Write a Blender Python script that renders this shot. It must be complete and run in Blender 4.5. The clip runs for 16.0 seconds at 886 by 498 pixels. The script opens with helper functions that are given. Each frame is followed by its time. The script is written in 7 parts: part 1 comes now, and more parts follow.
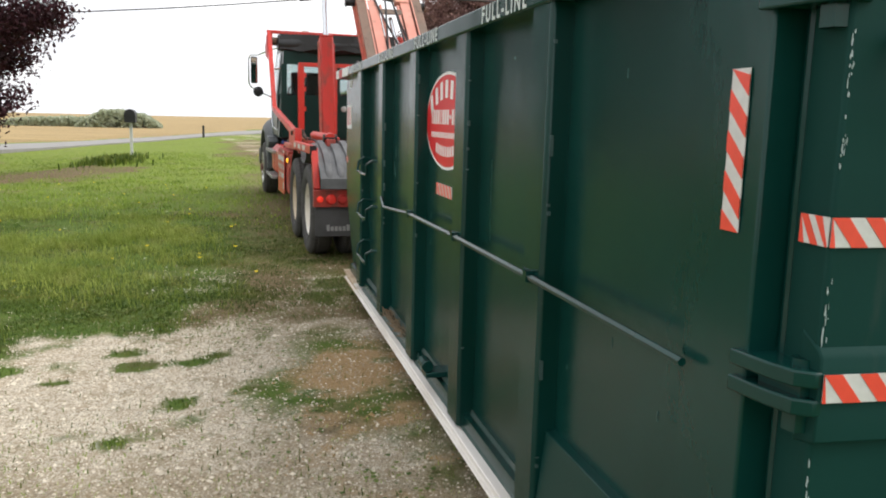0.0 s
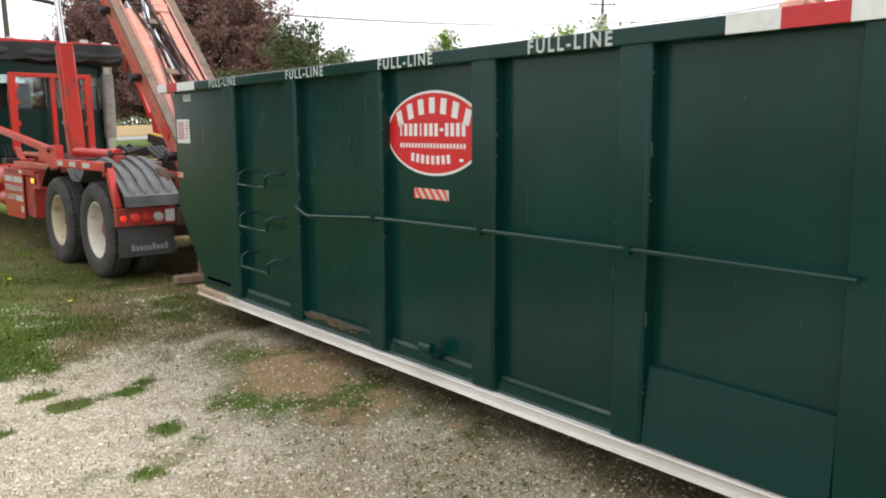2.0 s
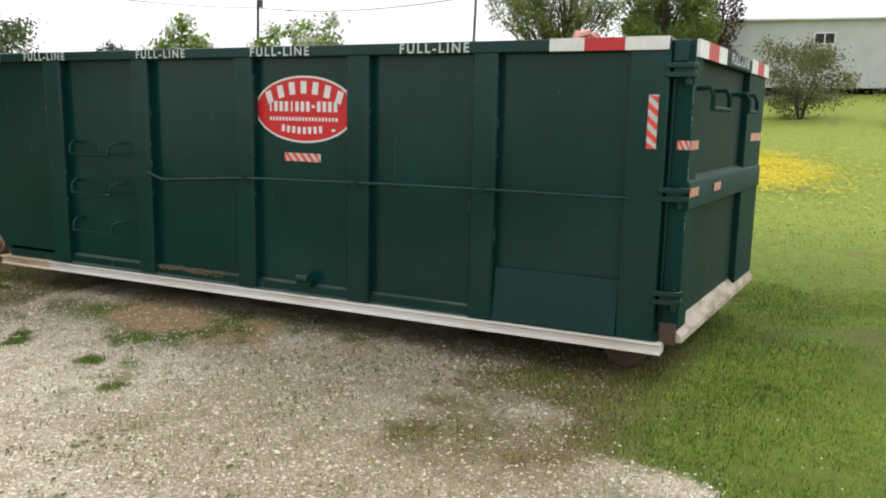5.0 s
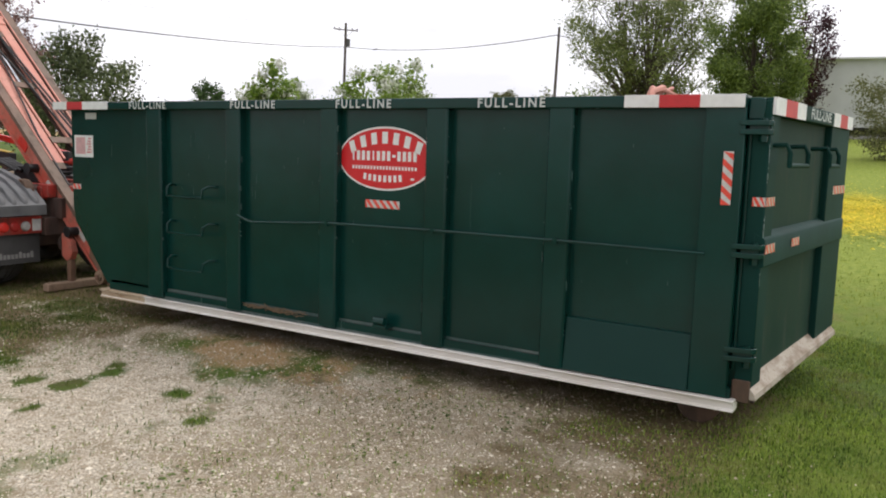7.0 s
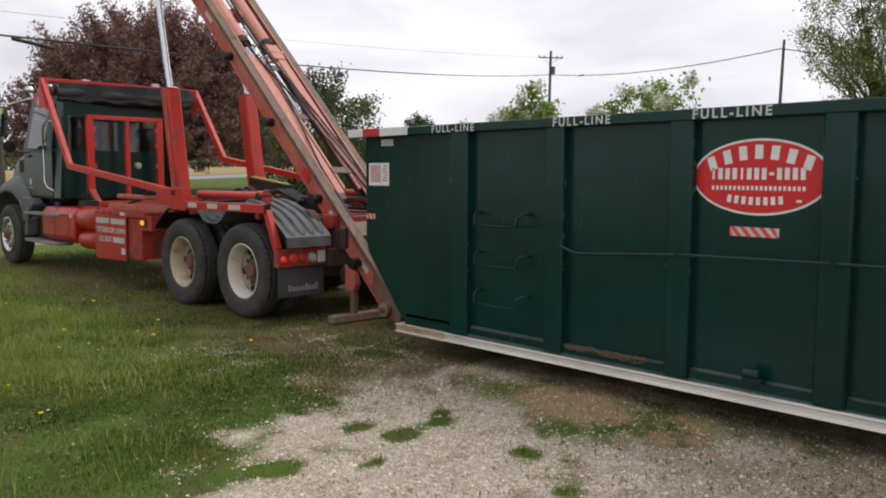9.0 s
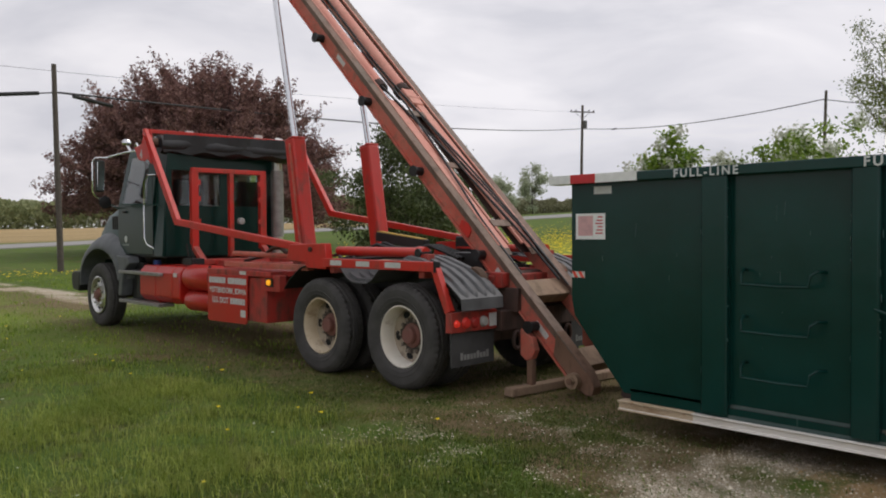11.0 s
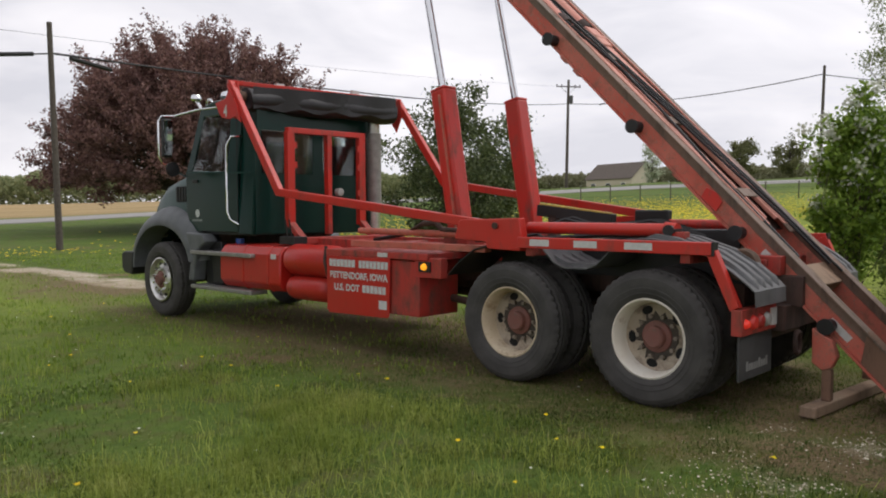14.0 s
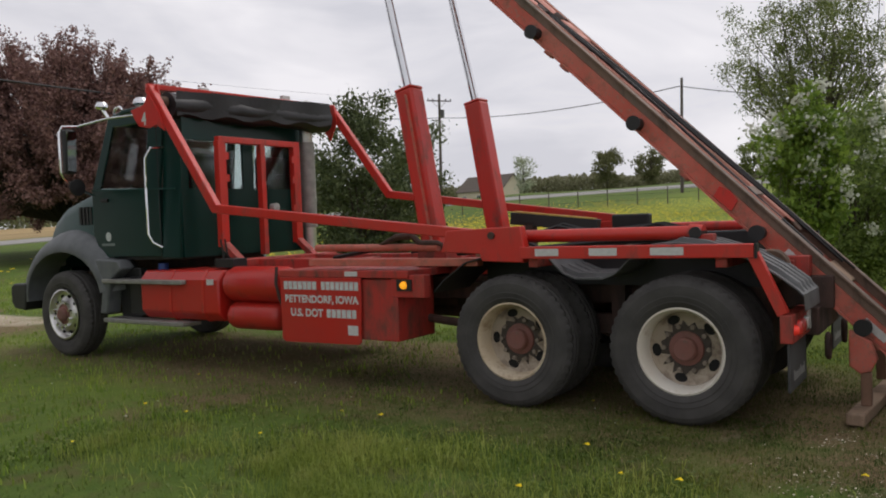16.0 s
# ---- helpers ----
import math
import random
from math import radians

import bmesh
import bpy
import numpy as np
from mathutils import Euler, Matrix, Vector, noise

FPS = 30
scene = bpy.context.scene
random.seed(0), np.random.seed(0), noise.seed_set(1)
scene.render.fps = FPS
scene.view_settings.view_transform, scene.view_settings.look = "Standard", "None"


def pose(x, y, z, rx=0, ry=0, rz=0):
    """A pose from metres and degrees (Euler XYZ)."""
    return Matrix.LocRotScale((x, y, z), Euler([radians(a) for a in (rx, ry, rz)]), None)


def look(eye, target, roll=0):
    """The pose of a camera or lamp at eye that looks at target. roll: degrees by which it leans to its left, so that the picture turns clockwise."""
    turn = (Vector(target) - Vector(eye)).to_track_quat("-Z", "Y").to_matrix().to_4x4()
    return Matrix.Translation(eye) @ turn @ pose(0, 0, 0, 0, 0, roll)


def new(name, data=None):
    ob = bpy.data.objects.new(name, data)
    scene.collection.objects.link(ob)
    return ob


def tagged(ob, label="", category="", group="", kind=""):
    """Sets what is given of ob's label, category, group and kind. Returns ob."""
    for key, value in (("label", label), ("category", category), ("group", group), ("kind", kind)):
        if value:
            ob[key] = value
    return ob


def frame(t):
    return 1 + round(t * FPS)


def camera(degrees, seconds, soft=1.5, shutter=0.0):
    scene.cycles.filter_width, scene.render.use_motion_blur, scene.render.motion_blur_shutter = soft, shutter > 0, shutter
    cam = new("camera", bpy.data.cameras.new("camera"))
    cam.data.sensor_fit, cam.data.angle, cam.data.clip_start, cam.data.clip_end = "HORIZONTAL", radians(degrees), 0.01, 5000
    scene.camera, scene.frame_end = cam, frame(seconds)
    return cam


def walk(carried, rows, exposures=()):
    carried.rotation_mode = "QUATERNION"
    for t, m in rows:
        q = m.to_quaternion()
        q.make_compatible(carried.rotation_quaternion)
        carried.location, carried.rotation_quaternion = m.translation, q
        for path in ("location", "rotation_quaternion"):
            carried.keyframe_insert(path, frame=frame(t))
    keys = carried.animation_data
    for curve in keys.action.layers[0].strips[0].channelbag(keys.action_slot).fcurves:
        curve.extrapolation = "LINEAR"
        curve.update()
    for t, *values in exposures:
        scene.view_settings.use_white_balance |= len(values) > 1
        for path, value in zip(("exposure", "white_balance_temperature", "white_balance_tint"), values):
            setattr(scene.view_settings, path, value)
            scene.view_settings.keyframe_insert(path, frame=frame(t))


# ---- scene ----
cam = camera(57.9, 16.0, soft=1.95)
PATH = [
    (0, (0.052, 0.273, 1.595), (0.532, 2.187, 1.275), 1.4),
    (0.5, (-0.425, 0.291, 1.621), (0.269, 2.14, 1.307), 0.2),
    (1, (-0.814, 0.389, 1.626), (0.131, 2.135, 1.39), -0.8),
    (1.5, (-1.3, 0.472, 1.633), (-0.141, 2.086, 1.409), -1.0),
    (2, (-1.73, 0.533, 1.617), (-0.496, 2.078, 1.317), -0.3),
    (2.5, (-2.158, 0.632, 1.641), (-0.761, 2.041, 1.393), -0.7),
    (3, (-2.624, 0.651, 1.711), (-1.131, 1.964, 1.488), -1.3),
    (3.5, (-2.998, 0.74, 1.717), (-1.371, 1.885, 1.513), -2.6),
    (4, (-3.358, 0.738, 1.691), (-1.637, 1.724, 1.436), 0.4),
    (4.5, (-3.59, 0.645, 1.567), (-1.882, 1.627, 1.222), 0.8),
    (4.7, (-3.615, 0.616, 1.555), (-1.855, 1.506, 1.227), 1.2),
    (6.8, (-3.654, 0.448, 1.648), (-1.949, 1.465, 1.404), 1.7),
    (7, (-3.714, 0.502, 1.66), (-2.041, 1.57, 1.415), 1.7),
    (7.5, (-3.764, 0.674, 1.643), (-2.182, 1.874, 1.404), 0.7),
    (8, (-3.686, 1.018, 1.634), (-2.185, 2.325, 1.44), 1.0),
    (8.5, (-3.701, 1.367, 1.652), (-2.297, 2.778, 1.459), 0.4),
    (8.7, (-3.708, 1.538, 1.601), (-2.326, 2.97, 1.408), 0.3),
    (10.8, (-4.113, 3.447, 1.577), (-2.783, 4.939, 1.507), -0.8),
    (11, (-4.231, 3.632, 1.574), (-2.899, 5.123, 1.526), -0.3),
    (11.5, (-4.323, 4.16, 1.511), (-2.97, 5.63, 1.436), 1.1),
    (12, (-4.408, 4.63, 1.554), (-3.068, 6.108, 1.413), 0.2),
    (12.5, (-4.424, 5.126, 1.521), (-3.105, 6.621, 1.365), 1.1),
    (13, (-4.451, 5.649, 1.533), (-3.043, 7.062, 1.394), -0.2),
    (13.5, (-4.514, 6.1, 1.478), (-3.114, 7.524, 1.377), -1.1),
    (14, (-4.638, 6.581, 1.533), (-3.247, 8.014, 1.427), -0.2),
    (14.5, (-4.753, 7.011, 1.53), (-3.279, 8.362, 1.476), -2.0),
    (15, (-4.72, 7.363, 1.545), (-3.224, 8.69, 1.608), -1.4),
    (15.5, (-4.744, 7.642, 1.506), (-3.208, 8.922, 1.513), -1.7),
    (16, (-4.742, 7.863, 1.507), (-3.137, 9.053, 1.433), -2.2),
]
# brightness follows the clip's own automatic exposure
EXPO = [(0.0, 0.52, 6500, 10), (0.8, 0.54, 6500, 10), (1.5, 0.62, 6500, 10), (2.0, 0.62, 6500, 10), (2.5, 0.6, 6500, 10), (3.0, 0.3, 6500, 10), (3.5, 0.02, 6500, 10), (4.0, 0.02, 6500, 10), (4.5, 0.34, 6500, 10), (4.8, 0.4, 6500, 10), (7.0, 0.18, 6500, 14), (8.5, -0.02, 6500, 14), (11.0, -0.35, 6500, 14), (13.0, -0.24, 6500, 14), (14.5, -0.15, 6500, 14), (15.0, -0.26, 6500, 14), (16.0, -0.39, 6500, 14)]  # seconds, stops, kelvin, tint
walk(cam, [(t, look(eye, target, roll)) for t, eye, target, roll in PATH], EXPO)

# ---------------------------------------------------------------- world and light
SUN_AZ, SUN_EL = radians(115), radians(52)
world = bpy.data.worlds.new("overcast")
scene.world = world
world.use_nodes = True
wn, wl = world.node_tree.nodes, world.node_tree.links
wn.clear()
w_out = wn.new("ShaderNodeOutputWorld")
w_bg = wn.new("ShaderNodeBackground")
w_sky = wn.new("ShaderNodeTexSky")
w_sky.sky_type = "NISHITA"
w_sky.sun_disc = False
w_sky.sun_elevation, w_sky.sun_rotation = SUN_EL, SUN_AZ
w_sky.air_density, w_sky.dust_density = 1.0, 3.0
w_hsv = wn.new("ShaderNodeHueSaturation")
w_hsv.inputs["Saturation"].default_value = 0.25
w_tc = wn.new("ShaderNodeTexCoord")
w_map = wn.new("ShaderNodeMapping")
w_map.inputs["Scale"].default_value = (1.0, 1.0, 3.2)
w_cloud = wn.new("ShaderNodeTexNoise")
w_cloud.inputs["Scale"].default_value = 3.4
w_cloud.inputs["Detail"].default_value = 5.0
w_cloud.inputs["Roughness"].default_value = 0.5
w_cloud.inputs["Distortion"].default_value = 0.4
w_ramp = wn.new("ShaderNodeValToRGB")
w_ramp.color_ramp.elements[0].position, w_ramp.color_ramp.elements[0].color = 0.36, (8.9, 9.1, 9.7, 1)
w_ramp.color_ramp.elements[1].position, w_ramp.color_ramp.elements[1].color = 0.62, (12.3, 12.3, 12.55, 1)
w_mix = wn.new("ShaderNodeMix")
w_mix.data_type = "RGBA"
w_mix.inputs["Factor"].default_value = 0.88
w_bg.inputs["Strength"].default_value = 0.1
wl.new(w_sky.outputs["Color"], w_hsv.inputs["Color"])
wl.new(w_tc.outputs["Generated"], w_map.inputs["Vector"])
wl.new(w_map.outputs["Vector"], w_cloud.inputs["Vector"])
wl.new(w_cloud.outputs["Fac"], w_ramp.inputs["Fac"])
wl.new(w_hsv.outputs["Color"], w_mix.inputs["A"])
wl.new(w_ramp.outputs["Color"], w_mix.inputs["B"])
w_dot = wn.new("ShaderNodeVectorMath")
w_dot.operation = "DOT_PRODUCT"
w_dot.inputs[1].default_value = (math.sin(SUN_AZ), math.cos(SUN_AZ), 0)
w_side = wn.new("ShaderNodeMapRange")
w_side.interpolation_type = "SMOOTHSTEP"
for key, value in (("From Min", -0.9), ("From Max", 0.35), ("To Min", 0.86), ("To Max", 1.0)):
    w_side.inputs[key].default_value = value
w_veil = wn.new("ShaderNodeVectorMath")
w_veil.operation = "SCALE"
wl.new(w_tc.outputs["Generated"], w_dot.inputs[0])
wl.new(w_dot.outputs["Value"], w_side.inputs["Value"])
wl.new(w_mix.outputs["Result"], w_veil.inputs[0])
wl.new(w_side.outputs["Result"], w_veil.inputs["Scale"])
wl.new(w_veil.outputs["Vector"], w_bg.inputs["Color"])
wl.new(w_bg.outputs["Background"], w_out.inputs["Surface"])

sun = new("sun", bpy.data.lights.new("sun", "SUN"))
sun.data.energy, sun.data.angle, sun.data.color = 1.15, radians(35), (1.0, 0.96, 0.9)
sun.rotation_euler = (radians(90) - SUN_EL, 0, -SUN_AZ + radians(180))

# ---------------------------------------------------------------- mesh helpers
class Build:
    """Collects the verts and faces of one mesh."""

    def __init__(self):
        self.v, self.f = [], []

    def add(self, verts, faces):
        n = len(self.v)
        self.v += [tuple(p) for p in verts]
        self.f += [tuple(n + i for i in face) for face in faces]
        return self

    def box(self, x0, x1, y0, y1, z0, z1):
        return self.add([(x, y, z) for x in (x0, x1) for y in (y0, y1) for z in (z0, z1)],
                        [(0, 1, 3, 2), (4, 6, 7, 5), (0, 4, 5, 1), (2, 3, 7, 6), (0, 2, 6, 4), (1, 5, 7, 3)])

    def beam(self, p, q, w, h, up=(0, 0, 1)):
        """A bar of w by h from p to q; h runs along up."""
        p, q = Vector(p), Vector(q)
        d = (q - p).normalized()
        s = d.cross(Vector(up))
        s = s.normalized() if s.length > 1e-6 else Vector((1, 0, 0))
        u = s.cross(d)
        vs = [e + s * (a * w / 2) + u * (b * h / 2) for e in (p, q) for a in (-1, 1) for b in (-1, 1)]
        return self.add(vs, [(0, 1, 3, 2), (4, 6, 7, 5), (0, 4, 5, 1), (2, 3, 7, 6), (0, 2, 6, 4), (1, 5, 7, 3)])

    def cyl(self, p, q, r, seg=16, r2=None):
        return self.tube([p, q], [r, r if r2 is None else r2], seg)

    def tube(self, pts, r, seg=8):
        """A round bar along pts; r is one radius or a list."""
        pts = [Vector(p) for p in pts]
        rs = list(r) if isinstance(r, (list, tuple)) else [r] * len(pts)
        rings, s = [], None
        for i, p in enumerate(pts):
            d = (pts[min(i + 1, len(pts) - 1)] - pts[max(i - 1, 0)]).normalized()
            if s is None:
                s = d.orthogonal().normalized()
            s = (s - d * s.dot(d)).normalized()
            t = d.cross(s)
            rings.append([p + (s * math.cos(a) + t * math.sin(a)) * rs[i] for a in (2 * math.pi * k / seg for k in range(seg))])
        faces = [(i * seg + k, i * seg + (k + 1) % seg, (i + 1) * seg + (k + 1) % seg, (i + 1) * seg + k) for i in range(len(pts) - 1) for k in range(seg)]
        faces += [tuple(range(seg)), tuple((len(pts) - 1) * seg + k for k in range(seg))]
        return self.add([v for ring in rings for v in ring], faces)

    def prism(self, poly, axis, a, b):
        """A polygon in the two other axes, drawn out along axis from a to b."""
        n = len(poly)
        put = {"x": lambda s, u, v: (s, u, v), "y": lambda s, u, v: (u, s, v), "z": lambda s, u, v: (u, v, s)}[axis]
        vs = [put(s, u, v) for s in (a, b) for u, v in poly]
        return self.add(vs, [tuple(range(n)), tuple(range(n, 2 * n))] + [(i, (i + 1) % n, n + (i + 1) % n, n + i) for i in range(n)])

    def lathe(self, prof, centre, seg=32, axis="x", closed=True):
        """Rings of (radius, offset along axis) round centre."""
        c = Vector(centre)
        n = len(prof)
        for r, o in prof:
            for k in range(seg):
                a = 2 * math.pi * k / seg
                e = {"x": (o, r * math.cos(a), r * math.sin(a)), "y": (r * math.cos(a), o, r * math.sin(a)), "z": (r * math.cos(a), r * math.sin(a), o)}[axis]
                self.v.append(tuple(c + Vector(e)))
        base = len(self.v) - n * seg
        for i in range(n if closed else n - 1):
            j = (i + 1) % n
            for k in range(seg):
                l = (k + 1) % seg
                self.f.append((base + i * seg + k, base + i * seg + l, base + j * seg + l, base + j * seg + k))
        return self

    def loft(self, rings, cap=True):
        """Skins between rings of equally many points."""
        n = len(rings[0])
        faces = [(i * n + k, i * n + (k + 1) % n, (i + 1) * n + (k + 1) % n, (i + 1) * n + k) for i in range(len(rings) - 1) for k in range(n)]
        if cap:
            faces += [tuple(range(n)), tuple((len(rings) - 1) * n + k for k in range(n))]
        return self.add([p for ring in rings for p in ring], faces)


def mesh_of(b, name, material, smooth=35):
    me = bpy.data.meshes.new(name)
    me.from_pydata(b.v, [], b.f)
    bm = bmesh.new()
    bm.from_mesh(me)
    bmesh.ops.recalc_face_normals(bm, faces=bm.faces)
    bm.to_mesh(me)
    bm.free()
    if smooth:
        me.polygons.foreach_set("use_smooth", [True] * len(me.polygons))
        me.set_sharp_from_angle(angle=radians(smooth))
    me.materials.append(material)
    return me


def part(name, b, material, parent=None, label="", bevel=0.0, smooth=35):
    """One mesh object, under a thing or under a part."""
    ob = new(name, mesh_of(b, name, material, smooth))
    if parent:
        ob.parent = parent
    if label:
        tagged(ob, label)
    if bevel:
        m = ob.modifiers.new("bevel", "BEVEL")
        m.width, m.segments, m.limit_method, m.angle_limit = bevel, 2, "ANGLE", radians(40)
    return ob


def thing(name, m, label, category, group="", kind=""):
    ob = new(name)
    ob.matrix_basis = m
    return tagged(ob, label, category, group, kind)


def array_mesh(name, verts, faces_flat, corners, material, smooth=False):
    """A large mesh straight from numpy arrays; all faces have the same count of corners."""
    me = bpy.data.meshes.new(name)
    nf = len(faces_flat) // corners
    me.vertices.add(len(verts))
    me.vertices.foreach_set("co", np.asarray(verts, dtype=np.float32).ravel())
    me.loops.add(len(faces_flat))
    me.loops.foreach_set("vertex_index", np.asarray(faces_flat, dtype=np.int32))
    me.polygons.add(nf)
    me.polygons.foreach_set("loop_start", np.arange(nf, dtype=np.int32) * corners)
    me.update(calc_edges=True)
    if smooth:
        me.polygons.foreach_set("use_smooth", np.ones(nf, dtype=bool))
    me.materials.append(material)
    return me


# ---------------------------------------------------------------- materials
def nodes_of(name):
    m = bpy.data.materials.new(name)
    m.use_nodes = True
    n, l = m.node_tree.nodes, m.node_tree.links
    return m, n, l, n["Principled BSDF"]


def coords(n, l, scale=(1, 1, 1), kind="Object"):
    tc, mp = n.new("ShaderNodeTexCoord"), n.new("ShaderNodeMapping")
    mp.inputs["Scale"].default_value = scale
    l.new(tc.outputs[kind], mp.inputs["Vector"])
    return mp.outputs["Vector"]


def noise_of(n, l, vec, scale, detail=4.0, rough=0.55):
    t = n.new("ShaderNodeTexNoise")
    t.inputs["Scale"].default_value, t.inputs["Detail"].default_value, t.inputs["Roughness"].default_value = scale, detail, rough
    l.new(vec, t.inputs["Vector"])
    return t.outputs["Fac"]


def ramp_of(n, l, fac, stops):
    r = n.new("ShaderNodeValToRGB")
    els = r.color_ramp.elements
    while len(els) < len(stops):
        els.new(0.5)
    for e, (p, c) in zip(els, stops):
        e.position, e.color = p, (*c, 1) if len(c) == 3 else c
    l.new(fac, r.inputs["Fac"])
    return r.outputs["Color"]


def mix_of(n, l, fac, a, b, blend="MIX"):
    m = n.new("ShaderNodeMix")
    m.data_type, m.blend_type = "RGBA", blend
    for key, v in (("Factor", fac), ("A", a), ("B", b)):
        if isinstance(v, (int, float)):
            m.inputs[key].default_value = v
        elif isinstance(v, tuple):
            m.inputs[key].default_value = (*v, 1)
        else:
            l.new(v, m.inputs[key])
    return m.outputs["Result"]


def bump_of(n, l, bsdf, height, strength, dist):
    b = n.new("ShaderNodeBump")
    b.inputs["Strength"].default_value, b.inputs["Distance"].default_value = strength, dist
    l.new(height, b.inputs["Height"])
    l.new(b.outputs["Normal"], bsdf.inputs["Normal"])


def paint(name, colour, worn, dirt=(0.10, 0.085, 0.065), wear=0.62, grime=0.6, rough=0.4, metal=0.0, streak=(1, 1, 0.25), bump=0.15, coat=0.0, gloss=0.5):
    """Painted or bare metal: base, faded patches, streaky grime, fine unevenness."""
    m, n, l, p = nodes_of(name)
    v = coords(n, l)
    fade = ramp_of(n, l, noise_of(n, l, v, 1.7, 6), [(0.38, (0, 0, 0)), (0.75, (1, 1, 1))])
    col = mix_of(n, l, fade, colour, worn)
    vs = coords(n, l, streak)
    gr = ramp_of(n, l, noise_of(n, l, vs, 9.0, 8, 0.65), [(grime, (0, 0, 0)), (min(grime + 0.25, 1.0), (1, 1, 1))])
    col = mix_of(n, l, gr, col, dirt)
    chips = ramp_of(n, l, noise_of(n, l, v, 38.0, 3, 0.7), [(wear, (0, 0, 0)), (min(wear + 0.06, 1.0), (1, 1, 1))])
    col = mix_of(n, l, chips, col, tuple(0.5 * (a + b) for a, b in zip(worn, dirt)))
    l.new(col, p.inputs["Base Color"])
    rr = n.new("ShaderNodeMapRange")
    rr.inputs["To Min"].default_value, rr.inputs["To Max"].default_value = rough, min(rough + 0.35, 1)
    l.new(gr, rr.inputs["Value"])
    l.new(rr.outputs["Result"], p.inputs["Roughness"])
    p.inputs["Metallic"].default_value = metal
    p.inputs["Specular IOR Level"].default_value = gloss
    if coat:
        p.inputs["Coat Weight"].default_value = coat
        p.inputs["Coat Roughness"].default_value = 0.15
    if bump:
        bump_of(n, l, p, noise_of(n, l, v, 3.0, 5), bump, 0.01)
    return m


def plain(name, colour, rough=0.5, metal=0.0, vary=0.25, scale=12.0, bump=0.0):
    m, n, l, p = nodes_of(name)
    v = coords(n, l)
    dark = tuple(c * (1 - vary) for c in colour)
    col = mix_of(n, l, ramp_of(n, l, noise_of(n, l, v, scale, 5), [(0.35, (0, 0, 0)), (0.7, (1, 1, 1))]), colour, dark)
    l.new(col, p.inputs["Base Color"])
    p.inputs["Roughness"].default_value, p.inputs["Metallic"].default_value = rough, metal
    if bump:
        bump_of(n, l, p, noise_of(n, l, v, scale * 3, 6), bump, 0.01)
    return m


GREEN = paint("green_paint", (0.0024, 0.0305, 0.0242), (0.004, 0.044, 0.0375), (0.022, 0.062, 0.056), 0.76, 0.66, 0.24, 0, (1, 1, 0.07), 0.42, gloss=0.32)
GREEN_DUSTY = paint("dusty_green_ledge", (0.012, 0.042, 0.034), (0.05, 0.075, 0.066), (0.14, 0.15, 0.13), 0.68, 0.5, 0.5, 0, (1, 0.3, 1), 0.1)
GREEN_DIRTY = paint("muddy_green_paint", (0.004, 0.031, 0.022), (0.012, 0.04, 0.027), (0.12, 0.112, 0.09), 0.68, 0.54, 0.6, 0, (1, 1, 0.15), 0.15, gloss=0.14)
GREEN_DULL = paint("dull_green_paint", (0.003, 0.031, 0.0245), (0.005, 0.042, 0.035), (0.04, 0.06, 0.052), 0.74, 0.64, 0.6, 0, (1, 1, 0.15), 0.3, gloss=0.14)
GREEN_PATCH = paint("fresh_green_plate", (0.003, 0.033, 0.0275), (0.004, 0.038, 0.032), (0.016, 0.042, 0.036), 0.8, 0.72, 0.4, 0, (1, 1, 0.3), 0.06, gloss=0.25)
WHITE_RAIL = paint("white_rail_paint", (0.8, 0.77, 0.72), (0.62, 0.57, 0.5), (0.36, 0.25, 0.15), 0.7, 0.6, 0.55, 0, (1, 0.4, 1), 0.2)
RUST = paint("rusty_steel", (0.09, 0.055, 0.037), (0.15, 0.085, 0.05), (0.05, 0.038, 0.03), 0.6, 0.5, 0.75, 0.1)
SILL_DIRTY = paint("dirty_sill_paint", (0.45, 0.4, 0.33), (0.36, 0.3, 0.23), (0.2, 0.14, 0.09), 0.58, 0.45, 0.7, 0, (0.4, 1, 1), 0.2)
RUST_RAIL = paint("rusty_cream_rail", (0.62, 0.52, 0.38), (0.45, 0.3, 0.17), (0.25, 0.13, 0.06), 0.6, 0.5, 0.7, 0, (1, 0.4, 1), 0.2)
RED = paint("red_truck_paint", (0.58, 0.022, 0.013), (0.5, 0.044, 0.028), (0.12, 0.06, 0.042), 0.66, 0.54, 0.38, 0, (1, 1, 0.35), 0.1)
RED_DULL = paint("grimy_red_paint", (0.45, 0.034, 0.024), (0.37, 0.06, 0.042), (0.09, 0.055, 0.04), 0.62, 0.46, 0.5, 0, (1, 1, 0.4), 0.15)
RED_TANK = paint("bright_red_paint", (0.5, 0.02, 0.013), (0.43, 0.036, 0.026), (0.14, 0.055, 0.042), 0.68, 0.58, 0.35, 0, (1, 1, 0.35), 0.08)
HOIST_RED = paint("faded_hoist_paint", (0.53, 0.1, 0.065), (0.58, 0.21, 0.155), (0.2, 0.12, 0.085), 0.58, 0.5, 0.55, 0, (1, 1, 1), 0.2)
HOIST_PINK = paint("sun_bleached_hoist_paint", (0.62, 0.25, 0.19), (0.68, 0.35, 0.27), (0.33, 0.2, 0.15), 0.64, 0.55, 0.6, 0, (1, 1, 1), 0.15)
HOIST_WORN = paint("scraped_hoist_steel", (0.17, 0.125, 0.095), (0.25, 0.14, 0.1), (0.09, 0.07, 0.055), 0.55, 0.5, 0.6, 0.3)
TOE_BROWN = paint("rusty_muddy_steel", (0.2, 0.115, 0.075), (0.27, 0.15, 0.1), (0.1, 0.065, 0.045), 0.6, 0.48, 0.8, 0.1)
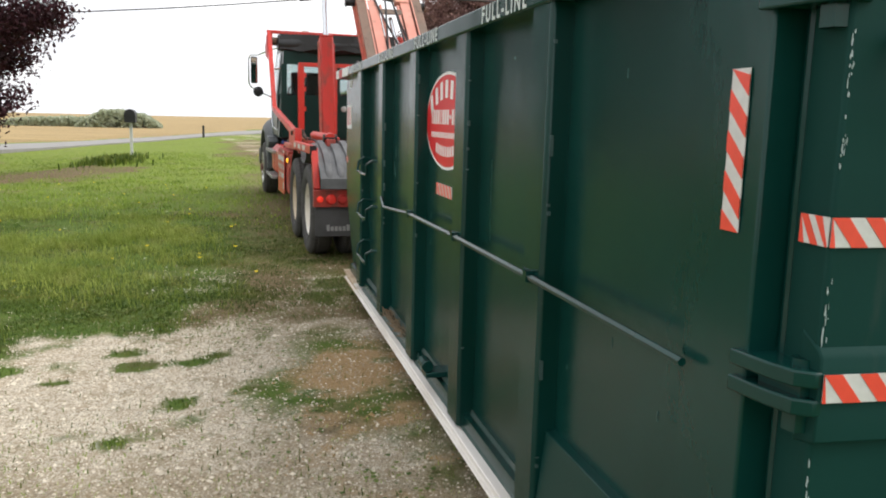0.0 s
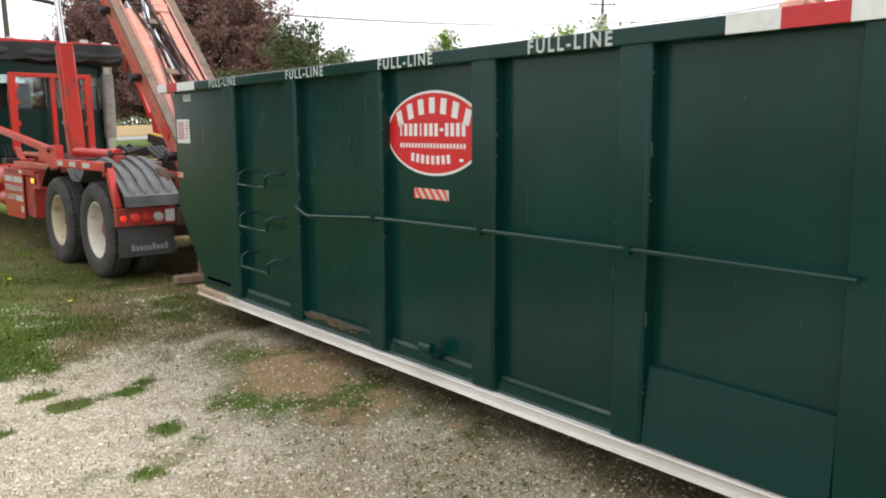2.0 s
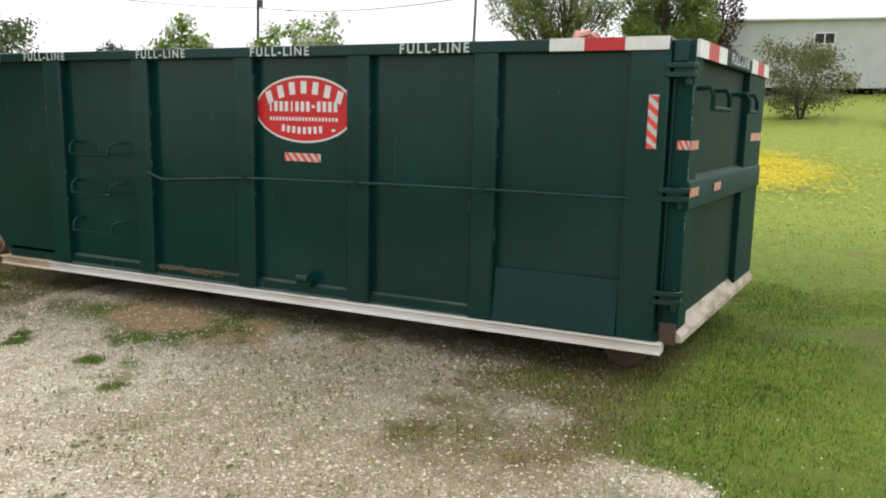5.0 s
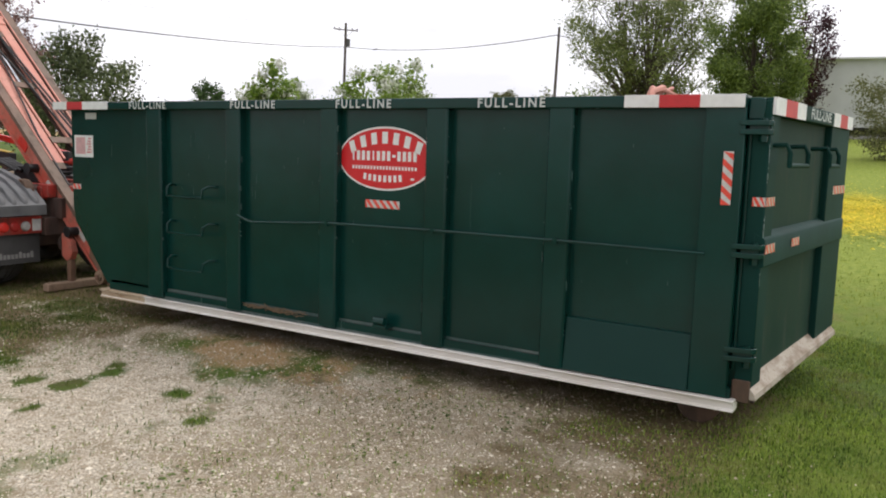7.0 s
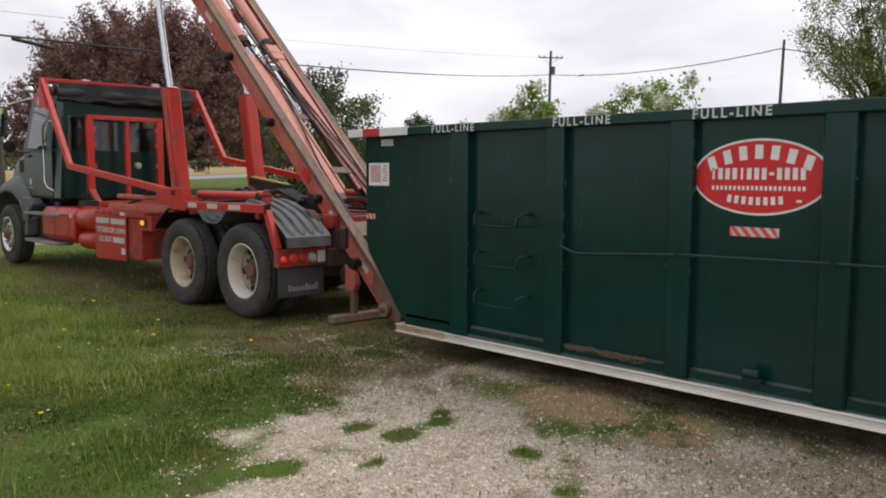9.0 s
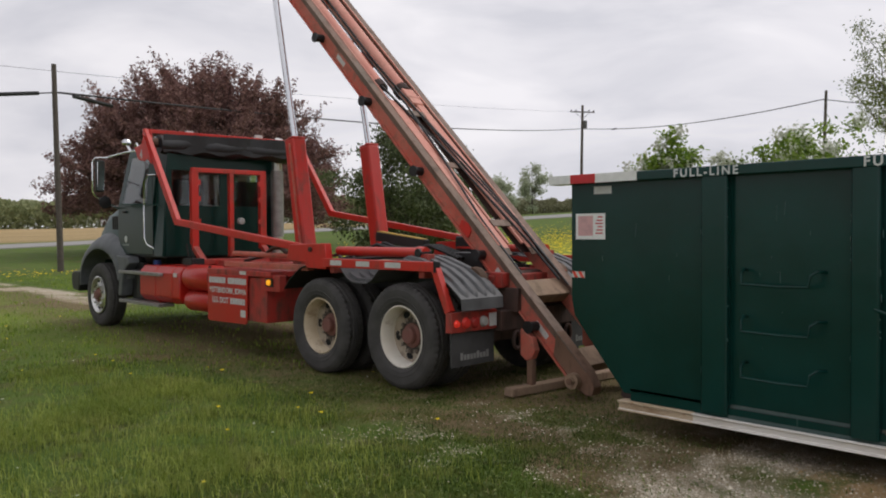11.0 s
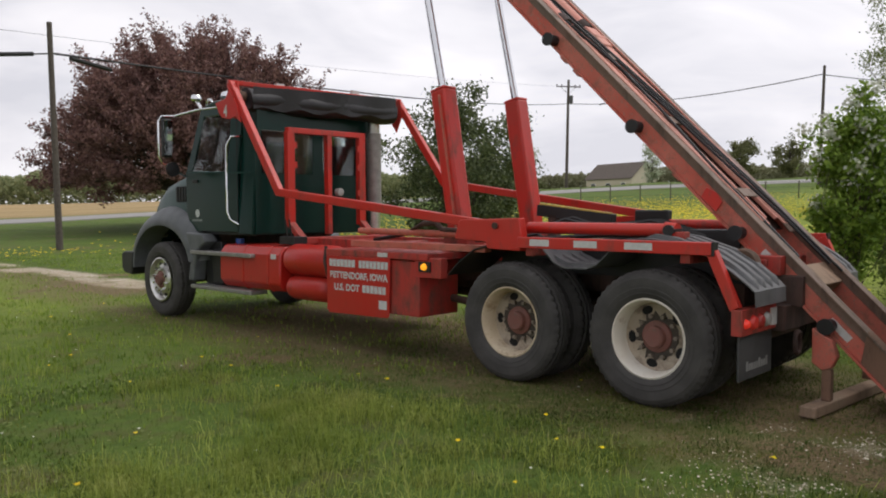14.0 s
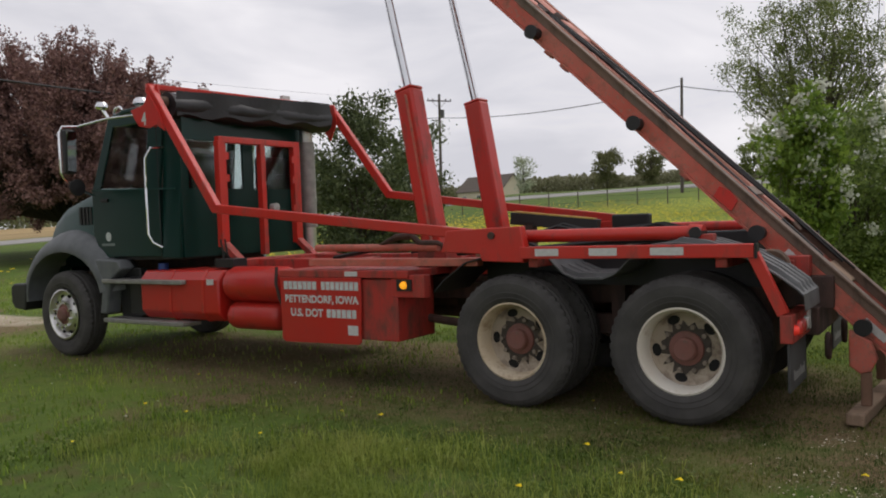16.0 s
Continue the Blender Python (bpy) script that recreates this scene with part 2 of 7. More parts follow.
WORN_TAN = paint("mud_caked_steel", (0.3, 0.22, 0.15), (0.38, 0.24, 0.16), (0.17, 0.12, 0.085), 0.6, 0.5, 0.8, 0.1)
FRAME_DARK = paint("grimy_chassis", (0.06, 0.03, 0.025), (0.1, 0.05, 0.035), (0.04, 0.033, 0.028), 0.6, 0.45, 0.7)
CAB_GREEN = paint("cab_green_paint", (0.004, 0.03, 0.024), (0.006, 0.036, 0.029), (0.022, 0.028, 0.024), 0.85, 0.7, 0.28, 0, (1, 1, 0.3), 0.02, gloss=0.3)
HOOD_GREEN = paint("dusty_hood_paint", (0.01, 0.05, 0.043), (0.016, 0.062, 0.054), (0.04, 0.07, 0.062), 0.85, 0.6, 0.42, 0, (1, 1, 0.3), 0.03, gloss=0.25)
GREY_PLASTIC = plain("grey_fender_plastic", (0.135, 0.145, 0.15), 0.55, 0, 0.3, 6, 0.06)
FENDER_GREY = plain("ribbed_fender_plastic", (0.14, 0.143, 0.146), 0.55, 0, 0.45, 5, 0.12)
RUBBER = plain("tyre_rubber", (0.07, 0.066, 0.062), 0.8, 0, 0.45, 5, 0.25)
WHEEL_DISC = paint("grimy_wheel_disc", (0.42, 0.36, 0.28), (0.34, 0.26, 0.18), (0.14, 0.1, 0.075), 0.62, 0.46, 0.6, 0, (1, 1, 1), 0.08)
BLACK = plain("black_plastic", (0.014, 0.014, 0.015), 0.5, 0, 0.3, 8, 0.05)
FLAP = plain("mudflap_rubber", (0.06, 0.06, 0.06), 0.75, 0, 0.4, 4, 0.1)
TARP = plain("black_vinyl_tarp", (0.022, 0.022, 0.024), 0.45, 0, 0.25, 9, 0.25)
CHROME = plain("chrome", (0.75, 0.76, 0.78), 0.08, 1.0, 0.05, 3)
ALU = plain("brushed_aluminium", (0.74, 0.73, 0.71), 0.32, 1.0, 0.25, 10)
STEP_ALU = plain("dull_aluminium_step", (0.36, 0.35, 0.33), 0.5, 0.6, 0.3, 10, 0.1)
WHEEL_WHITE = paint("white_wheel_paint", (0.78, 0.75, 0.67), (0.68, 0.6, 0.48), (0.34, 0.24, 0.14), 0.68, 0.58, 0.5, 0, (1, 1, 1), 0.05)
WHEEL_CREAM = paint("rust_stained_wheel_paint", (0.68, 0.59, 0.44), (0.55, 0.42, 0.26), (0.3, 0.19, 0.1), 0.64, 0.5, 0.55, 0, (1, 1, 1), 0.05)
GREASE = plain("hub_grease", (0.07, 0.055, 0.042), 0.7, 0, 0.4, 30, 0.2)
HUB_RED = paint("dusty_red_hub", (0.21, 0.078, 0.062), (0.21, 0.11, 0.09), (0.13, 0.085, 0.065), 0.62, 0.5, 0.7)
HUB_DUST = plain("dusty_steel_nuts", (0.3, 0.25, 0.2), 0.7, 0.2, 0.4, 30)
# near-black that imitates the shade inside wheel openings
HOLE_SHADE = plain("painted_hole_shade", (0.008, 0.008, 0.008), 0.9)
WHITE = plain("white_marking", (0.84, 0.84, 0.82), 0.5, 0, 0.12, 20)
CHIP = plain("chipped_primer", (0.42, 0.5, 0.5), 0.7, 0, 0.3, 30)
STENCIL = plain("worn_white_stencil", (0.62, 0.66, 0.64), 0.6, 0, 0.3, 30)
RED_MARK = plain("red_marking", (0.6, 0.03, 0.035), 0.45, 0, 0.12, 20)
TAPE_RED = plain("red_reflective_tape", (0.8, 0.08, 0.05), 0.3, 0, 0.1, 30)
SIGN_RED = plain("red_vinyl", (0.68, 0.02, 0.025), 0.4, 0, 0.1, 8)
SILVER_TAPE = plain("silver_reflective_tape", (0.62, 0.62, 0.6), 0.35, 0, 0.15, 30)
WOOD_POLE = plain("weathered_pole_wood", (0.12, 0.1, 0.085), 0.85, 0, 0.4, 14, 0.3)
BOARD = plain("weathered_board", (0.42, 0.33, 0.23), 0.8, 0, 0.35, 8, 0.2)
WIRE = plain("black_cable", (0.012, 0.012, 0.013), 0.6)
HOSE = plain("black_hose", (0.012, 0.012, 0.012), 0.5)
BARK = plain("bark", (0.09, 0.07, 0.055), 0.9, 0, 0.4, 12, 0.5)
STRAW_DULL = plain("dirty_straw", (0.2, 0.135, 0.075), 0.9, 0, 0.4, 20)
YELLOW_DULL = plain("chipped_yellow_paint", (0.55, 0.36, 0.04), 0.6, 0, 0.3, 12)
ASPHALT = plain("pale_asphalt", (0.3, 0.29, 0.275), 0.85, 0, 0.12, 3, 0.1)
BARN_ROOF = plain("white_metal_roof", (0.8, 0.81, 0.82), 0.4, 0, 0.06, 0.5)
BARN_WALL = plain("pale_grey_siding", (0.6, 0.61, 0.61), 0.6, 0, 0.1, 1.0)
HOUSE_WALL = plain("cream_siding", (0.62, 0.55, 0.42), 0.7, 0, 0.06, 1.0)
HOUSE_ROOF = plain("brown_shingles", (0.14, 0.115, 0.095), 0.85, 0, 0.25, 3.0)
SOIL_ORANGE = plain("spilled_sawdust", (0.46, 0.3, 0.14), 0.95, 0, 0.35, 30, 0.3)


def glass_mat(name, tint, rough=0.03):
    m, n, l, p = nodes_of(name)
    p.inputs["Base Color"].default_value = (*tint, 1)
    p.inputs["Roughness"].default_value = rough
    p.inputs["Transmission Weight"].default_value = 1.0
    p.inputs["IOR"].default_value = 1.45
    return m


GLASS = glass_mat("tinted_glass", (0.62, 0.7, 0.69))
MIRROR = plain("mirror_glass", (0.8, 0.82, 0.82), 0.03, 1.0, 0.02)


def lamp_mat(name, colour, strength):
    m, n, l, p = nodes_of(name)
    p.inputs["Base Color"].default_value = (*colour, 1)
    p.inputs["Roughness"].default_value = 0.2
    p.inputs["Emission Color"].default_value = (*colour, 1)
    p.inputs["Emission Strength"].default_value = strength
    return m


LAMP_RED = lamp_mat("red_lamp_lens", (0.6, 0.04, 0.03), 0.05)
LAMP_RED_LIT = lamp_mat("lit_red_lamp", (0.9, 0.05, 0.03), 0.22)
LAMP_AMBER = lamp_mat("lit_amber_lamp", (1.0, 0.4, 0.02), 0.9)
LAMP_DIM = lamp_mat("dim_red_lamp_lens", (0.36, 0.035, 0.03), 0.02)
LAMP_CLEAR = plain("clear_lamp_lens", (0.42, 0.42, 0.4), 0.2)


def leaf_mat(name, a, b, rough=0.55, trans=0.25, patches=None):
    m, n, l, p = nodes_of(name)
    g = n.new("ShaderNodeNewGeometry")
    col = ramp_of(n, l, g.outputs["Random Per Island"], [(0.0, a), (1.0, b)])
    if patches:
        v = coords(n, l)
        col = mix_of(n, l, ramp_of(n, l, noise_of(n, l, v, 0.9, 4), [(0.42, (0, 0, 0)), (0.62, (1, 1, 1))]), col, mix_of(n, l, 0.75, col, patches[0]))
        col = mix_of(n, l, ramp_of(n, l, noise_of(n, l, v, 2.3, 4), [(0.5, (0, 0, 0)), (0.72, (1, 1, 1))]), col, mix_of(n, l, 0.6, col, patches[1]))
    l.new(col, p.inputs["Base Color"])
    p.inputs["Roughness"].default_value = rough
    p.inputs["Specular IOR Level"].default_value = 0.25
    tr, ad, out = n.new("ShaderNodeBsdfTranslucent"), n.new("ShaderNodeMixShader"), n["Material Output"]
    l.new(col, tr.inputs["Color"])
    ad.inputs["Fac"].default_value = trans
    l.new(p.outputs["BSDF"], ad.inputs[1])
    l.new(tr.outputs["BSDF"], ad.inputs[2])
    l.new(ad.outputs["Shader"], out.inputs["Surface"])
    return m


LEAF_PLUM = leaf_mat("plum_leaves", (0.13, 0.07, 0.064), (0.33, 0.19, 0.165), 0.7, 0.3)
LEAF_MAROON = leaf_mat("maroon_leaves", (0.03, 0.012, 0.016), (0.075, 0.022, 0.03))
LEAF_LILAC = leaf_mat("lilac_leaves", (0.1, 0.18, 0.024), (0.32, 0.45, 0.075), 0.5, 0.4)
LEAF_THICKET = leaf_mat("thicket_leaves", (0.08, 0.125, 0.03), (0.26, 0.34, 0.085), 0.5, 0.35)
LEAF_DARK = leaf_mat("dark_shrub_leaves", (0.05, 0.075, 0.03), (0.17, 0.2, 0.085))
LEAF_OLIVE = leaf_mat("spring_leaves", (0.1, 0.135, 0.034), (0.25, 0.29, 0.09))
LEAF_SCRUB = leaf_mat("thin_scrub_leaves", (0.1, 0.11, 0.045), (0.22, 0.225, 0.1), 0.7, 0.3)
LEAF_FIR = leaf_mat("deep_green_leaves", (0.03, 0.066, 0.018), (0.09, 0.155, 0.042))
LEAF_WOOD = leaf_mat("spring_wood_leaves", (0.22, 0.26, 0.12), (0.4, 0.43, 0.24), 0.8, 0.4)
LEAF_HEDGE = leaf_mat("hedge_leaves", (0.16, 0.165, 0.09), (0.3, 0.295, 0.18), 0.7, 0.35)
# leaf colour paled to put distance haze into far trees
LEAF_HAZED = leaf_mat("hazed_far_leaves", (0.36, 0.4, 0.27), (0.5, 0.54, 0.4), 0.8, 0.4)
BLOSSOM = leaf_mat("white_blossom", (0.6, 0.62, 0.5), (0.75, 0.76, 0.68))
GRASS = leaf_mat("grass_blades", (0.035, 0.075, 0.007), (0.16, 0.21, 0.028), 0.6, 0.3, ((0.034, 0.078, 0.01), (0.27, 0.25, 0.06)))
LUSH_GRASS = leaf_mat("long_grass_blades", (0.16, 0.225, 0.03), (0.45, 0.51, 0.115), 0.6, 0.4, ((0.16, 0.23, 0.03), (0.42, 0.42, 0.13)))
FAR_GRASS = leaf_mat("lush_grass_blades", (0.16, 0.28, 0.03), (0.42, 0.53, 0.09), 0.5, 0.35, ((0.09, 0.165, 0.02), (0.3, 0.32, 0.08)))
LIME_GRASS = leaf_mat("light_grass_blades", (0.17, 0.24, 0.034), (0.38, 0.43, 0.085), 0.6, 0.4)
WEED = leaf_mat("broad_weed_leaves", (0.06, 0.11, 0.02), (0.2, 0.25, 0.06), 0.5, 0.2)
DRY_GRASS = leaf_mat("dry_grass", (0.22, 0.19, 0.09), (0.34, 0.3, 0.16), 0.7, 0.2)
DANDELION = leaf_mat("dandelion_flowers", (0.85, 0.6, 0.008), (0.92, 0.74, 0.015), 0.6, 0.2)
TAN_STONE = leaf_mat("soiled_limestone_chips", (0.2, 0.15, 0.09), (0.6, 0.52, 0.38), 0.85, 0.0)
STONE = leaf_mat("limestone_chips", (0.32, 0.255, 0.17), (0.86, 0.78, 0.63), 0.85, 0.0)

# ---------------------------------------------------------------- lie of the land
C0 = (-4.13, 4.14)
LAND = [(-180, 45, 0.0), (-58.24, 36, 0.0), (-23.24, 29.5, 0.0), (-12.24, 31.5, 0.0), (-6.24, 37.0, 0.0), (-0.64, 45, 0.1), (4.76, 53, 0.4), (16.76, 62, 0.75), (25.76, 68, 1.2), (37.76, 75, 1.9), (56.76, 85, 3.45), (68.76, 90, 4.1), (83.76, 66, 3.6), (100, 60, 3.4), (111.76, 60, 2.4), (180, 45, 0.0)]


def land(x, y):
    """Height of the ground: level round the truck, rising towards the road."""
    x, y = np.asarray(x, float), np.asarray(y, float)
    a = np.degrees(np.arctan2(x - C0[0], y - C0[1]))
    r = np.hypot(x - C0[0], y - C0[1])
    d = np.interp(a, [k[0] for k in LAND], [k[1] for k in LAND])
    z = np.interp(a, [k[0] for k in LAND], [k[2] for k in LAND])
    s = np.clip((r - 22) / (d - 22), 0, 1.18) ** 1.25
    fall = np.clip((8 - a) / 12, 0, 1) * np.clip((a + 75) / 20, 0, 1) * np.clip((r - d - 14) * 0.05, 0, 4)
    rise = 1.3 * np.clip((a - 3) / 6, 0, 1) * np.clip((40 - a) / 8, 0, 1) * np.clip((r - d - 8) / 80, 0, 1)
    return z * s + rise - np.clip(r - d - 150, 0, 4000) * 0.002 - fall - 0.045 * np.clip((y - 7.5) / 2, 0, 1)


def ring_noise(x, y, f, seed):
    """Smooth value noise, vectorised."""
    x, y = np.asarray(x) * f + seed * 13.7, np.asarray(y) * f - seed * 7.3
    i, j = np.floor(x).astype(np.int64), np.floor(y).astype(np.int64)
    u, v = x - i, y - j
    u, v = u * u * (3 - 2 * u), v * v * (3 - 2 * v)

    def h(p, q):
        n = (p * 374761393 + q * 668265263 + seed * 9176263) & 0x7FFFFFFF
        n = ((n ^ (n >> 13)) * 1274126177) & 0x7FFFFFFF
        return ((n ^ (n >> 16)) & 0xFFFF) / 65535.0

    return (h(i, j) * (1 - u) + h(i + 1, j) * u) * (1 - v) + (h(i, j + 1) * (1 - u) + h(i + 1, j + 1) * u) * v


def fractal(x, y, f, seed, octaves=4):
    return sum(ring_noise(x, y, f * 2**k, seed + k) * 0.5 ** (k + 1) for k in range(octaves)) / (1 - 0.5**octaves)


GRAVEL_YARD = [(1.9, 6.2), (1.0, 6.45), (0.4, 6.6), (0.0, 6.6), (-0.8, 6.3), (-1.3, 6.35), (-1.5, 5.8), (-2.1, 5.3), (-3.0, 4.4), (-5.0, 3.0), (-9.0, 1.0), (-9.0, -8.0), (-2.4, -4.0), (-1.1, 0.2), (-0.4, 1.4), (0.0, 1.85), (0.5, 2.05), (0.9, 2.1), (1.9, 2.3)]


def inside_by(x, y, poly):
    """Signed distance into a polygon, positive inside."""
    x, y = np.asarray(x, float), np.asarray(y, float)
    best, odd = np.full(x.shape, 1e9), np.zeros(x.shape, bool)
    for (ax, ay), (bx, by) in zip(poly, poly[1:] + poly[:1]):
        dx, dy = bx - ax, by - ay
        t = np.clip(((x - ax) * dx + (y - ay) * dy) / (dx * dx + dy * dy), 0, 1)
        best = np.minimum(best, np.hypot(x - ax - t * dx, y - ay - t * dy))
        cross = ((ay > y) != (by > y)) & (x < (bx - ax) * (y - ay) / (by - ay + 1e-12) + ax)
        odd ^= cross
    return np.where(odd, best, -best)


def spill_at(x, y):
    """Orange-brown sawdust beside the container."""
    d = ((x - 0.75 - 0.25 * (y - 5.2)) / 0.42) ** 2 + ((y - 5.2) / 0.55) ** 2
    wide = 0.75 * np.exp(-(((x - 0.7) / 0.4) ** 2 + ((y - 4.3) / 1.1) ** 2)) * np.clip((fractal(x, y, 3.0, 57, 4) - 0.45) / 0.12, 0, 1)
    return np.clip(np.maximum(np.exp(-d) * (0.1 + 2.6 * np.clip(fractal(x, y, 5.5, 17, 5) - 0.2, 0, 1)), wide), 0, 1)


TUFTS = [(-0.61, 5.44, 0.11), (-0.28, 5.47, 0.1), (-0.33, 4.72, 0.085), (-1.48, 5.51, 0.12), (-0.75, 5.75, 0.08), (-0.15, 5.6, 0.05), (-1.05, 5.2, 0.06), (0.05, 4.9, 0.05), (-0.6, 4.2, 0.05), (-2.2, 4.6, 0.1)]


def tufts_at(x, y):
    """Lone clumps of grass in the gravel."""
    x, y = np.asarray(x, float), np.asarray(y, float)
    w = 0.12 * (fractal(x, y, 5.0, 19) - 0.5)
    return np.maximum.reduce([np.clip(1.4 - np.hypot((x - a) / 1.35, y - b) / (r + w), 0, 1) for a, b, r in TUFTS])


def step(v, lo, hi):
    t = np.clip((v - lo) / (hi - lo), 0, 1)
    return t * t * (3 - 2 * t)


def gravel_at(x, y):
    """0 to 1: how far stone shows through the turf."""
    g = inside_by(x, y, GRAVEL_YARD)
    rim = np.exp(-((g / 0.9) ** 2))
    g = g + 1.2 * (fractal(x, y, 1.3, 3, 5) - 0.5) + 1.7 * rim * (fractal(x, y, 3.6, 93, 4) - 0.5)
    g = np.clip(g / 0.8 + 0.5, 0, 1)
    tuft = np.clip((fractal(x, y, 2.6, 11, 3) - 0.68) / 0.06, 0, 1)
    g = g * (1 - 0.5 * tuft)
    g = g * (1 - np.clip(1.5 * tufts_at(x, y), 0, 1))
    g = g * (1 - 0.5 * step(x, -0.4, 0.8) * np.clip((fractal(x, y, 1.8, 37, 5) - 0.38) / 0.2, 0, 1))
    g = g * (1 - 0.55 * np.clip((fractal(x, y, 0.8, 15) - 0.5) / 0.15, 0, 1) * np.clip((x + 1.2) / 0.8, 0, 1))
    patch = 0.9 * np.exp(-(((x - 0.5) / 0.75) ** 2 + ((y - 3.15) / 0.55) ** 2)) * np.clip((fractal(x, y, 2.4, 33) - 0.4) / 0.15, 0, 1)
    # thin stone in the wheel track that leads to the truck, and along the far drive
    track = np.exp(-(((x - 0.75 - 0.02 * (y - 8)) / 0.45) ** 2)) * step(y, 5.4, 6.4) * (1 - step(y, 9, 11)) * np.clip((fractal(x, y, 3.4, 21, 5) - 0.5) / 0.14, 0, 1)
    front = np.exp(-(((x - 0.1) / 1.1) ** 2)) * step(y, 5.6, 6.6) * (1 - step(y, 8.2, 9.4)) * np.clip((fractal(x, y, 2.6, 27, 5) - 0.5) / 0.12, 0, 1)
    half = 0.5 + 1.2 * step(y, 38, 50)
    drive = np.clip((half + 0.35 - np.abs(x - np.interp(y, [20, 25.7, 33, 40, 57], [2.4, 2.0, 1.0, 0.5, 0.5]) - 0.9 * (fractal(0 * x, y, 0.15, 5) - 0.5))) / 0.5, 0, 1) * step(y, 20, 23) * (1 - step(y, 54, 57)) * np.clip((fractal(x, y, 0.9, 31, 5) - 0.2) / 0.4, 0, 1)
    return np.clip(np.maximum.reduce([g, patch, 0.46 * track, 0.42 * front, (0.85 - 0.3 * step(y, 36, 42)) * drive]), 0, 1)


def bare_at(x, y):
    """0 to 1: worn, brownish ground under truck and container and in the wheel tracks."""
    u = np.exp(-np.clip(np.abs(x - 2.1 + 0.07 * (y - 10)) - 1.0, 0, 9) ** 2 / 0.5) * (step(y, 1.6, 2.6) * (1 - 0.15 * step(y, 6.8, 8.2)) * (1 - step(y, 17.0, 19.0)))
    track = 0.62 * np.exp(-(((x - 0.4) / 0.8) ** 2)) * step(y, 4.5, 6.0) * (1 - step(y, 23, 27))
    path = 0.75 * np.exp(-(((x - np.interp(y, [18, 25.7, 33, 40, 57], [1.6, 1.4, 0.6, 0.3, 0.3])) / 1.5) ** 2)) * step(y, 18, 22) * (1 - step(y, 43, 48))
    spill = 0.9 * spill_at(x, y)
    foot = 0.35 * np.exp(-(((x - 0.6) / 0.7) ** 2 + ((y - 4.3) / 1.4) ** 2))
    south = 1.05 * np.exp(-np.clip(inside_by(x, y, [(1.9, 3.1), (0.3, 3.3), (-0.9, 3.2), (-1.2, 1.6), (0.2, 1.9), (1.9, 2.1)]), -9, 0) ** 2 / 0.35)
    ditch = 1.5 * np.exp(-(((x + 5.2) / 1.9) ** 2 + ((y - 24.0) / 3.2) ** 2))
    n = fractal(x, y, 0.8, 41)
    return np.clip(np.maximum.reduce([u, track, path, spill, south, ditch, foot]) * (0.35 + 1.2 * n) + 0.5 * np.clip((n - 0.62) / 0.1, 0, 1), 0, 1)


def yellow_at(x, y):
    """Where dandelions crowd the lawn."""
    a = 1.4 * np.exp(-(((x - 22) / 5.0) ** 2 + ((y - 3.4) / 2.6) ** 2))
    b = np.exp(-(((x - 36) / 15) ** 2 + ((y - 29) / 9.0) ** 2)) * 0.55
    return np.clip((a + b) * (0.4 + fractal(x, y, 0.7, 51)), 0, 1)


def spread(lo, hi, step, far, growth=1.22):
    """Grid lines: even from lo to hi, then ever wider out to far."""
    mid = list(np.arange(lo, hi + step / 2, step))
    up, s = [hi], step
    while up[-1] < far:
        s *= growth
        up.append(up[-1] + s)
    down, s = [lo], step
    while down[-1] > -far:
        s *= growth
        down.append(down[-1] - s)
    return np.array(down[:0:-1] + mid + up[1:])


def build_ground():
    xs, ys = spread(-9.0, 9.0, 0.105, 2500), spread(-1.0, 42.0, 0.105, 2500)
    gx, gy = np.meshgrid(xs, ys)
    x, y = gx.ravel(), gy.ravel()
    near = np.exp(-(np.hypot(x + 1, y - 7) / 30) ** 2)
    z = land(x, y) + near * (0.05 * (fractal(x, y, 0.5, 61) - 0.5) + 0.025 * (fractal(x, y, 3.0, 62) - 0.5))
    z -= 0.35 * np.exp(-(((x + 7.5) / 2.5) ** 2 + ((y - 29) / 6.0) ** 2))
    idx = np.arange(len(x)).reshape(gx.shape)
    faces = np.stack([idx[:-1, :-1], idx[:-1, 1:], idx[1:, 1:], idx[1:, :-1]], -1).ravel()
    me = array_mesh("ground", np.stack([x, y, z], 1), faces, 4, GROUND, True)
    at = me.color_attributes.new("cover", "FLOAT_COLOR", "POINT")
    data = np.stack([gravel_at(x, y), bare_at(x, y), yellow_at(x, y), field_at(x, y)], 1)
    at.data.foreach_set("color", data.astype(np.float32).ravel())
    sp = me.attributes.new("spill", "FLOAT", "POINT")
    sp.data.foreach_set("value", spill_at(x, y).astype(np.float32))
    tone = me.attributes.new("tone", "FLOAT", "POINT")
    tone.data.foreach_set("value", tone_at(x, y).astype(np.float32))
    return tagged(new("ground", me), "mown lawn with a worn limestone gravel yard", "ground", kind="structure")


def tone_at(x, y):
    """0: dark long grass of the front yard, 1: light mown lawn behind the container."""
    return np.clip((x - 2.5) / 8.0, 0, 1) * np.clip((36 - y) / 10.0, 0, 1) + 0.6 * step(y, 12, 22) * (1 - step(x, 0, 2.5)) + 0.5 * np.clip((2.6 - y) / 1.4, 0, 1) * np.clip((x + 0.5) / 1.0, 0, 1) * np.clip((2.5 - x) / 1.0, 0, 1)


def field_at(x, y):
    """Stubble field beyond the road."""
    a = np.degrees(np.arctan2(x - C0[0], y - C0[1]))
    r = np.hypot(x - C0[0], y - C0[1])
    d = np.interp(a, [k[0] for k in LAND], [k[1] for k in LAND])
    return ((r > d + 6) & (a > -58) & (a < 42)).astype(float)


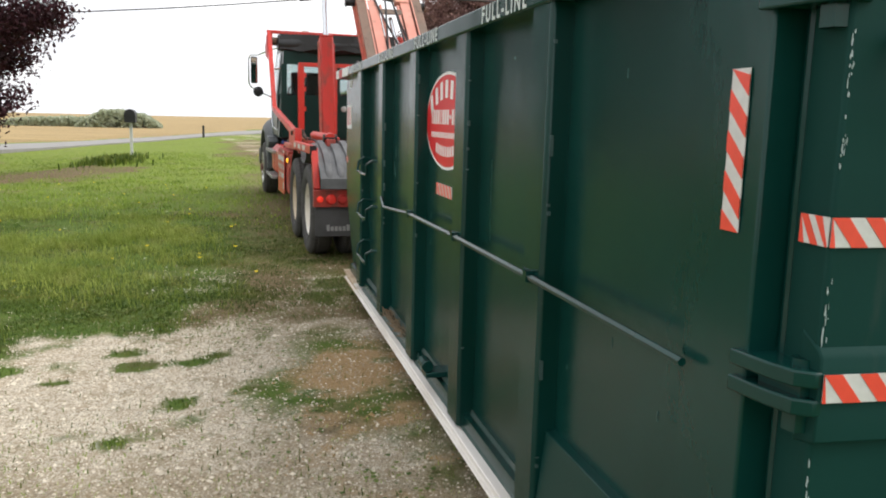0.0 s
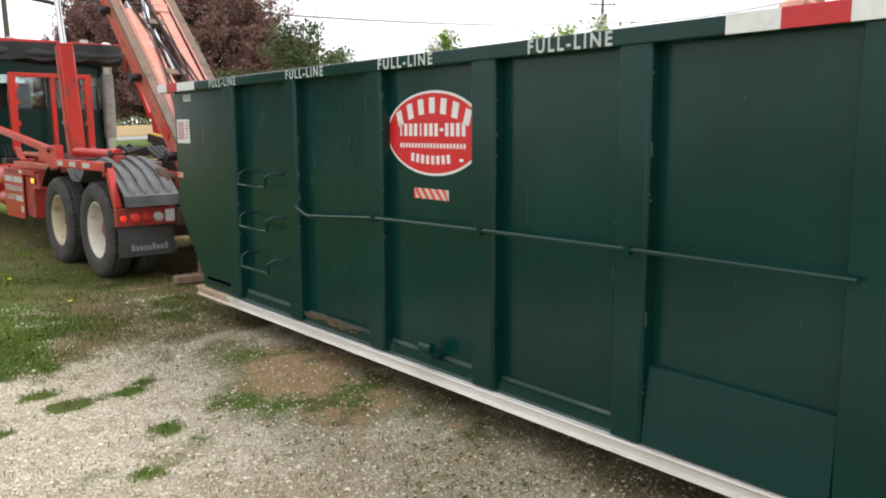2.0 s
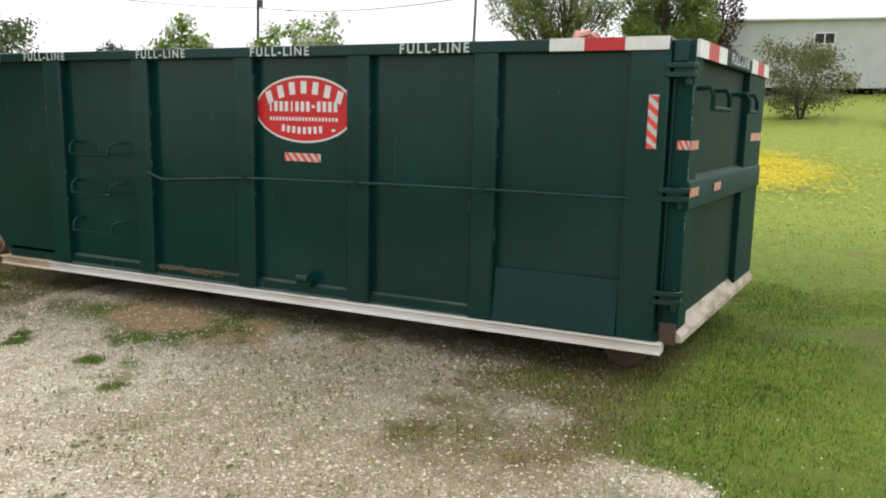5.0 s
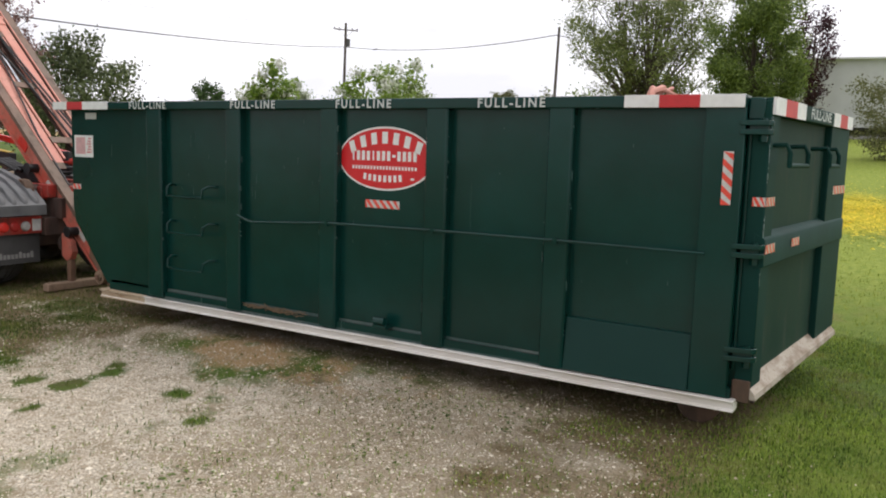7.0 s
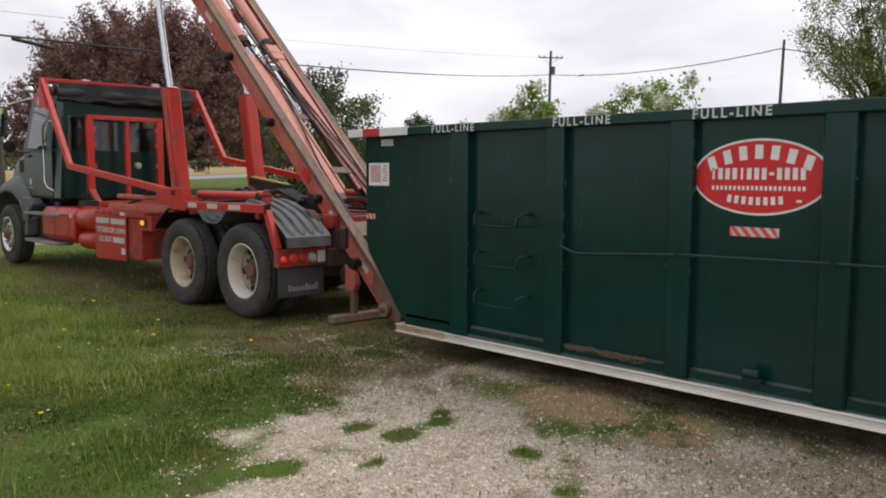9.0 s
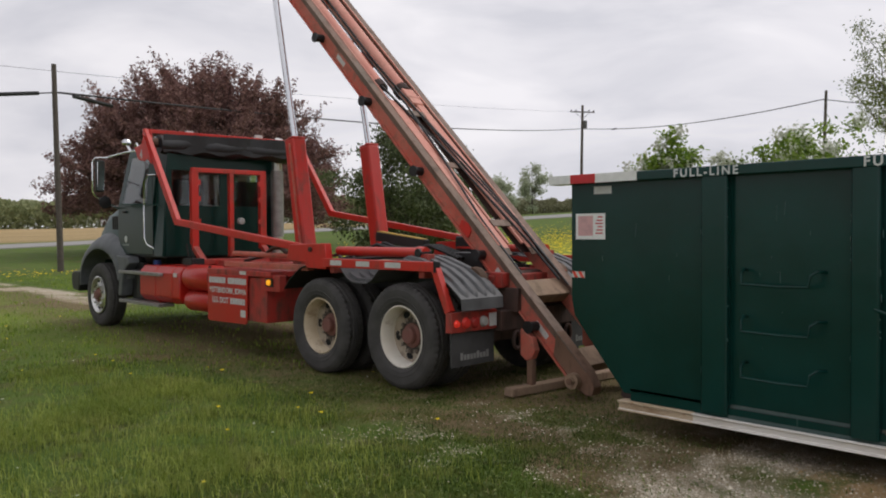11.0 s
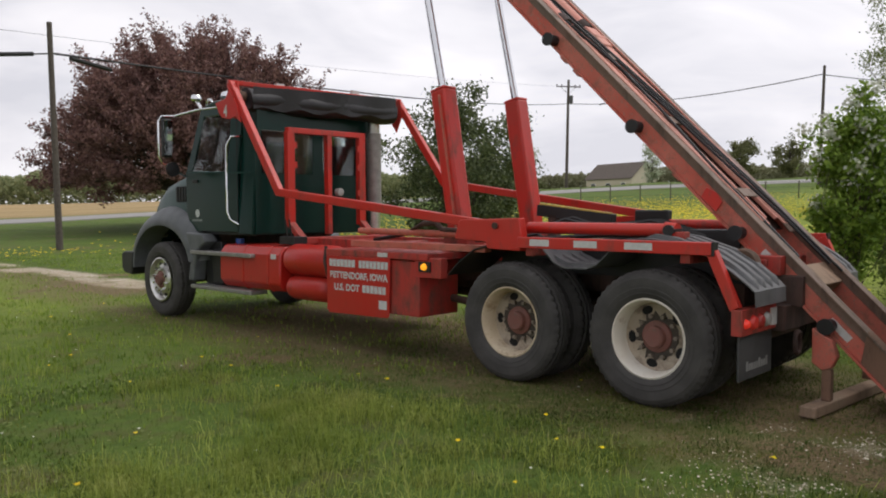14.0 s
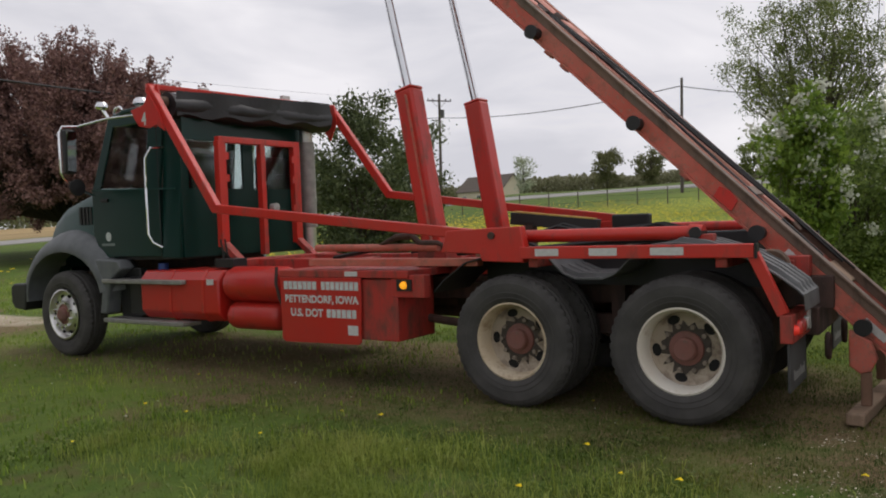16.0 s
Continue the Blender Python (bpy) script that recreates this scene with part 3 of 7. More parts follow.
def ground_material():
    m, n, l, p = nodes_of("lawn_and_gravel")
    v = coords(n, l, kind="Object")
    at = n.new("ShaderNodeAttribute")
    at.attribute_name = "cover"
    sep = n.new("ShaderNodeSeparateColor")
    l.new(at.outputs["Color"], sep.inputs["Color"])
    fine, mid, big = noise_of(n, l, v, 60, 6, 0.7), noise_of(n, l, v, 7, 6, 0.6), noise_of(n, l, v, 0.5, 4, 0.6)
    grass = mix_of(n, l, ramp_of(n, l, mid, [(0.35, (0, 0, 0)), (0.68, (1, 1, 1))]), (0.06, 0.115, 0.014), (0.125, 0.185, 0.03))
    grass = mix_of(n, l, ramp_of(n, l, big, [(0.4, (0, 0, 0)), (0.65, (1, 1, 1))]), grass, (0.125, 0.19, 0.03))
    grass = mix_of(n, l, ramp_of(n, l, fine, [(0.45, (0, 0, 0)), (0.7, (1, 1, 1))]), grass, (0.06, 0.1, 0.025))
    soil = ramp_of(n, l, noise_of(n, l, v, 2.2, 5, 0.65), [(0.5, (0, 0, 0)), (0.66, (0.8, 0.8, 0.8))])
    grass = mix_of(n, l, soil, grass, (0.115, 0.105, 0.04))
    tn = n.new("ShaderNodeAttribute")
    tn.attribute_name = "tone"
    light = mix_of(n, l, ramp_of(n, l, mid, [(0.35, (0, 0, 0)), (0.68, (1, 1, 1))]), (0.18, 0.25, 0.035), (0.32, 0.37, 0.07))
    grass = mix_of(n, l, tn.outputs["Fac"], grass, light)
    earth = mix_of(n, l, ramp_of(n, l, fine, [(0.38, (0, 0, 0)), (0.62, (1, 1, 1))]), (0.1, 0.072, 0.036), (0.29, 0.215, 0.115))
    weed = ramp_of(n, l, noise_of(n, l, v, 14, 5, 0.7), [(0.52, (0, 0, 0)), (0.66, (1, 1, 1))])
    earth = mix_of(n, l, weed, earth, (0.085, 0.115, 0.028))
    vor = n.new("ShaderNodeTexVoronoi")
    vor.inputs["Scale"].default_value = 55
    l.new(v, vor.inputs["Vector"])
    vsep = n.new("ShaderNodeSeparateColor")
    l.new(vor.outputs["Color"], vsep.inputs["Color"])
    chips = ramp_of(n, l, vsep.outputs["Red"], [(0.0, (0.33, 0.265, 0.175)), (0.45, (0.72, 0.635, 0.49)), (1.0, (0.95, 0.9, 0.78))])
    # shade of the crevices between chips, multiplied into their colour
    crevice_shade = ramp_of(n, l, vor.outputs["Distance"], [(0.25, (1, 1, 1)), (0.75, (0.35, 0.33, 0.3))])
    chips = mix_of(n, l, 0.5, chips, crevice_shade, "MULTIPLY")
    vor2 = n.new("ShaderNodeTexVoronoi")
    vor2.inputs["Scale"].default_value = 120
    l.new(v, vor2.inputs["Vector"])
    vs2 = n.new("ShaderNodeSeparateColor")
    l.new(vor2.outputs["Color"], vs2.inputs["Color"])
    grit = ramp_of(n, l, vs2.outputs["Green"], [(0.0, (0.2, 0.155, 0.1)), (0.5, (0.68, 0.605, 0.47)), (1.0, (0.93, 0.88, 0.76))])
    chips = mix_of(n, l, ramp_of(n, l, fine, [(0.45, (0, 0, 0)), (0.55, (1, 1, 1))]), chips, grit)
    gravel = mix_of(n, l, ramp_of(n, l, mid, [(0.44, (0, 0, 0)), (0.72, (1, 1, 1))]), chips, (0.46, 0.37, 0.26))
    gravel = mix_of(n, l, ramp_of(n, l, big, [(0.45, (0, 0, 0)), (0.75, (0.5, 0.5, 0.5))]), gravel, (0.46, 0.37, 0.26))
    damp = ramp_of(n, l, noise_of(n, l, v, 3.1, 7, 0.7), [(0.52, (0, 0, 0)), (0.64, (0.7, 0.7, 0.7))])
    gravel = mix_of(n, l, damp, gravel, (0.3, 0.235, 0.14))
    moss = ramp_of(n, l, noise_of(n, l, v, 5.3, 6, 0.7), [(0.6, (0, 0, 0)), (0.68, (0.7, 0.7, 0.7))])
    gravel = mix_of(n, l, moss, gravel, (0.15, 0.16, 0.06))
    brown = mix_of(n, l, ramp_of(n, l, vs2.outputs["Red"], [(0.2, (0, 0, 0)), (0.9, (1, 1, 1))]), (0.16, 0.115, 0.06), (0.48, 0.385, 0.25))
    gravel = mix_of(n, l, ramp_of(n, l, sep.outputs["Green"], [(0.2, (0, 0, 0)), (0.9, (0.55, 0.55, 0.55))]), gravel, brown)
    stubble = mix_of(n, l, ramp_of(n, l, mid, [(0.3, (0, 0, 0)), (0.7, (1, 1, 1))]), (0.2, 0.145, 0.065), (0.42, 0.31, 0.155))
    rows = noise_of(n, l, coords(n, l, (0.02, 0.25, 1)), 1.0, 5, 0.7)
    stubble = mix_of(n, l, ramp_of(n, l, rows, [(0.42, (0, 0, 0)), (0.6, (0.7, 0.7, 0.7))]), stubble, (0.5, 0.36, 0.17))

    def cut(chan, lo, hi):
        add = n.new("ShaderNodeMath")
        add.operation = "MULTIPLY_ADD"
        l.new(mid, add.inputs[0])
        add.inputs[1].default_value = 0.8
        l.new(chan, add.inputs[2])
        sub = n.new("ShaderNodeMath")
        sub.operation = "SUBTRACT"
        l.new(add.outputs[0], sub.inputs[0])
        sub.inputs[1].default_value = 0.4
        return ramp_of(n, l, sub.outputs[0], [(lo, (0, 0, 0)), (hi, (1, 1, 1))])

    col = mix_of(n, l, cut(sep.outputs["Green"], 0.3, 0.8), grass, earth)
    spa = n.new("ShaderNodeAttribute")
    spa.attribute_name = "spill"
    dust = mix_of(n, l, ramp_of(n, l, fine, [(0.38, (0, 0, 0)), (0.62, (1, 1, 1))]), (0.29, 0.19, 0.095), (0.54, 0.385, 0.21))
    col = mix_of(n, l, cut(sep.outputs["Blue"], 0.35, 0.85), col, (0.52, 0.46, 0.035))
    col = mix_of(n, l, cut(sep.outputs["Red"], 0.3, 0.75), col, gravel)
    col = mix_of(n, l, cut(spa.outputs["Fac"], 0.25, 0.6), col, dust)
    col = mix_of(n, l, at.outputs["Alpha"], col, stubble)
    l.new(col, p.inputs["Base Color"])
    p.inputs["Roughness"].default_value = 0.95
    p.inputs["Specular IOR Level"].default_value = 0.2
    bump_of(n, l, p, fine, 0.8, 0.025)
    return m


GROUND = ground_material()
build_ground()


def build_road():
    """The paved road that swings round the far side of the lawn, a slab with a slight crown."""
    b, rows = Build(), []
    for k in range(81):
        a = -58 + 150 * k / 80
        d = float(np.interp(a, [q[0] for q in LAND], [q[1] for q in LAND]))
        out = []
        for off, lift in ((-3.4, -0.3), (-3.3, 0.05), (0, 0.13), (3.3, 0.05), (3.4, -0.3)):
            x, y = C0[0] + (d + off) * math.sin(radians(a)), C0[1] + (d + off) * math.cos(radians(a))
            out.append((x, y, float(land(x, y)) + lift))
        rows.append(out)
    b.loft(rows)
    part("road", b, ASPHALT)
    tagged(bpy.data.objects["road"], "pale worn country road beyond the lawn", "road", kind="structure")


build_road()


def strew(n, x0, x1, y0, y1, keep, seed):
    """n random places in a rectangle, kept by a chance that depends on the place."""
    rng = np.random.default_rng(seed)
    x, y = rng.uniform(x0, x1, n), rng.uniform(y0, y1, n)
    ok = rng.random(n) < keep(x, y)
    x, y = x[ok], y[ok]
    return x, y, land(x, y), rng


def ground_z(x, y):
    near = np.exp(-(np.hypot(x + 1, y - 7) / 30) ** 2)
    return land(x, y) + near * (0.05 * (fractal(x, y, 0.5, 61) - 0.5) + 0.025 * (fractal(x, y, 3.0, 62) - 0.5)) - 0.35 * np.exp(-(((x + 7.5) / 2.5) ** 2 + ((y - 29) / 6.0) ** 2))


def blades(name, x, y, rng, height, width, material, label, lean=0.5):
    """Bent blades of three faces each, all in one mesh."""
    n = len(x)
    z = ground_z(x, y) - 0.008
    a, bend = rng.uniform(0, 2 * np.pi, n), rng.uniform(0.1, 1, n) * lean
    h = height * rng.uniform(0.45, 1.15, n)
    w = width * rng.uniform(0.7, 1.3, n)
    side = np.stack([np.cos(a), np.sin(a), 0 * a], 1) * (w / 2)[:, None]
    out = np.stack([-np.sin(a), np.cos(a), 0 * a], 1)
    base = np.stack([x, y, z], 1)
    mid = base + out * (bend * h * 0.25)[:, None]
    mid[:, 2] += h * 0.6
    tip = base + out * (bend * h * 0.8)[:, None]
    tip[:, 2] += h * (1 - 0.25 * bend)
    verts = np.stack([base - side, base + side, mid + side * 0.7, mid - side * 0.7, tip], 1).reshape(-1, 3)
    i = np.arange(n)[:, None] * 5
    tris = (i + np.array([0, 1, 2, 0, 2, 3, 3, 2, 4])).ravel()
    me = array_mesh(name, verts, tris, 3, material)
    return tagged(new(name, me), label, "grass", kind="stuff")


def turf(x, y):
    keep = np.clip(1 - gravel_at(x, y) * 1.25, 0, 1) ** 1.6
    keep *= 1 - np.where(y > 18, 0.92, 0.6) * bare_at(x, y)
    keep *= 1 - np.clip(2.5 * np.exp(-(((x - 0.75) / 0.6) ** 2 + ((y - 5.2) / 0.75) ** 2)), 0, 0.97)
    keep = np.maximum(keep, 0.05)
    keep = np.maximum(keep, 0.16 * np.exp(-np.clip(np.abs(x - 0.45) - 0.35, 0, 9) ** 2 / 0.15) * step(y, 2.5, 3.2) * (1 - step(y, 4.4, 5.0)))
    keep = np.maximum(keep, 0.9 * np.clip(1.6 * tufts_at(x, y), 0, 1))
    under = (x > 1.1) & (x < 3.3) & (y > 1.7) & (y < 7.4)
    return keep * (0.18 + 0.82 * np.clip((fractal(x, y, 1.5, 71, 5) - 0.36) / 0.22, 0, 1)) * np.where(under, 0.1, 1)


def tall(x, y):
    mound = np.maximum.reduce([np.exp(-(((x - a) / p) ** 2 + ((y - b) / q) ** 2)) for a, b, p, q in ((-1.2, 11.3, 0.75, 0.55), (-1.95, 9.1, 0.6, 0.7), (-2.5, 10.9, 0.5, 0.6), (-1.6, 12.8, 0.5, 0.5))])
    return turf(x, y) * np.clip(0.22 * (fractal(x, y, 0.7, 81) - 0.42) / 0.15 + 1.6 * mound * (0.4 + fractal(x, y, 2.2, 83)), 0, 1) * np.clip((0.1 - x) / 1.0, 0, 1) * step(x, -8.5, -5.5) * step(y, 5.6, 8.0) * (1 - step(y, 13.5, 17.5))


X, Y, Z, R = strew(380000, -7.5, 5.5, 0.2, 15.0, lambda x, y: turf(x, y) * step(x, -7.5, -5.8) * (1 - step(x, 4.2, 5.5)) * step(y, 0.2, 1.2) * (1 - step(y, 13, 15)), 101)
blades("lawn_grass", X, Y, R, 0.045, 0.006, GRASS, "short green lawn grass round the gravel", 1.1)
X, Y, Z, R = strew(70000, -2.5, 1.9, 0.6, 4.6, lambda x, y: np.minimum(turf(x, y) * 1.3 + 0.12 * bare_at(x, y), 1) * step(x, -2.5, -1.0) * (1 - 0.72 * step(x, -0.6, 0.1)), 106)
blades("lawn_grass", X, Y, R, 0.035, 0.005, FAR_GRASS, "close short grass beside the container", 1.3)
X, Y, Z, R = strew(150000, -3.2, 1.2, 5.8, 11.0, lambda x, y: turf(x, y) * step(x, -3.2, -2.0) * (1 - step(y, 10, 11)), 107)
blades("lawn_grass", X, Y, R, 0.032, 0.005, GRASS, "close short grass before the truck", 1.4)
X, Y, Z, R = strew(150000, -14, 15, 11.0, 36.0, lambda x, y: turf(x, y) * step(y, 11, 14) * (1 - step(y, 30, 36)) * step(x, -14, -11), 102)
blades("lawn_grass", X, Y, R, 0.075, 0.014, FAR_GRASS, "green lawn grass towards the road")
X, Y, Z, R = strew(150000, -0.8, 5.5, -3.2, 2.4, lambda x, y: turf(x, y) * step(x, -0.8, 0.2) * (1 - step(x, 4.0, 5.5)) * step(y, -3.2, -2.4), 108)
blades("lawn_grass", X, Y, R, 0.038, 0.006, FAR_GRASS, "short green lawn grass behind the dumpster's door", 1.3)
X, Y, Z, R = strew(50000, 3.5, 26, -4, 14, turf, 103)
blades("lawn_grass", X, Y, R, 0.05, 0.014, LIME_GRASS, "light green lawn grass behind the container")
X, Y, Z, R = strew(420000, -8.5, 0.2, 5.6, 17.5, tall, 104)
blades("long_grass", X, Y, R, 0.13, 0.005, LUSH_GRASS, "longer ragged green grass in tufts", 1.7)
X, Y, Z, R = strew(70000, -6.0, 3.0, 1.0, 19.0, lambda x, y: (0.55 * bare_at(x, y) + 0.1 * turf(x, y)) * (1 - 0.8 * spill_at(x, y)) * step(x, -6, -4) * (1 - 0.8 * gravel_at(x, y)), 105)
blades("dry_grass", X, Y, R, 0.05, 0.006, DRY_GRASS, "dry yellowed grass on the worn ground", 1.3)


def stones(name, x, y, rng, size, material, label):
    """Angular chips: squashed eight-sided lumps with jittered corners."""
    n = len(x)
    base = np.array([(1, 0, 0), (-1, 0, 0), (0, 1, 0), (0, -1, 0), (0, 0, 1), (0, 0, -0.4)], float)
    tri = np.array([(0, 2, 4), (2, 1, 4), (1, 3, 4), (3, 0, 4)])
    s = size * rng.lognormal(0, 0.35, n)
    p = base[None] * (s[:, None, None]) * rng.uniform(0.55, 1.1, (n, 6, 1)) * np.array([1, 1, 0.75])
    a = rng.uniform(0, 2 * np.pi, n)
    c, d = np.cos(a)[:, None], np.sin(a)[:, None]
    px, py = p[..., 0] * c - p[..., 1] * d, p[..., 0] * d + p[..., 1] * c
    verts = np.stack([px + x[:, None], py + y[:, None], p[..., 2] + (ground_z(x, y) + 0.15 * s)[:, None]], -1).reshape(-1, 3)
    faces = (np.arange(n)[:, None, None] * 6 + tri[None]).ravel()
    me = array_mesh(name, verts, faces, 3, material)
    return tagged(new(name, me), label, "gravel", kind="stuff")


X, Y, Z, R = strew(14000, -0.6, 1.6, 0.9, 4.2, lambda x, y: np.clip((fractal(x, y, 2.1, 47) - 0.36) / 0.2, 0, 1) * 0.5 * step(y, 0.9, 1.6), 113)
stones("gravel", X, Y, R, 0.006, TAN_STONE, "loose limestone chips trodden into brown soil")
X, Y, Z, R = strew(230000, -4.8, 1.3, 0.4, 9.3, lambda x, y: gravel_at(x, y) ** 1.2 * 0.95 * (1 - 0.45 * bare_at(x, y)) + 0.004, 111)
stones("gravel", X, Y, R, 0.0062, STONE, "crushed pale limestone gravel")
X, Y, Z, R = strew(12000, -5.2, 1.4, 0.5, 9.5, lambda x, y: gravel_at(x, y) ** 2 * 0.5 + 0.002, 112)
stones("gravel", X, Y, R, 0.0105, STONE, "larger loose limestone chips on the yard")


def heads(name, x, y, rng, size, lift, material, label, category):
    """Small upright flower heads: two crossed discs of six sides."""
    n = len(x)
    k = np.arange(6) * np.pi / 3
    ring = np.stack([np.cos(k), np.sin(k), 0.25 * np.cos(2 * k)], 1)
    s = size * rng.uniform(0.6, 1.2, n)
    up = lift * rng.uniform(0.4, 1.2, n)
    verts = ring[None] * s[:, None, None] + np.stack([x, y, ground_z(x, y) + up], 1)[:, None]
    faces = (np.arange(n)[:, None] * 6 + np.array([0, 1, 2, 0, 2, 3, 0, 3, 4, 0, 4, 5])).ravel()
    me = array_mesh(name, verts.reshape(-1, 3), faces, 3, material)
    return tagged(new(name, me), label, category, kind="stuff")


X, Y, Z, R = strew(110000, 6, 58, -3, 48, lambda x, y: yellow_at(x, y), 121)
heads("dandelions", X, Y, R, 0.06, 0.12, DANDELION, "yellow dandelions crowding the lawn", "flowers")
X, Y, Z, R = strew(170, -6, 1.2, 7, 20, lambda x, y: 0.5 * turf(x, y), 122)
heads("dandelions", X, Y, R, 0.022, 0.07, DANDELION, "scattered yellow dandelions in the lawn", "flowers")
X, Y, Z, R = strew(900, 0, 9, 30, 40, lambda x, y: 0.8 * np.exp(-(((x - 3.6) / 1.5) ** 2 + ((y - 34) / 2.0) ** 2)), 125)
heads("dandelions", X, Y, R, 0.04, 0.1, DANDELION, "yellow dandelions round the pole's foot", "flowers")
X, Y, Z, R = strew(420, -6, 1.2, 7, 24, lambda x, y: 0.5 * turf(x, y), 123)
heads("clover_heads", X, Y, R, 0.013, 0.06, BLOSSOM, "small whitish seed heads in the lawn", "flowers")
X, Y, Z, R = strew(36000, -0.6, 1.8, 3.6, 6.8, lambda x, y: 0.8 * spill_at(x, y) ** 1.5, 124)
stones("sawdust_spill", X, Y, R, 0.006, SOIL_ORANGE, "orange brown sawdust spilled on the gravel")

X, Y, Z, R = strew(9000, -6.0, -1.5, 24.0, 31.0, lambda x, y: np.exp(-(((x + 4.2) / 0.6) ** 2 + ((y - 29.0) / 1.5) ** 2)), 131)
blades("weeds", X, Y, R, 0.3, 0.05, GRASS, "dark green weeds by the ditch", 0.9)
X, Y, Z, R = strew(5500, -3.0, 0.6, 3.8, 6.2, lambda x, y: tufts_at(x, y), 132)
blades("grass_tufts", X, Y, R, 0.05, 0.006, GRASS, "low green grass tufts in the gravel", 1.0)

X, Y, Z, R = strew(22000, -5.5, 1.2, 5.6, 16.0, lambda x, y: turf(x, y) * step(x, -5.5, -4.0) * (1 - step(y, 13, 16)) * np.clip((fractal(x, y, 1.6, 141, 5) - 0.42) / 0.16, 0, 1), 141)
heads("weed_leaves", X, Y, R, 0.012, 0.028, WEED, "low broad-leaved weeds and clover in the lawn", "weeds")
X, Y, Z, R = strew(16000, -3.5, 1.2, 2.0, 9.5, lambda x, y: np.clip((fractal(x, y, 2.0, 151, 5) - 0.5) / 0.1, 0, 1) * (0.06 + 0.5 * bare_at(x, y)) * (1 - 0.8 * spill_at(x, y)), 151)
heads("weed_leaves", X, Y, R, 0.012, 0.018, WEED, "small weeds creeping over the gravel", "weeds")

# ---------------------------------------------------------------- lettering
def lettering(text, height, width, material, parent, m, name="lettering", label="", bold=0.026, spacing=1.0):
    """Words in the built-in font as flat mesh, fitted to a height and a width."""
    cu = bpy.data.curves.new(name, "FONT")
    cu.body, cu.size, cu.extrude, cu.offset = text, 1.0, 0.0, bold
    cu.space_character = spacing
    tmp = bpy.data.objects.new(name, cu)
    scene.collection.objects.link(tmp)
    me = bpy.data.meshes.new_from_object(tmp.evaluated_get(bpy.context.evaluated_depsgraph_get()))
    bpy.data.objects.remove(tmp)
    xs, ys = [v.co.x for v in me.vertices], [v.co.y for v in me.vertices]
    sx, sy = width / (max(xs) - min(xs)), height / (max(ys) - min(ys))
    for v in me.vertices:
        v.co = ((v.co.x - min(xs)) * sx, (v.co.y - min(ys)) * sy, 0)
    me.materials.clear()
    me.materials.append(material)
    ob = new(name, me)
    ob.parent, ob.matrix_basis = parent, m
    if label:
        tagged(ob, label)
    return ob


# ---------------------------------------------------------------- the roll-off container
XP, XF = 1.0, 0.93  # panel face and post face of the near side
WIDE = 2.44
DUMP = thing("dumpster", pose(0, 0, 0), "dark green steel roll-off dumpster with white rails on gravel", "dumpster")


def floor_z(y):
    return 0.285 + (7.4 - y) * 0.004


def rail_z(y):
    return 0.238 + (7.3 - y) * 0.0085


POSTS = [(6.46, 6.66), (5.47, 5.64), (4.44, 4.61), (3.46, 3.64), (2.54, 2.71)]
MX = 2 * XF + WIDE  # mirror: x -> MX - x


def both(fn):
    """Runs fn for the near and the far side wall."""
    for flip in (False, True):
        fn((lambda x: MX - x) if flip else (lambda x: x))


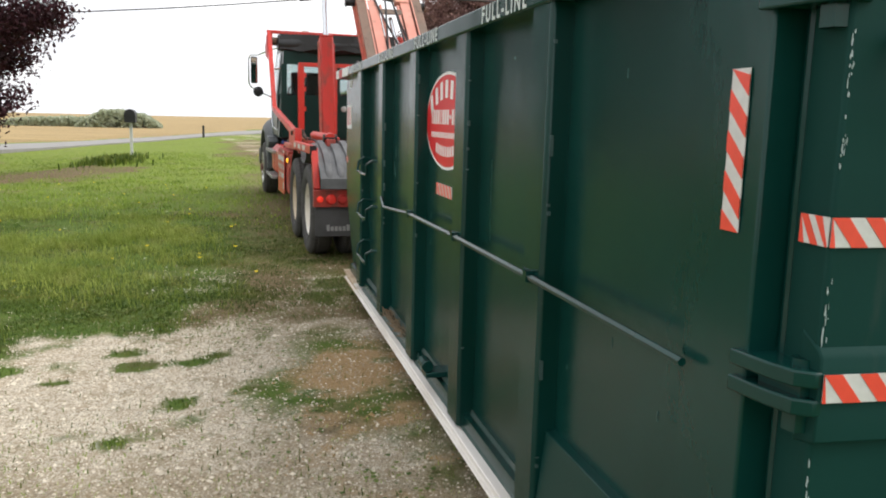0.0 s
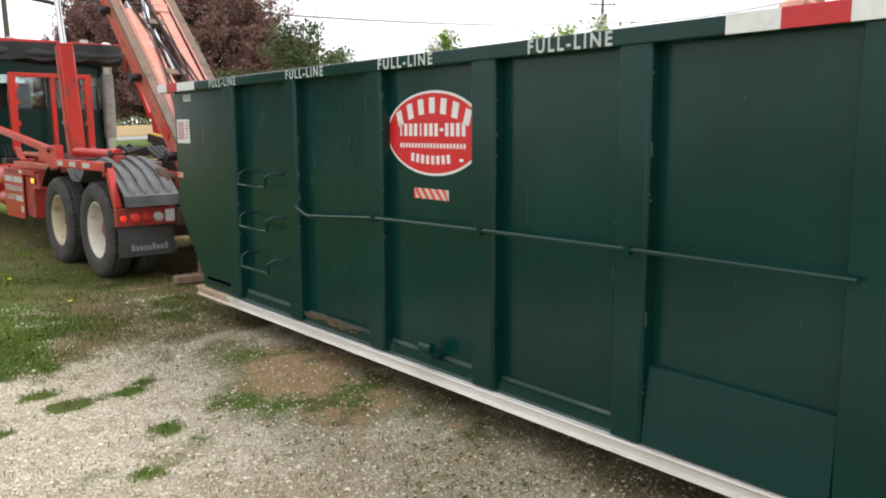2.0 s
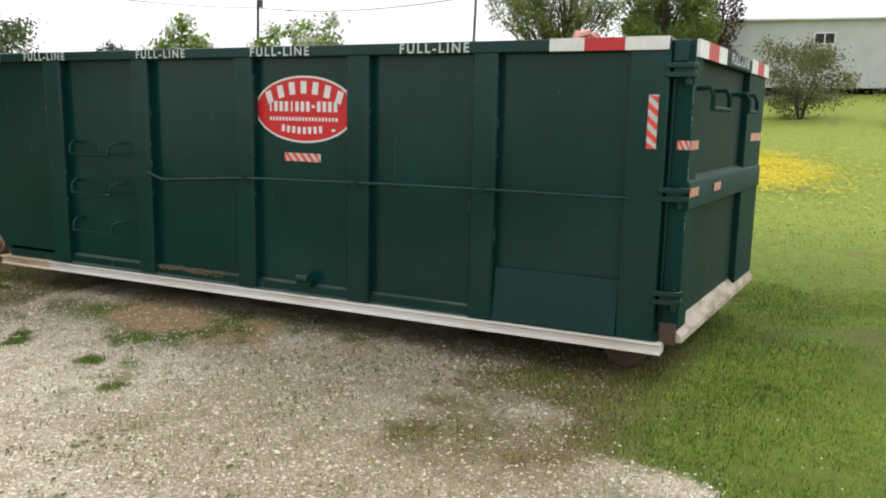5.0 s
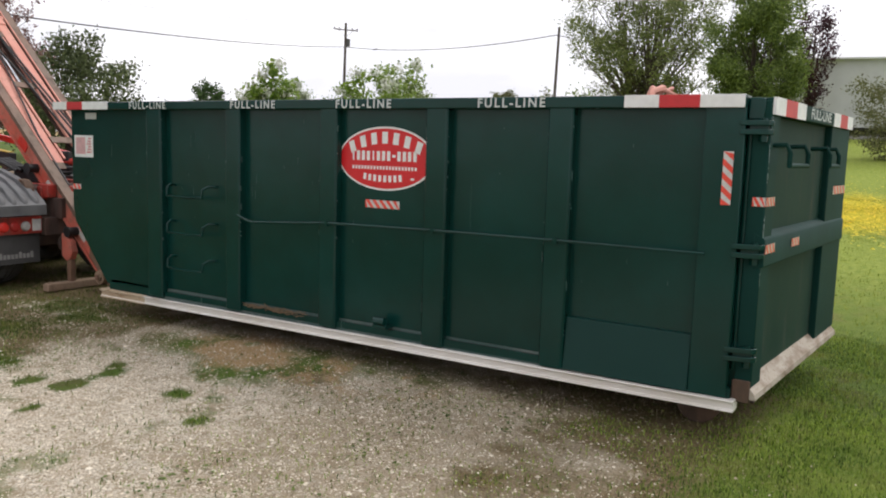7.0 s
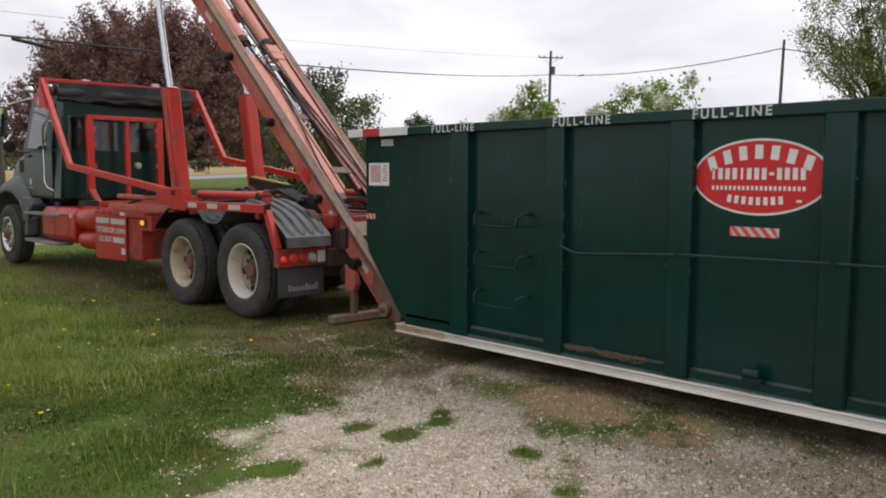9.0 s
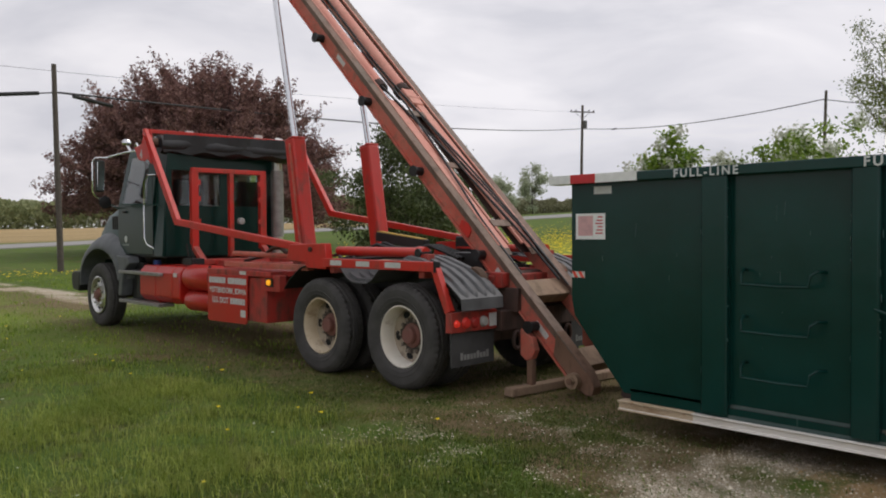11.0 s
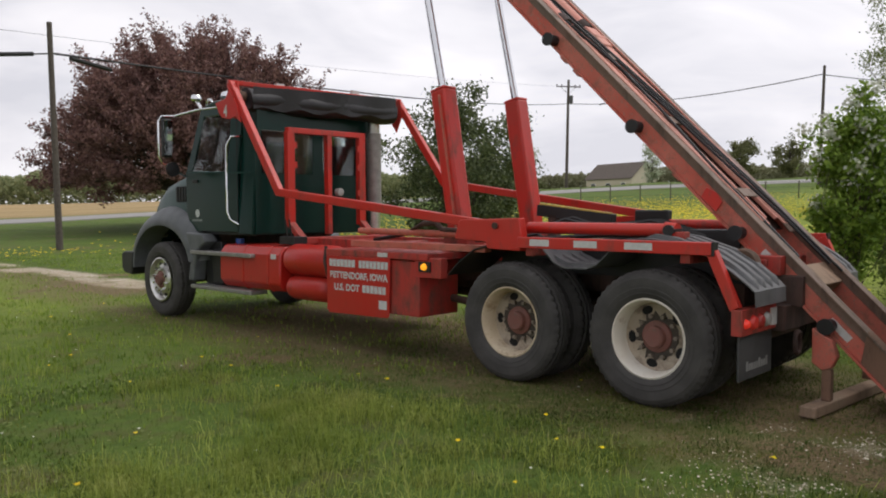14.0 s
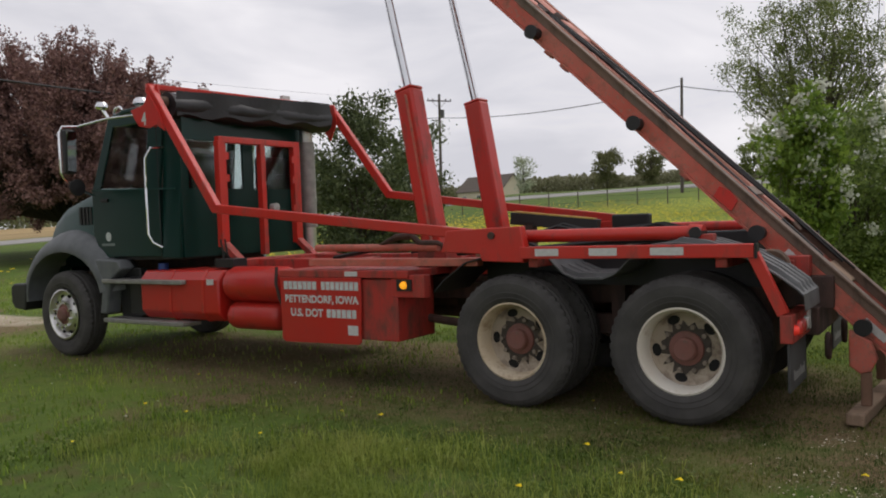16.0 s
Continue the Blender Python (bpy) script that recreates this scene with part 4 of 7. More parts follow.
def dump_side(fx):
    edges = [1.56] + [e for a, b in reversed(POSTS) for e in (a, b)] + [7.88]
    # one sheet per bay, set back behind the posts, with the slanted nose on the last
    bays = list(zip(edges[0::2], edges[1::2]))
    for i, (a, b) in enumerate(bays):
        if i == len(bays) - 1:
            poly = [(a - 0.02, floor_z(a)), (7.36, floor_z(7.3)), (7.85, 0.86), (7.88, 1.0), (7.88, 1.96), (a - 0.02, 1.96)]
        else:
            poly = [(a - 0.02, floor_z(a)), (b + 0.02, floor_z(b)), (b + 0.02, 1.96), (a - 0.02, 1.96)]
        part("side_panel", Build().prism(poly, "x", fx(XP), fx(XP + 0.02)), GREEN, DUMP)
    for a, b in POSTS:
        p = Build().prism([(XF + 0.012, a), (XF, a + 0.012), (XF, b - 0.012), (XF + 0.012, b), (XP + 0.01, b), (XP + 0.01, a)], "z", floor_z(a) - 0.02, 1.95)
        p.v = [(fx(x), y, z) for x, y, z in p.v]
        part("side_post", p, GREEN, DUMP, bevel=0.004)
    p = Build().box(min(fx(XF + 0.014), fx(XP + 0.02)), max(fx(XF + 0.014), fx(XP + 0.02)), 1.52, 1.74, 0.29, 1.95)
    part("corner_post", p, GREEN, DUMP, bevel=0.006)
    # sloped sill plate at the foot of the bays
    p = Build().prism([(XF + 0.012, -0.05), (XP + 0.01, -0.05), (XP + 0.01, 0.05), (XP - 0.003, 0.05)], "y", 1.745, 6.46)
    p.v = [(fx(x), y, z + floor_z(y)) for x, y, z in p.v]
    part("sill_plate", p, GREEN_DUSTY, DUMP)
    rim = Build().box(min(fx(XF - 0.01), fx(XF + 0.13)), max(fx(XF - 0.01), fx(XF + 0.13)), 1.52, 8.06, 1.94, 2.012)
    part("top_rim", rim, GREEN, DUMP, bevel=0.008)
    # lower side rail
    r = Build().prism([(XF - 0.014, 0), (XF + 0.1, 0), (XF + 0.1, -0.07), (XF - 0.01, -0.07), (XF - 0.01, -0.06), (XF + 0.008, -0.056), (XF + 0.008, -0.016), (XF - 0.014, -0.012)], "y", 1.47, 7.36)
    r.v = [(fx(x), y, z + rail_z(y)) for x, y, z in r.v]
    part("side_rail", r, WHITE_RAIL, DUMP, "white painted lower side rail", 0.005)
    # floor edge between rail and wall
    e = Build().prism([(XF + 0.03, -0.02), (XF + 0.12, -0.02), (XF + 0.12, 0.03), (XF + 0.03, 0.03)], "y", 1.5, 7.27)
    e.v = [(fx(x), y, (floor_z(y) + rail_z(y)) / 2 + (0.05 if z > 0 else -0.05)) for x, y, z in e.v]
    part("floor_edge", e, GREEN, DUMP)


both(dump_side)
# rusted front end of the near rail
fr = Build().prism([(XF - 0.017, 0.005), (XF + 0.09, 0.005), (XF + 0.09, -0.074), (XF - 0.013, -0.074), (XF - 0.013, -0.063), (XF + 0.005, -0.058), (XF + 0.005, -0.014), (XF - 0.017, -0.01)], "y", 6.72, 7.365)
fr.v = [(x, y, z + rail_z(y)) for x, y, z in fr.v]
part("rail_end", fr, RUST_RAIL, DUMP, "cream rail end with rust streaks", 0.004)

# near-side brace bar with its bent front end
part("brace_bar", Build().tube([(XF - 0.012, 1.69, 1.115), (XF - 0.012, 2.62, 1.112), (XF - 0.012, 3.55, 1.102), (XF - 0.012, 4.5, 1.083), (XF - 0.012, 5.30, 1.03), (XF - 0.004, 5.36, 1.035), (XF + 0.004, 5.5, 1.075)], [0.01, 0.011, 0.012, 0.012, 0.012, 0.012, 0.012], 6), GREEN, DUMP, "green brace bar welded across the posts")
for y, z in ((2.62, 1.112), (3.55, 1.102), (4.52, 1.083)):
    part("brace_clip", Build().box(XF - 0.024, XF + 0.004, y - 0.016, y + 0.016, z - 0.018, z + 0.018), GREEN, DUMP)


def rung(z):
    ya, yb = 6.34, 5.81
    pts = [(XP, ya, z + 0.09), (XP - 0.06, ya, z + 0.1), (XP - 0.10, ya - 0.005, z + 0.07), (XP - 0.11, ya - 0.01, z), (XP - 0.11, (ya + yb) / 2, z - 0.006), (XP - 0.11, yb + 0.07, z), (XP - 0.11, yb + 0.06, z + 0.07), (XP - 0.07, yb + 0.03, z + 0.1), (XP, yb, z + 0.095)]
    part("ladder_rung", Build().tube(pts, 0.011, 8), GREEN, DUMP, "green bent bar ladder rung")


for z in (1.195, 0.875, 0.56):
    rung(z)

# patch plate and small welded bracket
part("patch_plate", Build().prism([(XF + 0.004, 0.292), (XP - 0.03, 0.625), (XP + 0.004, 0.63), (XP + 0.004, 0.292)], "y", 1.743, 2.537), GREEN_PATCH, DUMP, "lighter green welded patch plate", 0.003)
part("pipe_bracket", Build().box(XF - 0.03, XP, 3.93, 4.05, 0.345, 0.37).cyl((XF - 0.02, 3.94, 0.40), (XF - 0.02, 4.04, 0.40), 0.03, 10), GREEN, DUMP, bevel=0.004)
# straw caught on the sill
rs = np.random.default_rng(5)
bk = Build()
for k in range(90):
    y, a = rs.uniform(4.75, 5.4), rs.uniform(0, 3.14)
    x, z = rs.uniform(XF + 0.0, XP - 0.01), floor_z(y) + 0.02 + rs.uniform(0, 0.03)
    bk.beam((x, y, z), (x + 0.03 * math.cos(a), y + 0.09 * math.sin(a), z + rs.uniform(-0.01, 0.02)), 0.006, 0.004)
tagged(part("straw", bk, STRAW_DULL), "dry straw and dirt caught on the dumpster's sill", "straw", kind="stuff")

# front wall, floor, crossmembers, main sills, far details
part("front_wall", Build().prism([(7.28, 0.29), (7.345, 0.29), (7.845, 0.86), (7.875, 1.0), (7.875, 1.98), (7.83, 1.98), (7.83, 1.0), (7.80, 0.88)], "x", XP + 0.01, MX - XP - 0.01), GREEN, DUMP)
part("front_rim", Build().box(XF - 0.006, MX - XF + 0.006, 7.72, 8.062, 1.95, 2.008), GREEN, DUMP, bevel=0.008)
part("floor_plate", Build().box(XP, MX - XP, 1.5, 7.3, 0.30, 0.33), RUST, DUMP)
for k in range(11):
    y = 1.75 + 0.53 * k
    part("crossmember", Build().box(XP + 0.03, MX - XP - 0.03, y - 0.03, y + 0.03, rail_z(y) - 0.05, 0.30), FRAME_DARK, DUMP)
for x in (MX / 2 - 0.49, MX / 2 + 0.41):
    part("main_sill", Build().box(x, x + 0.08, 1.5, 7.5, 0.08, 0.29), FRAME_DARK, DUMP)
    part("sill_nose", Build().prism([(7.5, 0.06), (7.8, 0.06), (7.86, 0.1), (7.84, 0.2), (7.5, 0.3)], "x", x - 0.01, x + 0.09), FRAME_DARK, DUMP, "rusty front end of the main sill", 0.006)
for x in (MX / 2 - 0.87, MX / 2 + 0.77):
    w = part("ground_roller", Build().lathe([(0.02, 0), (0.13, 0), (0.14, 0.015), (0.14, 0.085), (0.13, 0.1), (0.02, 0.1)], (x, 1.76, 0.14), 24), RUST, DUMP, "rusty steel ground roller")
    part("roller_bracket", Build().box(x - 0.025, x - 0.005, 1.66, 1.9, 0.14, 0.3).box(x + 0.105, x + 0.125, 1.66, 1.9, 0.14, 0.3), WHITE_RAIL if x < 2 else RUST, w)
for x in (MX / 2 - 0.6, MX / 2 + 0.5):
    part("ground_roller", Build().lathe([(0.02, 0), (0.1, 0), (0.11, 0.015), (0.11, 0.085), (0.1, 0.1), (0.02, 0.1)], (x, 6.9, 0.11), 20), RUST, DUMP, "rusty steel ground roller")

# ---- rear door
DY = 1.395
HINGE = Matrix.Translation((0.995, DY, 0)) @ pose(0, 0, 0, 0, 0, -3.5) @ Matrix.Translation((-0.995, -DY, 0))  # the door hangs slightly ajar
XD = 0.995
door = part("rear_door", Build().box(XD + 0.12, MX - XD - 0.04, DY + 0.045, DY + 0.10, 0.34, 1.97), GREEN_DIRTY, DUMP, "rear door with mud-stained green paint")
door.matrix_basis = HINGE
part("door_stile", Build().box(XD, XD + 0.19, DY, DY + 0.1, 0.36, 1.985), GREEN_DULL, door, bevel=0.008)
part("door_stile", Build().box(MX - XD - 0.66, MX - XD, DY, DY + 0.1, 0.36, 1.985), GREEN_DULL, door, bevel=0.008)
part("door_header", Build().box(XD + 0.01, MX - XD, DY - 0.015, DY + 0.11, 1.905, 2.0), GREEN_DULL, door, bevel=0.008)
part("door_waist_rail", Build().prism([(DY + 0.045, 1.25), (DY - 0.005, 1.225), (DY - 0.015, 1.21), (DY - 0.015, 1.06), (DY + 0.045, 1.045)], "x", XD - 0.003, MX - XD - 0.02), GREEN_DULL, door, "folded green waist rail", 0.004)
part("door_sill", Build().prism([(DY + 0.05, 0.40), (DY - 0.025, 0.325), (DY - 0.03, 0.29), (DY + 0.1, 0.29)], "x", XD - 0.0, MX - XD - 0.02), SILL_DIRTY, door, "dirty cream door sill", 0.004)
for x, w in ((1.08, 0.44), (2.16, 0.3)):
    part("door_handle", Build().tube([(x, DY + 0.03, 1.74), (x, DY - 0.07, 1.745), (x, DY - 0.09, 1.70), (x, DY - 0.09, 1.63), (x + w, DY - 0.09, 1.63), (x + w, DY - 0.09, 1.70), (x + w, DY - 0.07, 1.745), (x + w, DY + 0.03, 1.74)], 0.0145, 8), GREEN_DULL, door, "green bent bar handle")
# hinges: two plates on the corner, one knuckle on the door, a bolt through all
LEAF = [(0.925, 1.545), (1.03, 1.545), (1.05, 1.46), (1.045, 1.415), (1.02, 1.383), (0.985, 1.378), (0.955, 1.4), (0.94, 1.45)]
for z in (1.835, 1.148, 0.555):
    h = part("hinge", Build().prism(LEAF, "z", z + 0.01, z + 0.04), GREEN, DUMP, bevel=0.004)
    part("hinge_plate", Build().prism(LEAF, "z", z - 0.04, z - 0.01), GREEN, h, bevel=0.004)
    part("hinge_knuckle", Build().prism([(0.96, 1.5), (1.03, 1.5), (1.035, 1.43), (1.01, 1.4), (0.975, 1.405)], "z", z - 0.011, z + 0.011), GREEN, h)
    part("hinge_bolt", Build().cyl((0.995, 1.43, z - 0.075), (0.995, 1.43, z + 0.052), 0.02, 12).cyl((0.995, 1.43, z - 0.078), (0.995, 1.43, z - 0.042), 0.028, 6), GREEN, h)
part("hinge_pipe", Build().cyl((XD + 0.02, 1.505, 0.45), (XD + 0.02, 1.505, 1.95), 0.013, 10), GREEN, DUMP)
part("hinge_jamb", Build().box(XD + 0.035, XD + 0.13, 1.49, 1.53, 0.34, 1.99), GREEN, DUMP)
part("jamb_cap", Build().box(XD - 0.01, XD + 0.12, 1.43, 1.517, 1.88, 2.0), GREEN, DUMP, bevel=0.006)
part("rust_stain_block", Build().box(XD - 0.01, XD + 0.06, 1.40, 1.5, 0.27, 0.4), RUST, DUMP, "rusted foot of the door jamb", 0.006)
# chipped paint along the door's edge
rc = random.Random(31)
for k in range(64):
    z = rc.gauss(rc.choice([1.86, 1.72, 1.66, 1.56, 1.3, 1.24, 1.09, 0.98]), 0.022)
    x, w, h = XD + 0.003 + abs(rc.gauss(0, 0.004)), rc.uniform(0.0004, 0.0012), rc.uniform(0.002, 0.012)
    quad = [(x - w, z), (x + rc.uniform(0, w), z - h * 0.4), (x + w, z + rc.uniform(0, h)), (x + rc.uniform(-w, w), z + h)]
    part("paint_chip", Build().prism(quad, "y", DY - 0.0009, DY + 0.001), CHIP, door)


# ---- scuffs and scratches down to primer along the posts and across the panels
SCUFF = plain("scuffed_pale_paint", (0.05, 0.1, 0.092), 0.6, 0, 0.4, 30)
rq = random.Random(77)
for a, b in POSTS:
    for edge in (a, b):
        for k in range(9):
            z, h, w = rq.uniform(0.5, 1.85), rq.choice([0.006, 0.01, 0.018, 0.05]) * rq.uniform(0.6, 1.4), rq.uniform(0.0012, 0.003)
            y = edge + rq.gauss(0, 0.003)
            face = XF if a + 0.012 < y < b - 0.012 else XF + 0.012
            part("paint_scuff", Build().prism([(y - w, z), (y + w * rq.uniform(0.2, 1), z + h * 0.3), (y + w * 0.6, z + h), (y - w * 0.5, z + h * 0.8)], "x", face - 0.0012, face + 0.01), SCUFF, DUMP)
for k in range(34):
    a, b = rq.choice([(1.8, 2.5), (2.75, 3.4), (3.7, 4.4), (4.65, 5.4), (5.7, 6.4), (6.7, 7.6)])
    y, z, w = rq.uniform(a, b), rq.uniform(0.75, 1.85), rq.uniform(0.0008, 0.0022)
    h, lean = rq.choice([0.01, 0.015, 0.02, 0.04, 0.09]) * rq.uniform(0.5, 1.3), rq.gauss(0, 0.05)
    h = min(h, 1.9 - z)
    part("paint_scuff", Build().prism([(y - w, z), (y + w, z), (y + w * 0.5 + lean * h, z + h), (y - w * 0.5 + lean * h, z + h)], "x", XP - 0.0012, XP + 0.004), SCUFF, DUMP)


# ---- markings
def rim_block(y0, y1, material, x=XF - 0.0125):
    part("painted_block", Build().box(x, x + 0.03, y0, y1, 1.942, 2.0145), material, DUMP, bevel=0.002)


for a, b, mat in ((1.525, 1.77, WHITE), (1.77, 2.005, RED_MARK), (2.005, 2.215, WHITE), (7.19, 7.58, WHITE), (7.58, 7.83, RED_MARK), (7.83, 8.06, WHITE)):
    rim_block(a, b, mat)
for a, b, mat in ((0.0, 0.215, WHITE), (0.215, 0.485, RED_MARK), (0.485, 0.715, WHITE)):
    part("painted_block", Build().box(XD + 0.008 + a, XD + 0.008 + b, DY - 0.018, DY + 0.0, 1.907, 2.003), mat, door)
    part("painted_block", Build().box(MX - XD + 0.002 - b, MX - XD + 0.002 - a, DY - 0.018, DY + 0.0, 1.907, 2.003), mat, door)
SIDE = Matrix(((0, 0, -1, 0), (-1, 0, 0, 0), (0, 1, 0, 0), (0, 0, 0, 1)))  # text on a wall that faces -x


def on_side(x, y, z):
    return Matrix.Translation((x, y, z)) @ SIDE


for y0, y1 in ((6.87, 6.37), (5.56, 5.06), (4.44, 3.93), (3.22, 2.73)):
    lettering("FULL-LINE", 0.062, y0 - y1, STENCIL, DUMP, on_side(XF - 0.0125, y0, 1.945), label="worn white stencilled words", spacing=1.35)
lettering("FULL-LINE", 0.065, 0.62, STENCIL, DUMP, HINGE @ Matrix.Translation((1.87, DY - 0.0175, 1.925)) @ pose(0, 0, 0, 90, 0, 0), label="worn white stencilled words")


def stripes(n, length, height, slant, along, parent, m):
    """Reflective tape: a white strip with slanting red bars on it, in its own x and y."""
    base = part("reflective_tape", Build().box(0, length, 0, height, 0, 0.002), SILVER_TAPE, parent, "red and white striped reflective tape")
    base.matrix_basis = m
    step = length / n
    for k in range(-2, n + 3):
        a = k * step - slant
        quad = [(a, 0), (a + step / 2, 0), (a + step / 2 + slant, height), (a + slant, height)]
        quad = [(min(max(x, 0), length), y) for x, y in quad]
        if quad[1][0] - quad[0][0] + quad[2][0] - quad[3][0] > 0.004:
            part("red_bar", Build().prism(quad, "z", 0.0005, 0.0032), TAPE_RED, base)


stripes(5, 0.31, 0.058, -0.05, 0, DUMP, on_side(XP - 0.002, 4.205, 1.222))
stripes(2, 0.13, 0.05, -0.03, 0, DUMP, on_side(XP - 0.002, 7.875, 1.175))
stripes(4, 0.30, 0.055, 0.05, 0, DUMP, on_side(XF + 0.0115, 1.57, 1.40) @ pose(0, 0, 0, 0, 0, 90) @ pose(0, 0, 0))
stripes(3, 0.185, 0.05, -0.04, 0, DUMP, HINGE @ Matrix.Translation((XD - 0.002, DY - 0.003, 1.4)) @ pose(0, 0, 0, 90, 0, 0))
stripes(2, 0.07, 0.05, -0.03, 0, DUMP, on_side(XD - 0.003, DY + 0.069, 1.4))
stripes(4, 0.45, 0.06, -0.06, 0, DUMP, HINGE @ Matrix.Translation((MX - XD - 0.47, DY - 0.003, 1.42)) @ pose(0, 0, 0, 90, 0, 0))
stripes(3, 0.2, 0.05, -0.04, 0, DUMP, HINGE @ Matrix.Translation((1.6, DY - 0.018, 1.13)) @ pose(0, 0, 0, 90, 0, 0))
stripes(3, 0.2, 0.05, -0.04, 0, DUMP, HINGE @ Matrix.Translation((XD + 0.002, DY - 0.018, 1.135)) @ pose(0, 0, 0, 90, 0, 0))

# printed sheet and small label near the front corner
sheet = part("sticker", Build().box(XP - 0.003, XP, 7.54, 7.835, 1.49, 1.70), WHITE, DUMP, "white printed sticker with faint red print")
pr = Build()
for k in range(6):
    pr.box(XP - 0.0045, XP - 0.0025, 7.565, 7.635 - 0.012 * (k % 3), 1.535 + 0.026 * k, 1.545 + 0.026 * k)
part("print_bars", pr, RED_MARK, sheet)
part("print_block", Build().box(XP - 0.0045, XP - 0.0025, 7.66, 7.81, 1.52, 1.68), plain("faint_red_print", (0.72, 0.42, 0.42), 0.5), sheet)
part("sticker", Build().box(XP - 0.003, XP, 7.48, 7.65, 1.855, 1.915), SILVER_TAPE, DUMP, "small pale metal label")


def oval_sign():
    cy, cz, a, h = 4.035, 1.585, 0.43, 0.232

    def disc(k, x0, x1, mat, name, parent, label=""):
        pts = []
        for i in range(64):
            t = 2 * math.pi * i / 64
            pts.append((max(cy + a * k[0] * math.cos(t), 3.646), cz + h * k[1] * math.sin(t)))
        return part(name, Build().prism(pts, "x", x0, x1), mat, parent, label)

    s = disc((1, 1), XP - 0.003, XP, WHITE, "oval_sign", DUMP, "oval red company sign with white blocks for words")
    disc((0.965, 0.94), XP - 0.0045, XP - 0.002, SIGN_RED, "red_field", s)

    def glyph(y, z, w, t, turn=0.0):
        c, d = math.cos(turn), math.sin(turn)
        part("word_block", Build().prism([(y - u * c - v * d, z + v * c - u * d) for u, v in ((-w / 2, -t / 2), (w / 2, -t / 2), (w / 2, t / 2), (-w / 2, t / 2))], "x", XP - 0.006, XP - 0.004), WHITE, s)

    # upper word on an arch: seven blocks; number line; small line; lower word
    for i in range(7):
        u = -0.30 + 0.1 * i
        glyph(cy - u * 1.0, cz + 0.152 - 0.75 * u * u, 0.05, 0.085, u * 1.1)
    for i in range(13):
        glyph(cy + 0.29 - 0.0465 * i, cz + 0.02, 0.014 if i in (0, 4) else 0.029, 0.018 if i == 8 else 0.07)
    for i in range(21):
        glyph(cy + 0.29 - 0.0283 * i, cz - 0.067, 0.016, 0.026)
    for i in range(8):
        u = -0.18 + 0.046 * i
        glyph(cy - u, cz - 0.145 + 0.4 * u * u, 0.026, 0.048, -u * 0.7)
    glyph(cy - 0.25, cz - 0.14, 0.03, 0.015)


oval_sign()

# load that shows above the rim
def debris():
    """An uneven heap that fills the box, highest behind the rear door."""
    b, nx, ny = Build(), 26, 60
    xs, ys = np.linspace(XP + 0.03, MX - XP - 0.03, nx), np.linspace(1.6, 7.6, ny)
    gx, gy = np.meshgrid(xs, ys)
    edge = np.minimum(np.minimum(gx - xs[0], xs[-1] - gx) / 0.35, 1)
    top = 1.15 + 0.62 * np.exp(-(((gy - 2.1) / 1.2) ** 2)) + 0.35 * (fractal(gx, gy, 1.6, 91) - 0.5) + 0.25 * (fractal(gx, gy, 5.0, 92) - 0.5)
    top = 0.9 + (np.minimum(top, 1.86) - 0.9) * (0.6 + 0.4 * edge)
    top[-8:] = np.minimum(top[-8:], 1.0)
    verts = [(float(a), float(min(c, 7.3)) if d < 1.0 else float(c), float(d)) for a, c, d in zip(gx.ravel(), gy.ravel(), top.ravel())]
    b.add(verts, [(j * nx + i, j * nx + i + 1, (j + 1) * nx + i + 1, (j + 1) * nx + i) for j in range(ny - 1) for i in range(nx - 1)])
    return tagged(part("debris_heap", b, BOARD), "heap of mixed demolition debris filling the dumpster", "debris"), lambda x, y: float(top[np.abs(ys - y).argmin(), np.abs(xs - x).argmin()])


HEAP, heap_z = debris()
rb = random.Random(9)
SCRAP_TAN = plain("weathered_scrap_wood", (0.3, 0.22, 0.13), 0.8, 0, 0.4, 10, 0.2)
for k in range(46):
    x, y = rb.uniform(1.75, 2.55), rb.uniform(2.3, 6.6)
    o = part("scrap_board", Build().box(-rb.uniform(0.2, 0.55), rb.uniform(0.2, 0.5), -0.05, 0.05, -0.012, 0.012), rb.choice([BOARD, SCRAP_TAN, SCRAP_TAN, RUST, STEP_ALU]))
    o.matrix_basis = pose(x, y, heap_z(x, y) + 0.015, rb.uniform(-12, 12), rb.uniform(-14, 14), rb.uniform(0, 180))
    tagged(o, "broken board tipped in the dumpster", "scrap", "scrap in the dumpster")
for x, y, turn, mat, r in ((1.3, 2.16, 20, HOIST_PINK, 0.024), (1.24, 2.06, 40, HOIST_PINK, 0.02), (1.5, 1.95, -15, SCRAP_TAN, 0.014), (1.32, 1.9, 60, SCRAP_TAN, 0.016), (1.28, 1.8, 75, SCRAP_TAN, 0.012), (1.7, 2.0, 10, HOIST_PINK, 0.02), (1.9, 1.9, 50, SCRAP_TAN, 0.014), (1.45, 2.3, 80, SCRAP_TAN, 0.012)):
    top = (2.06 if mat is HOIST_PINK else 2.025) + rb.uniform(-0.03, 0.02)
    foot = heap_z(x, y) - 0.04
    bends = [(-0.24, 0, foot), (-0.19, 0.02, top - 0.12)] + [(-0.12 + 0.06 * k, rb.uniform(-0.05, 0.05), top + rb.uniform(-0.07, 0.015)) for k in range(6)] + [(0.27, -0.03, foot)]
    o = part("scrap_strip", Build().tube(bends, [r * rb.uniform(0.5, 1.15) for _ in bends], 7), mat)
    o.matrix_basis = pose(x, y, 0, 0, 0, turn)
    tagged(o, "bent scrap strip heaped in the dumpster", "scrap", "scrap in the dumpster")

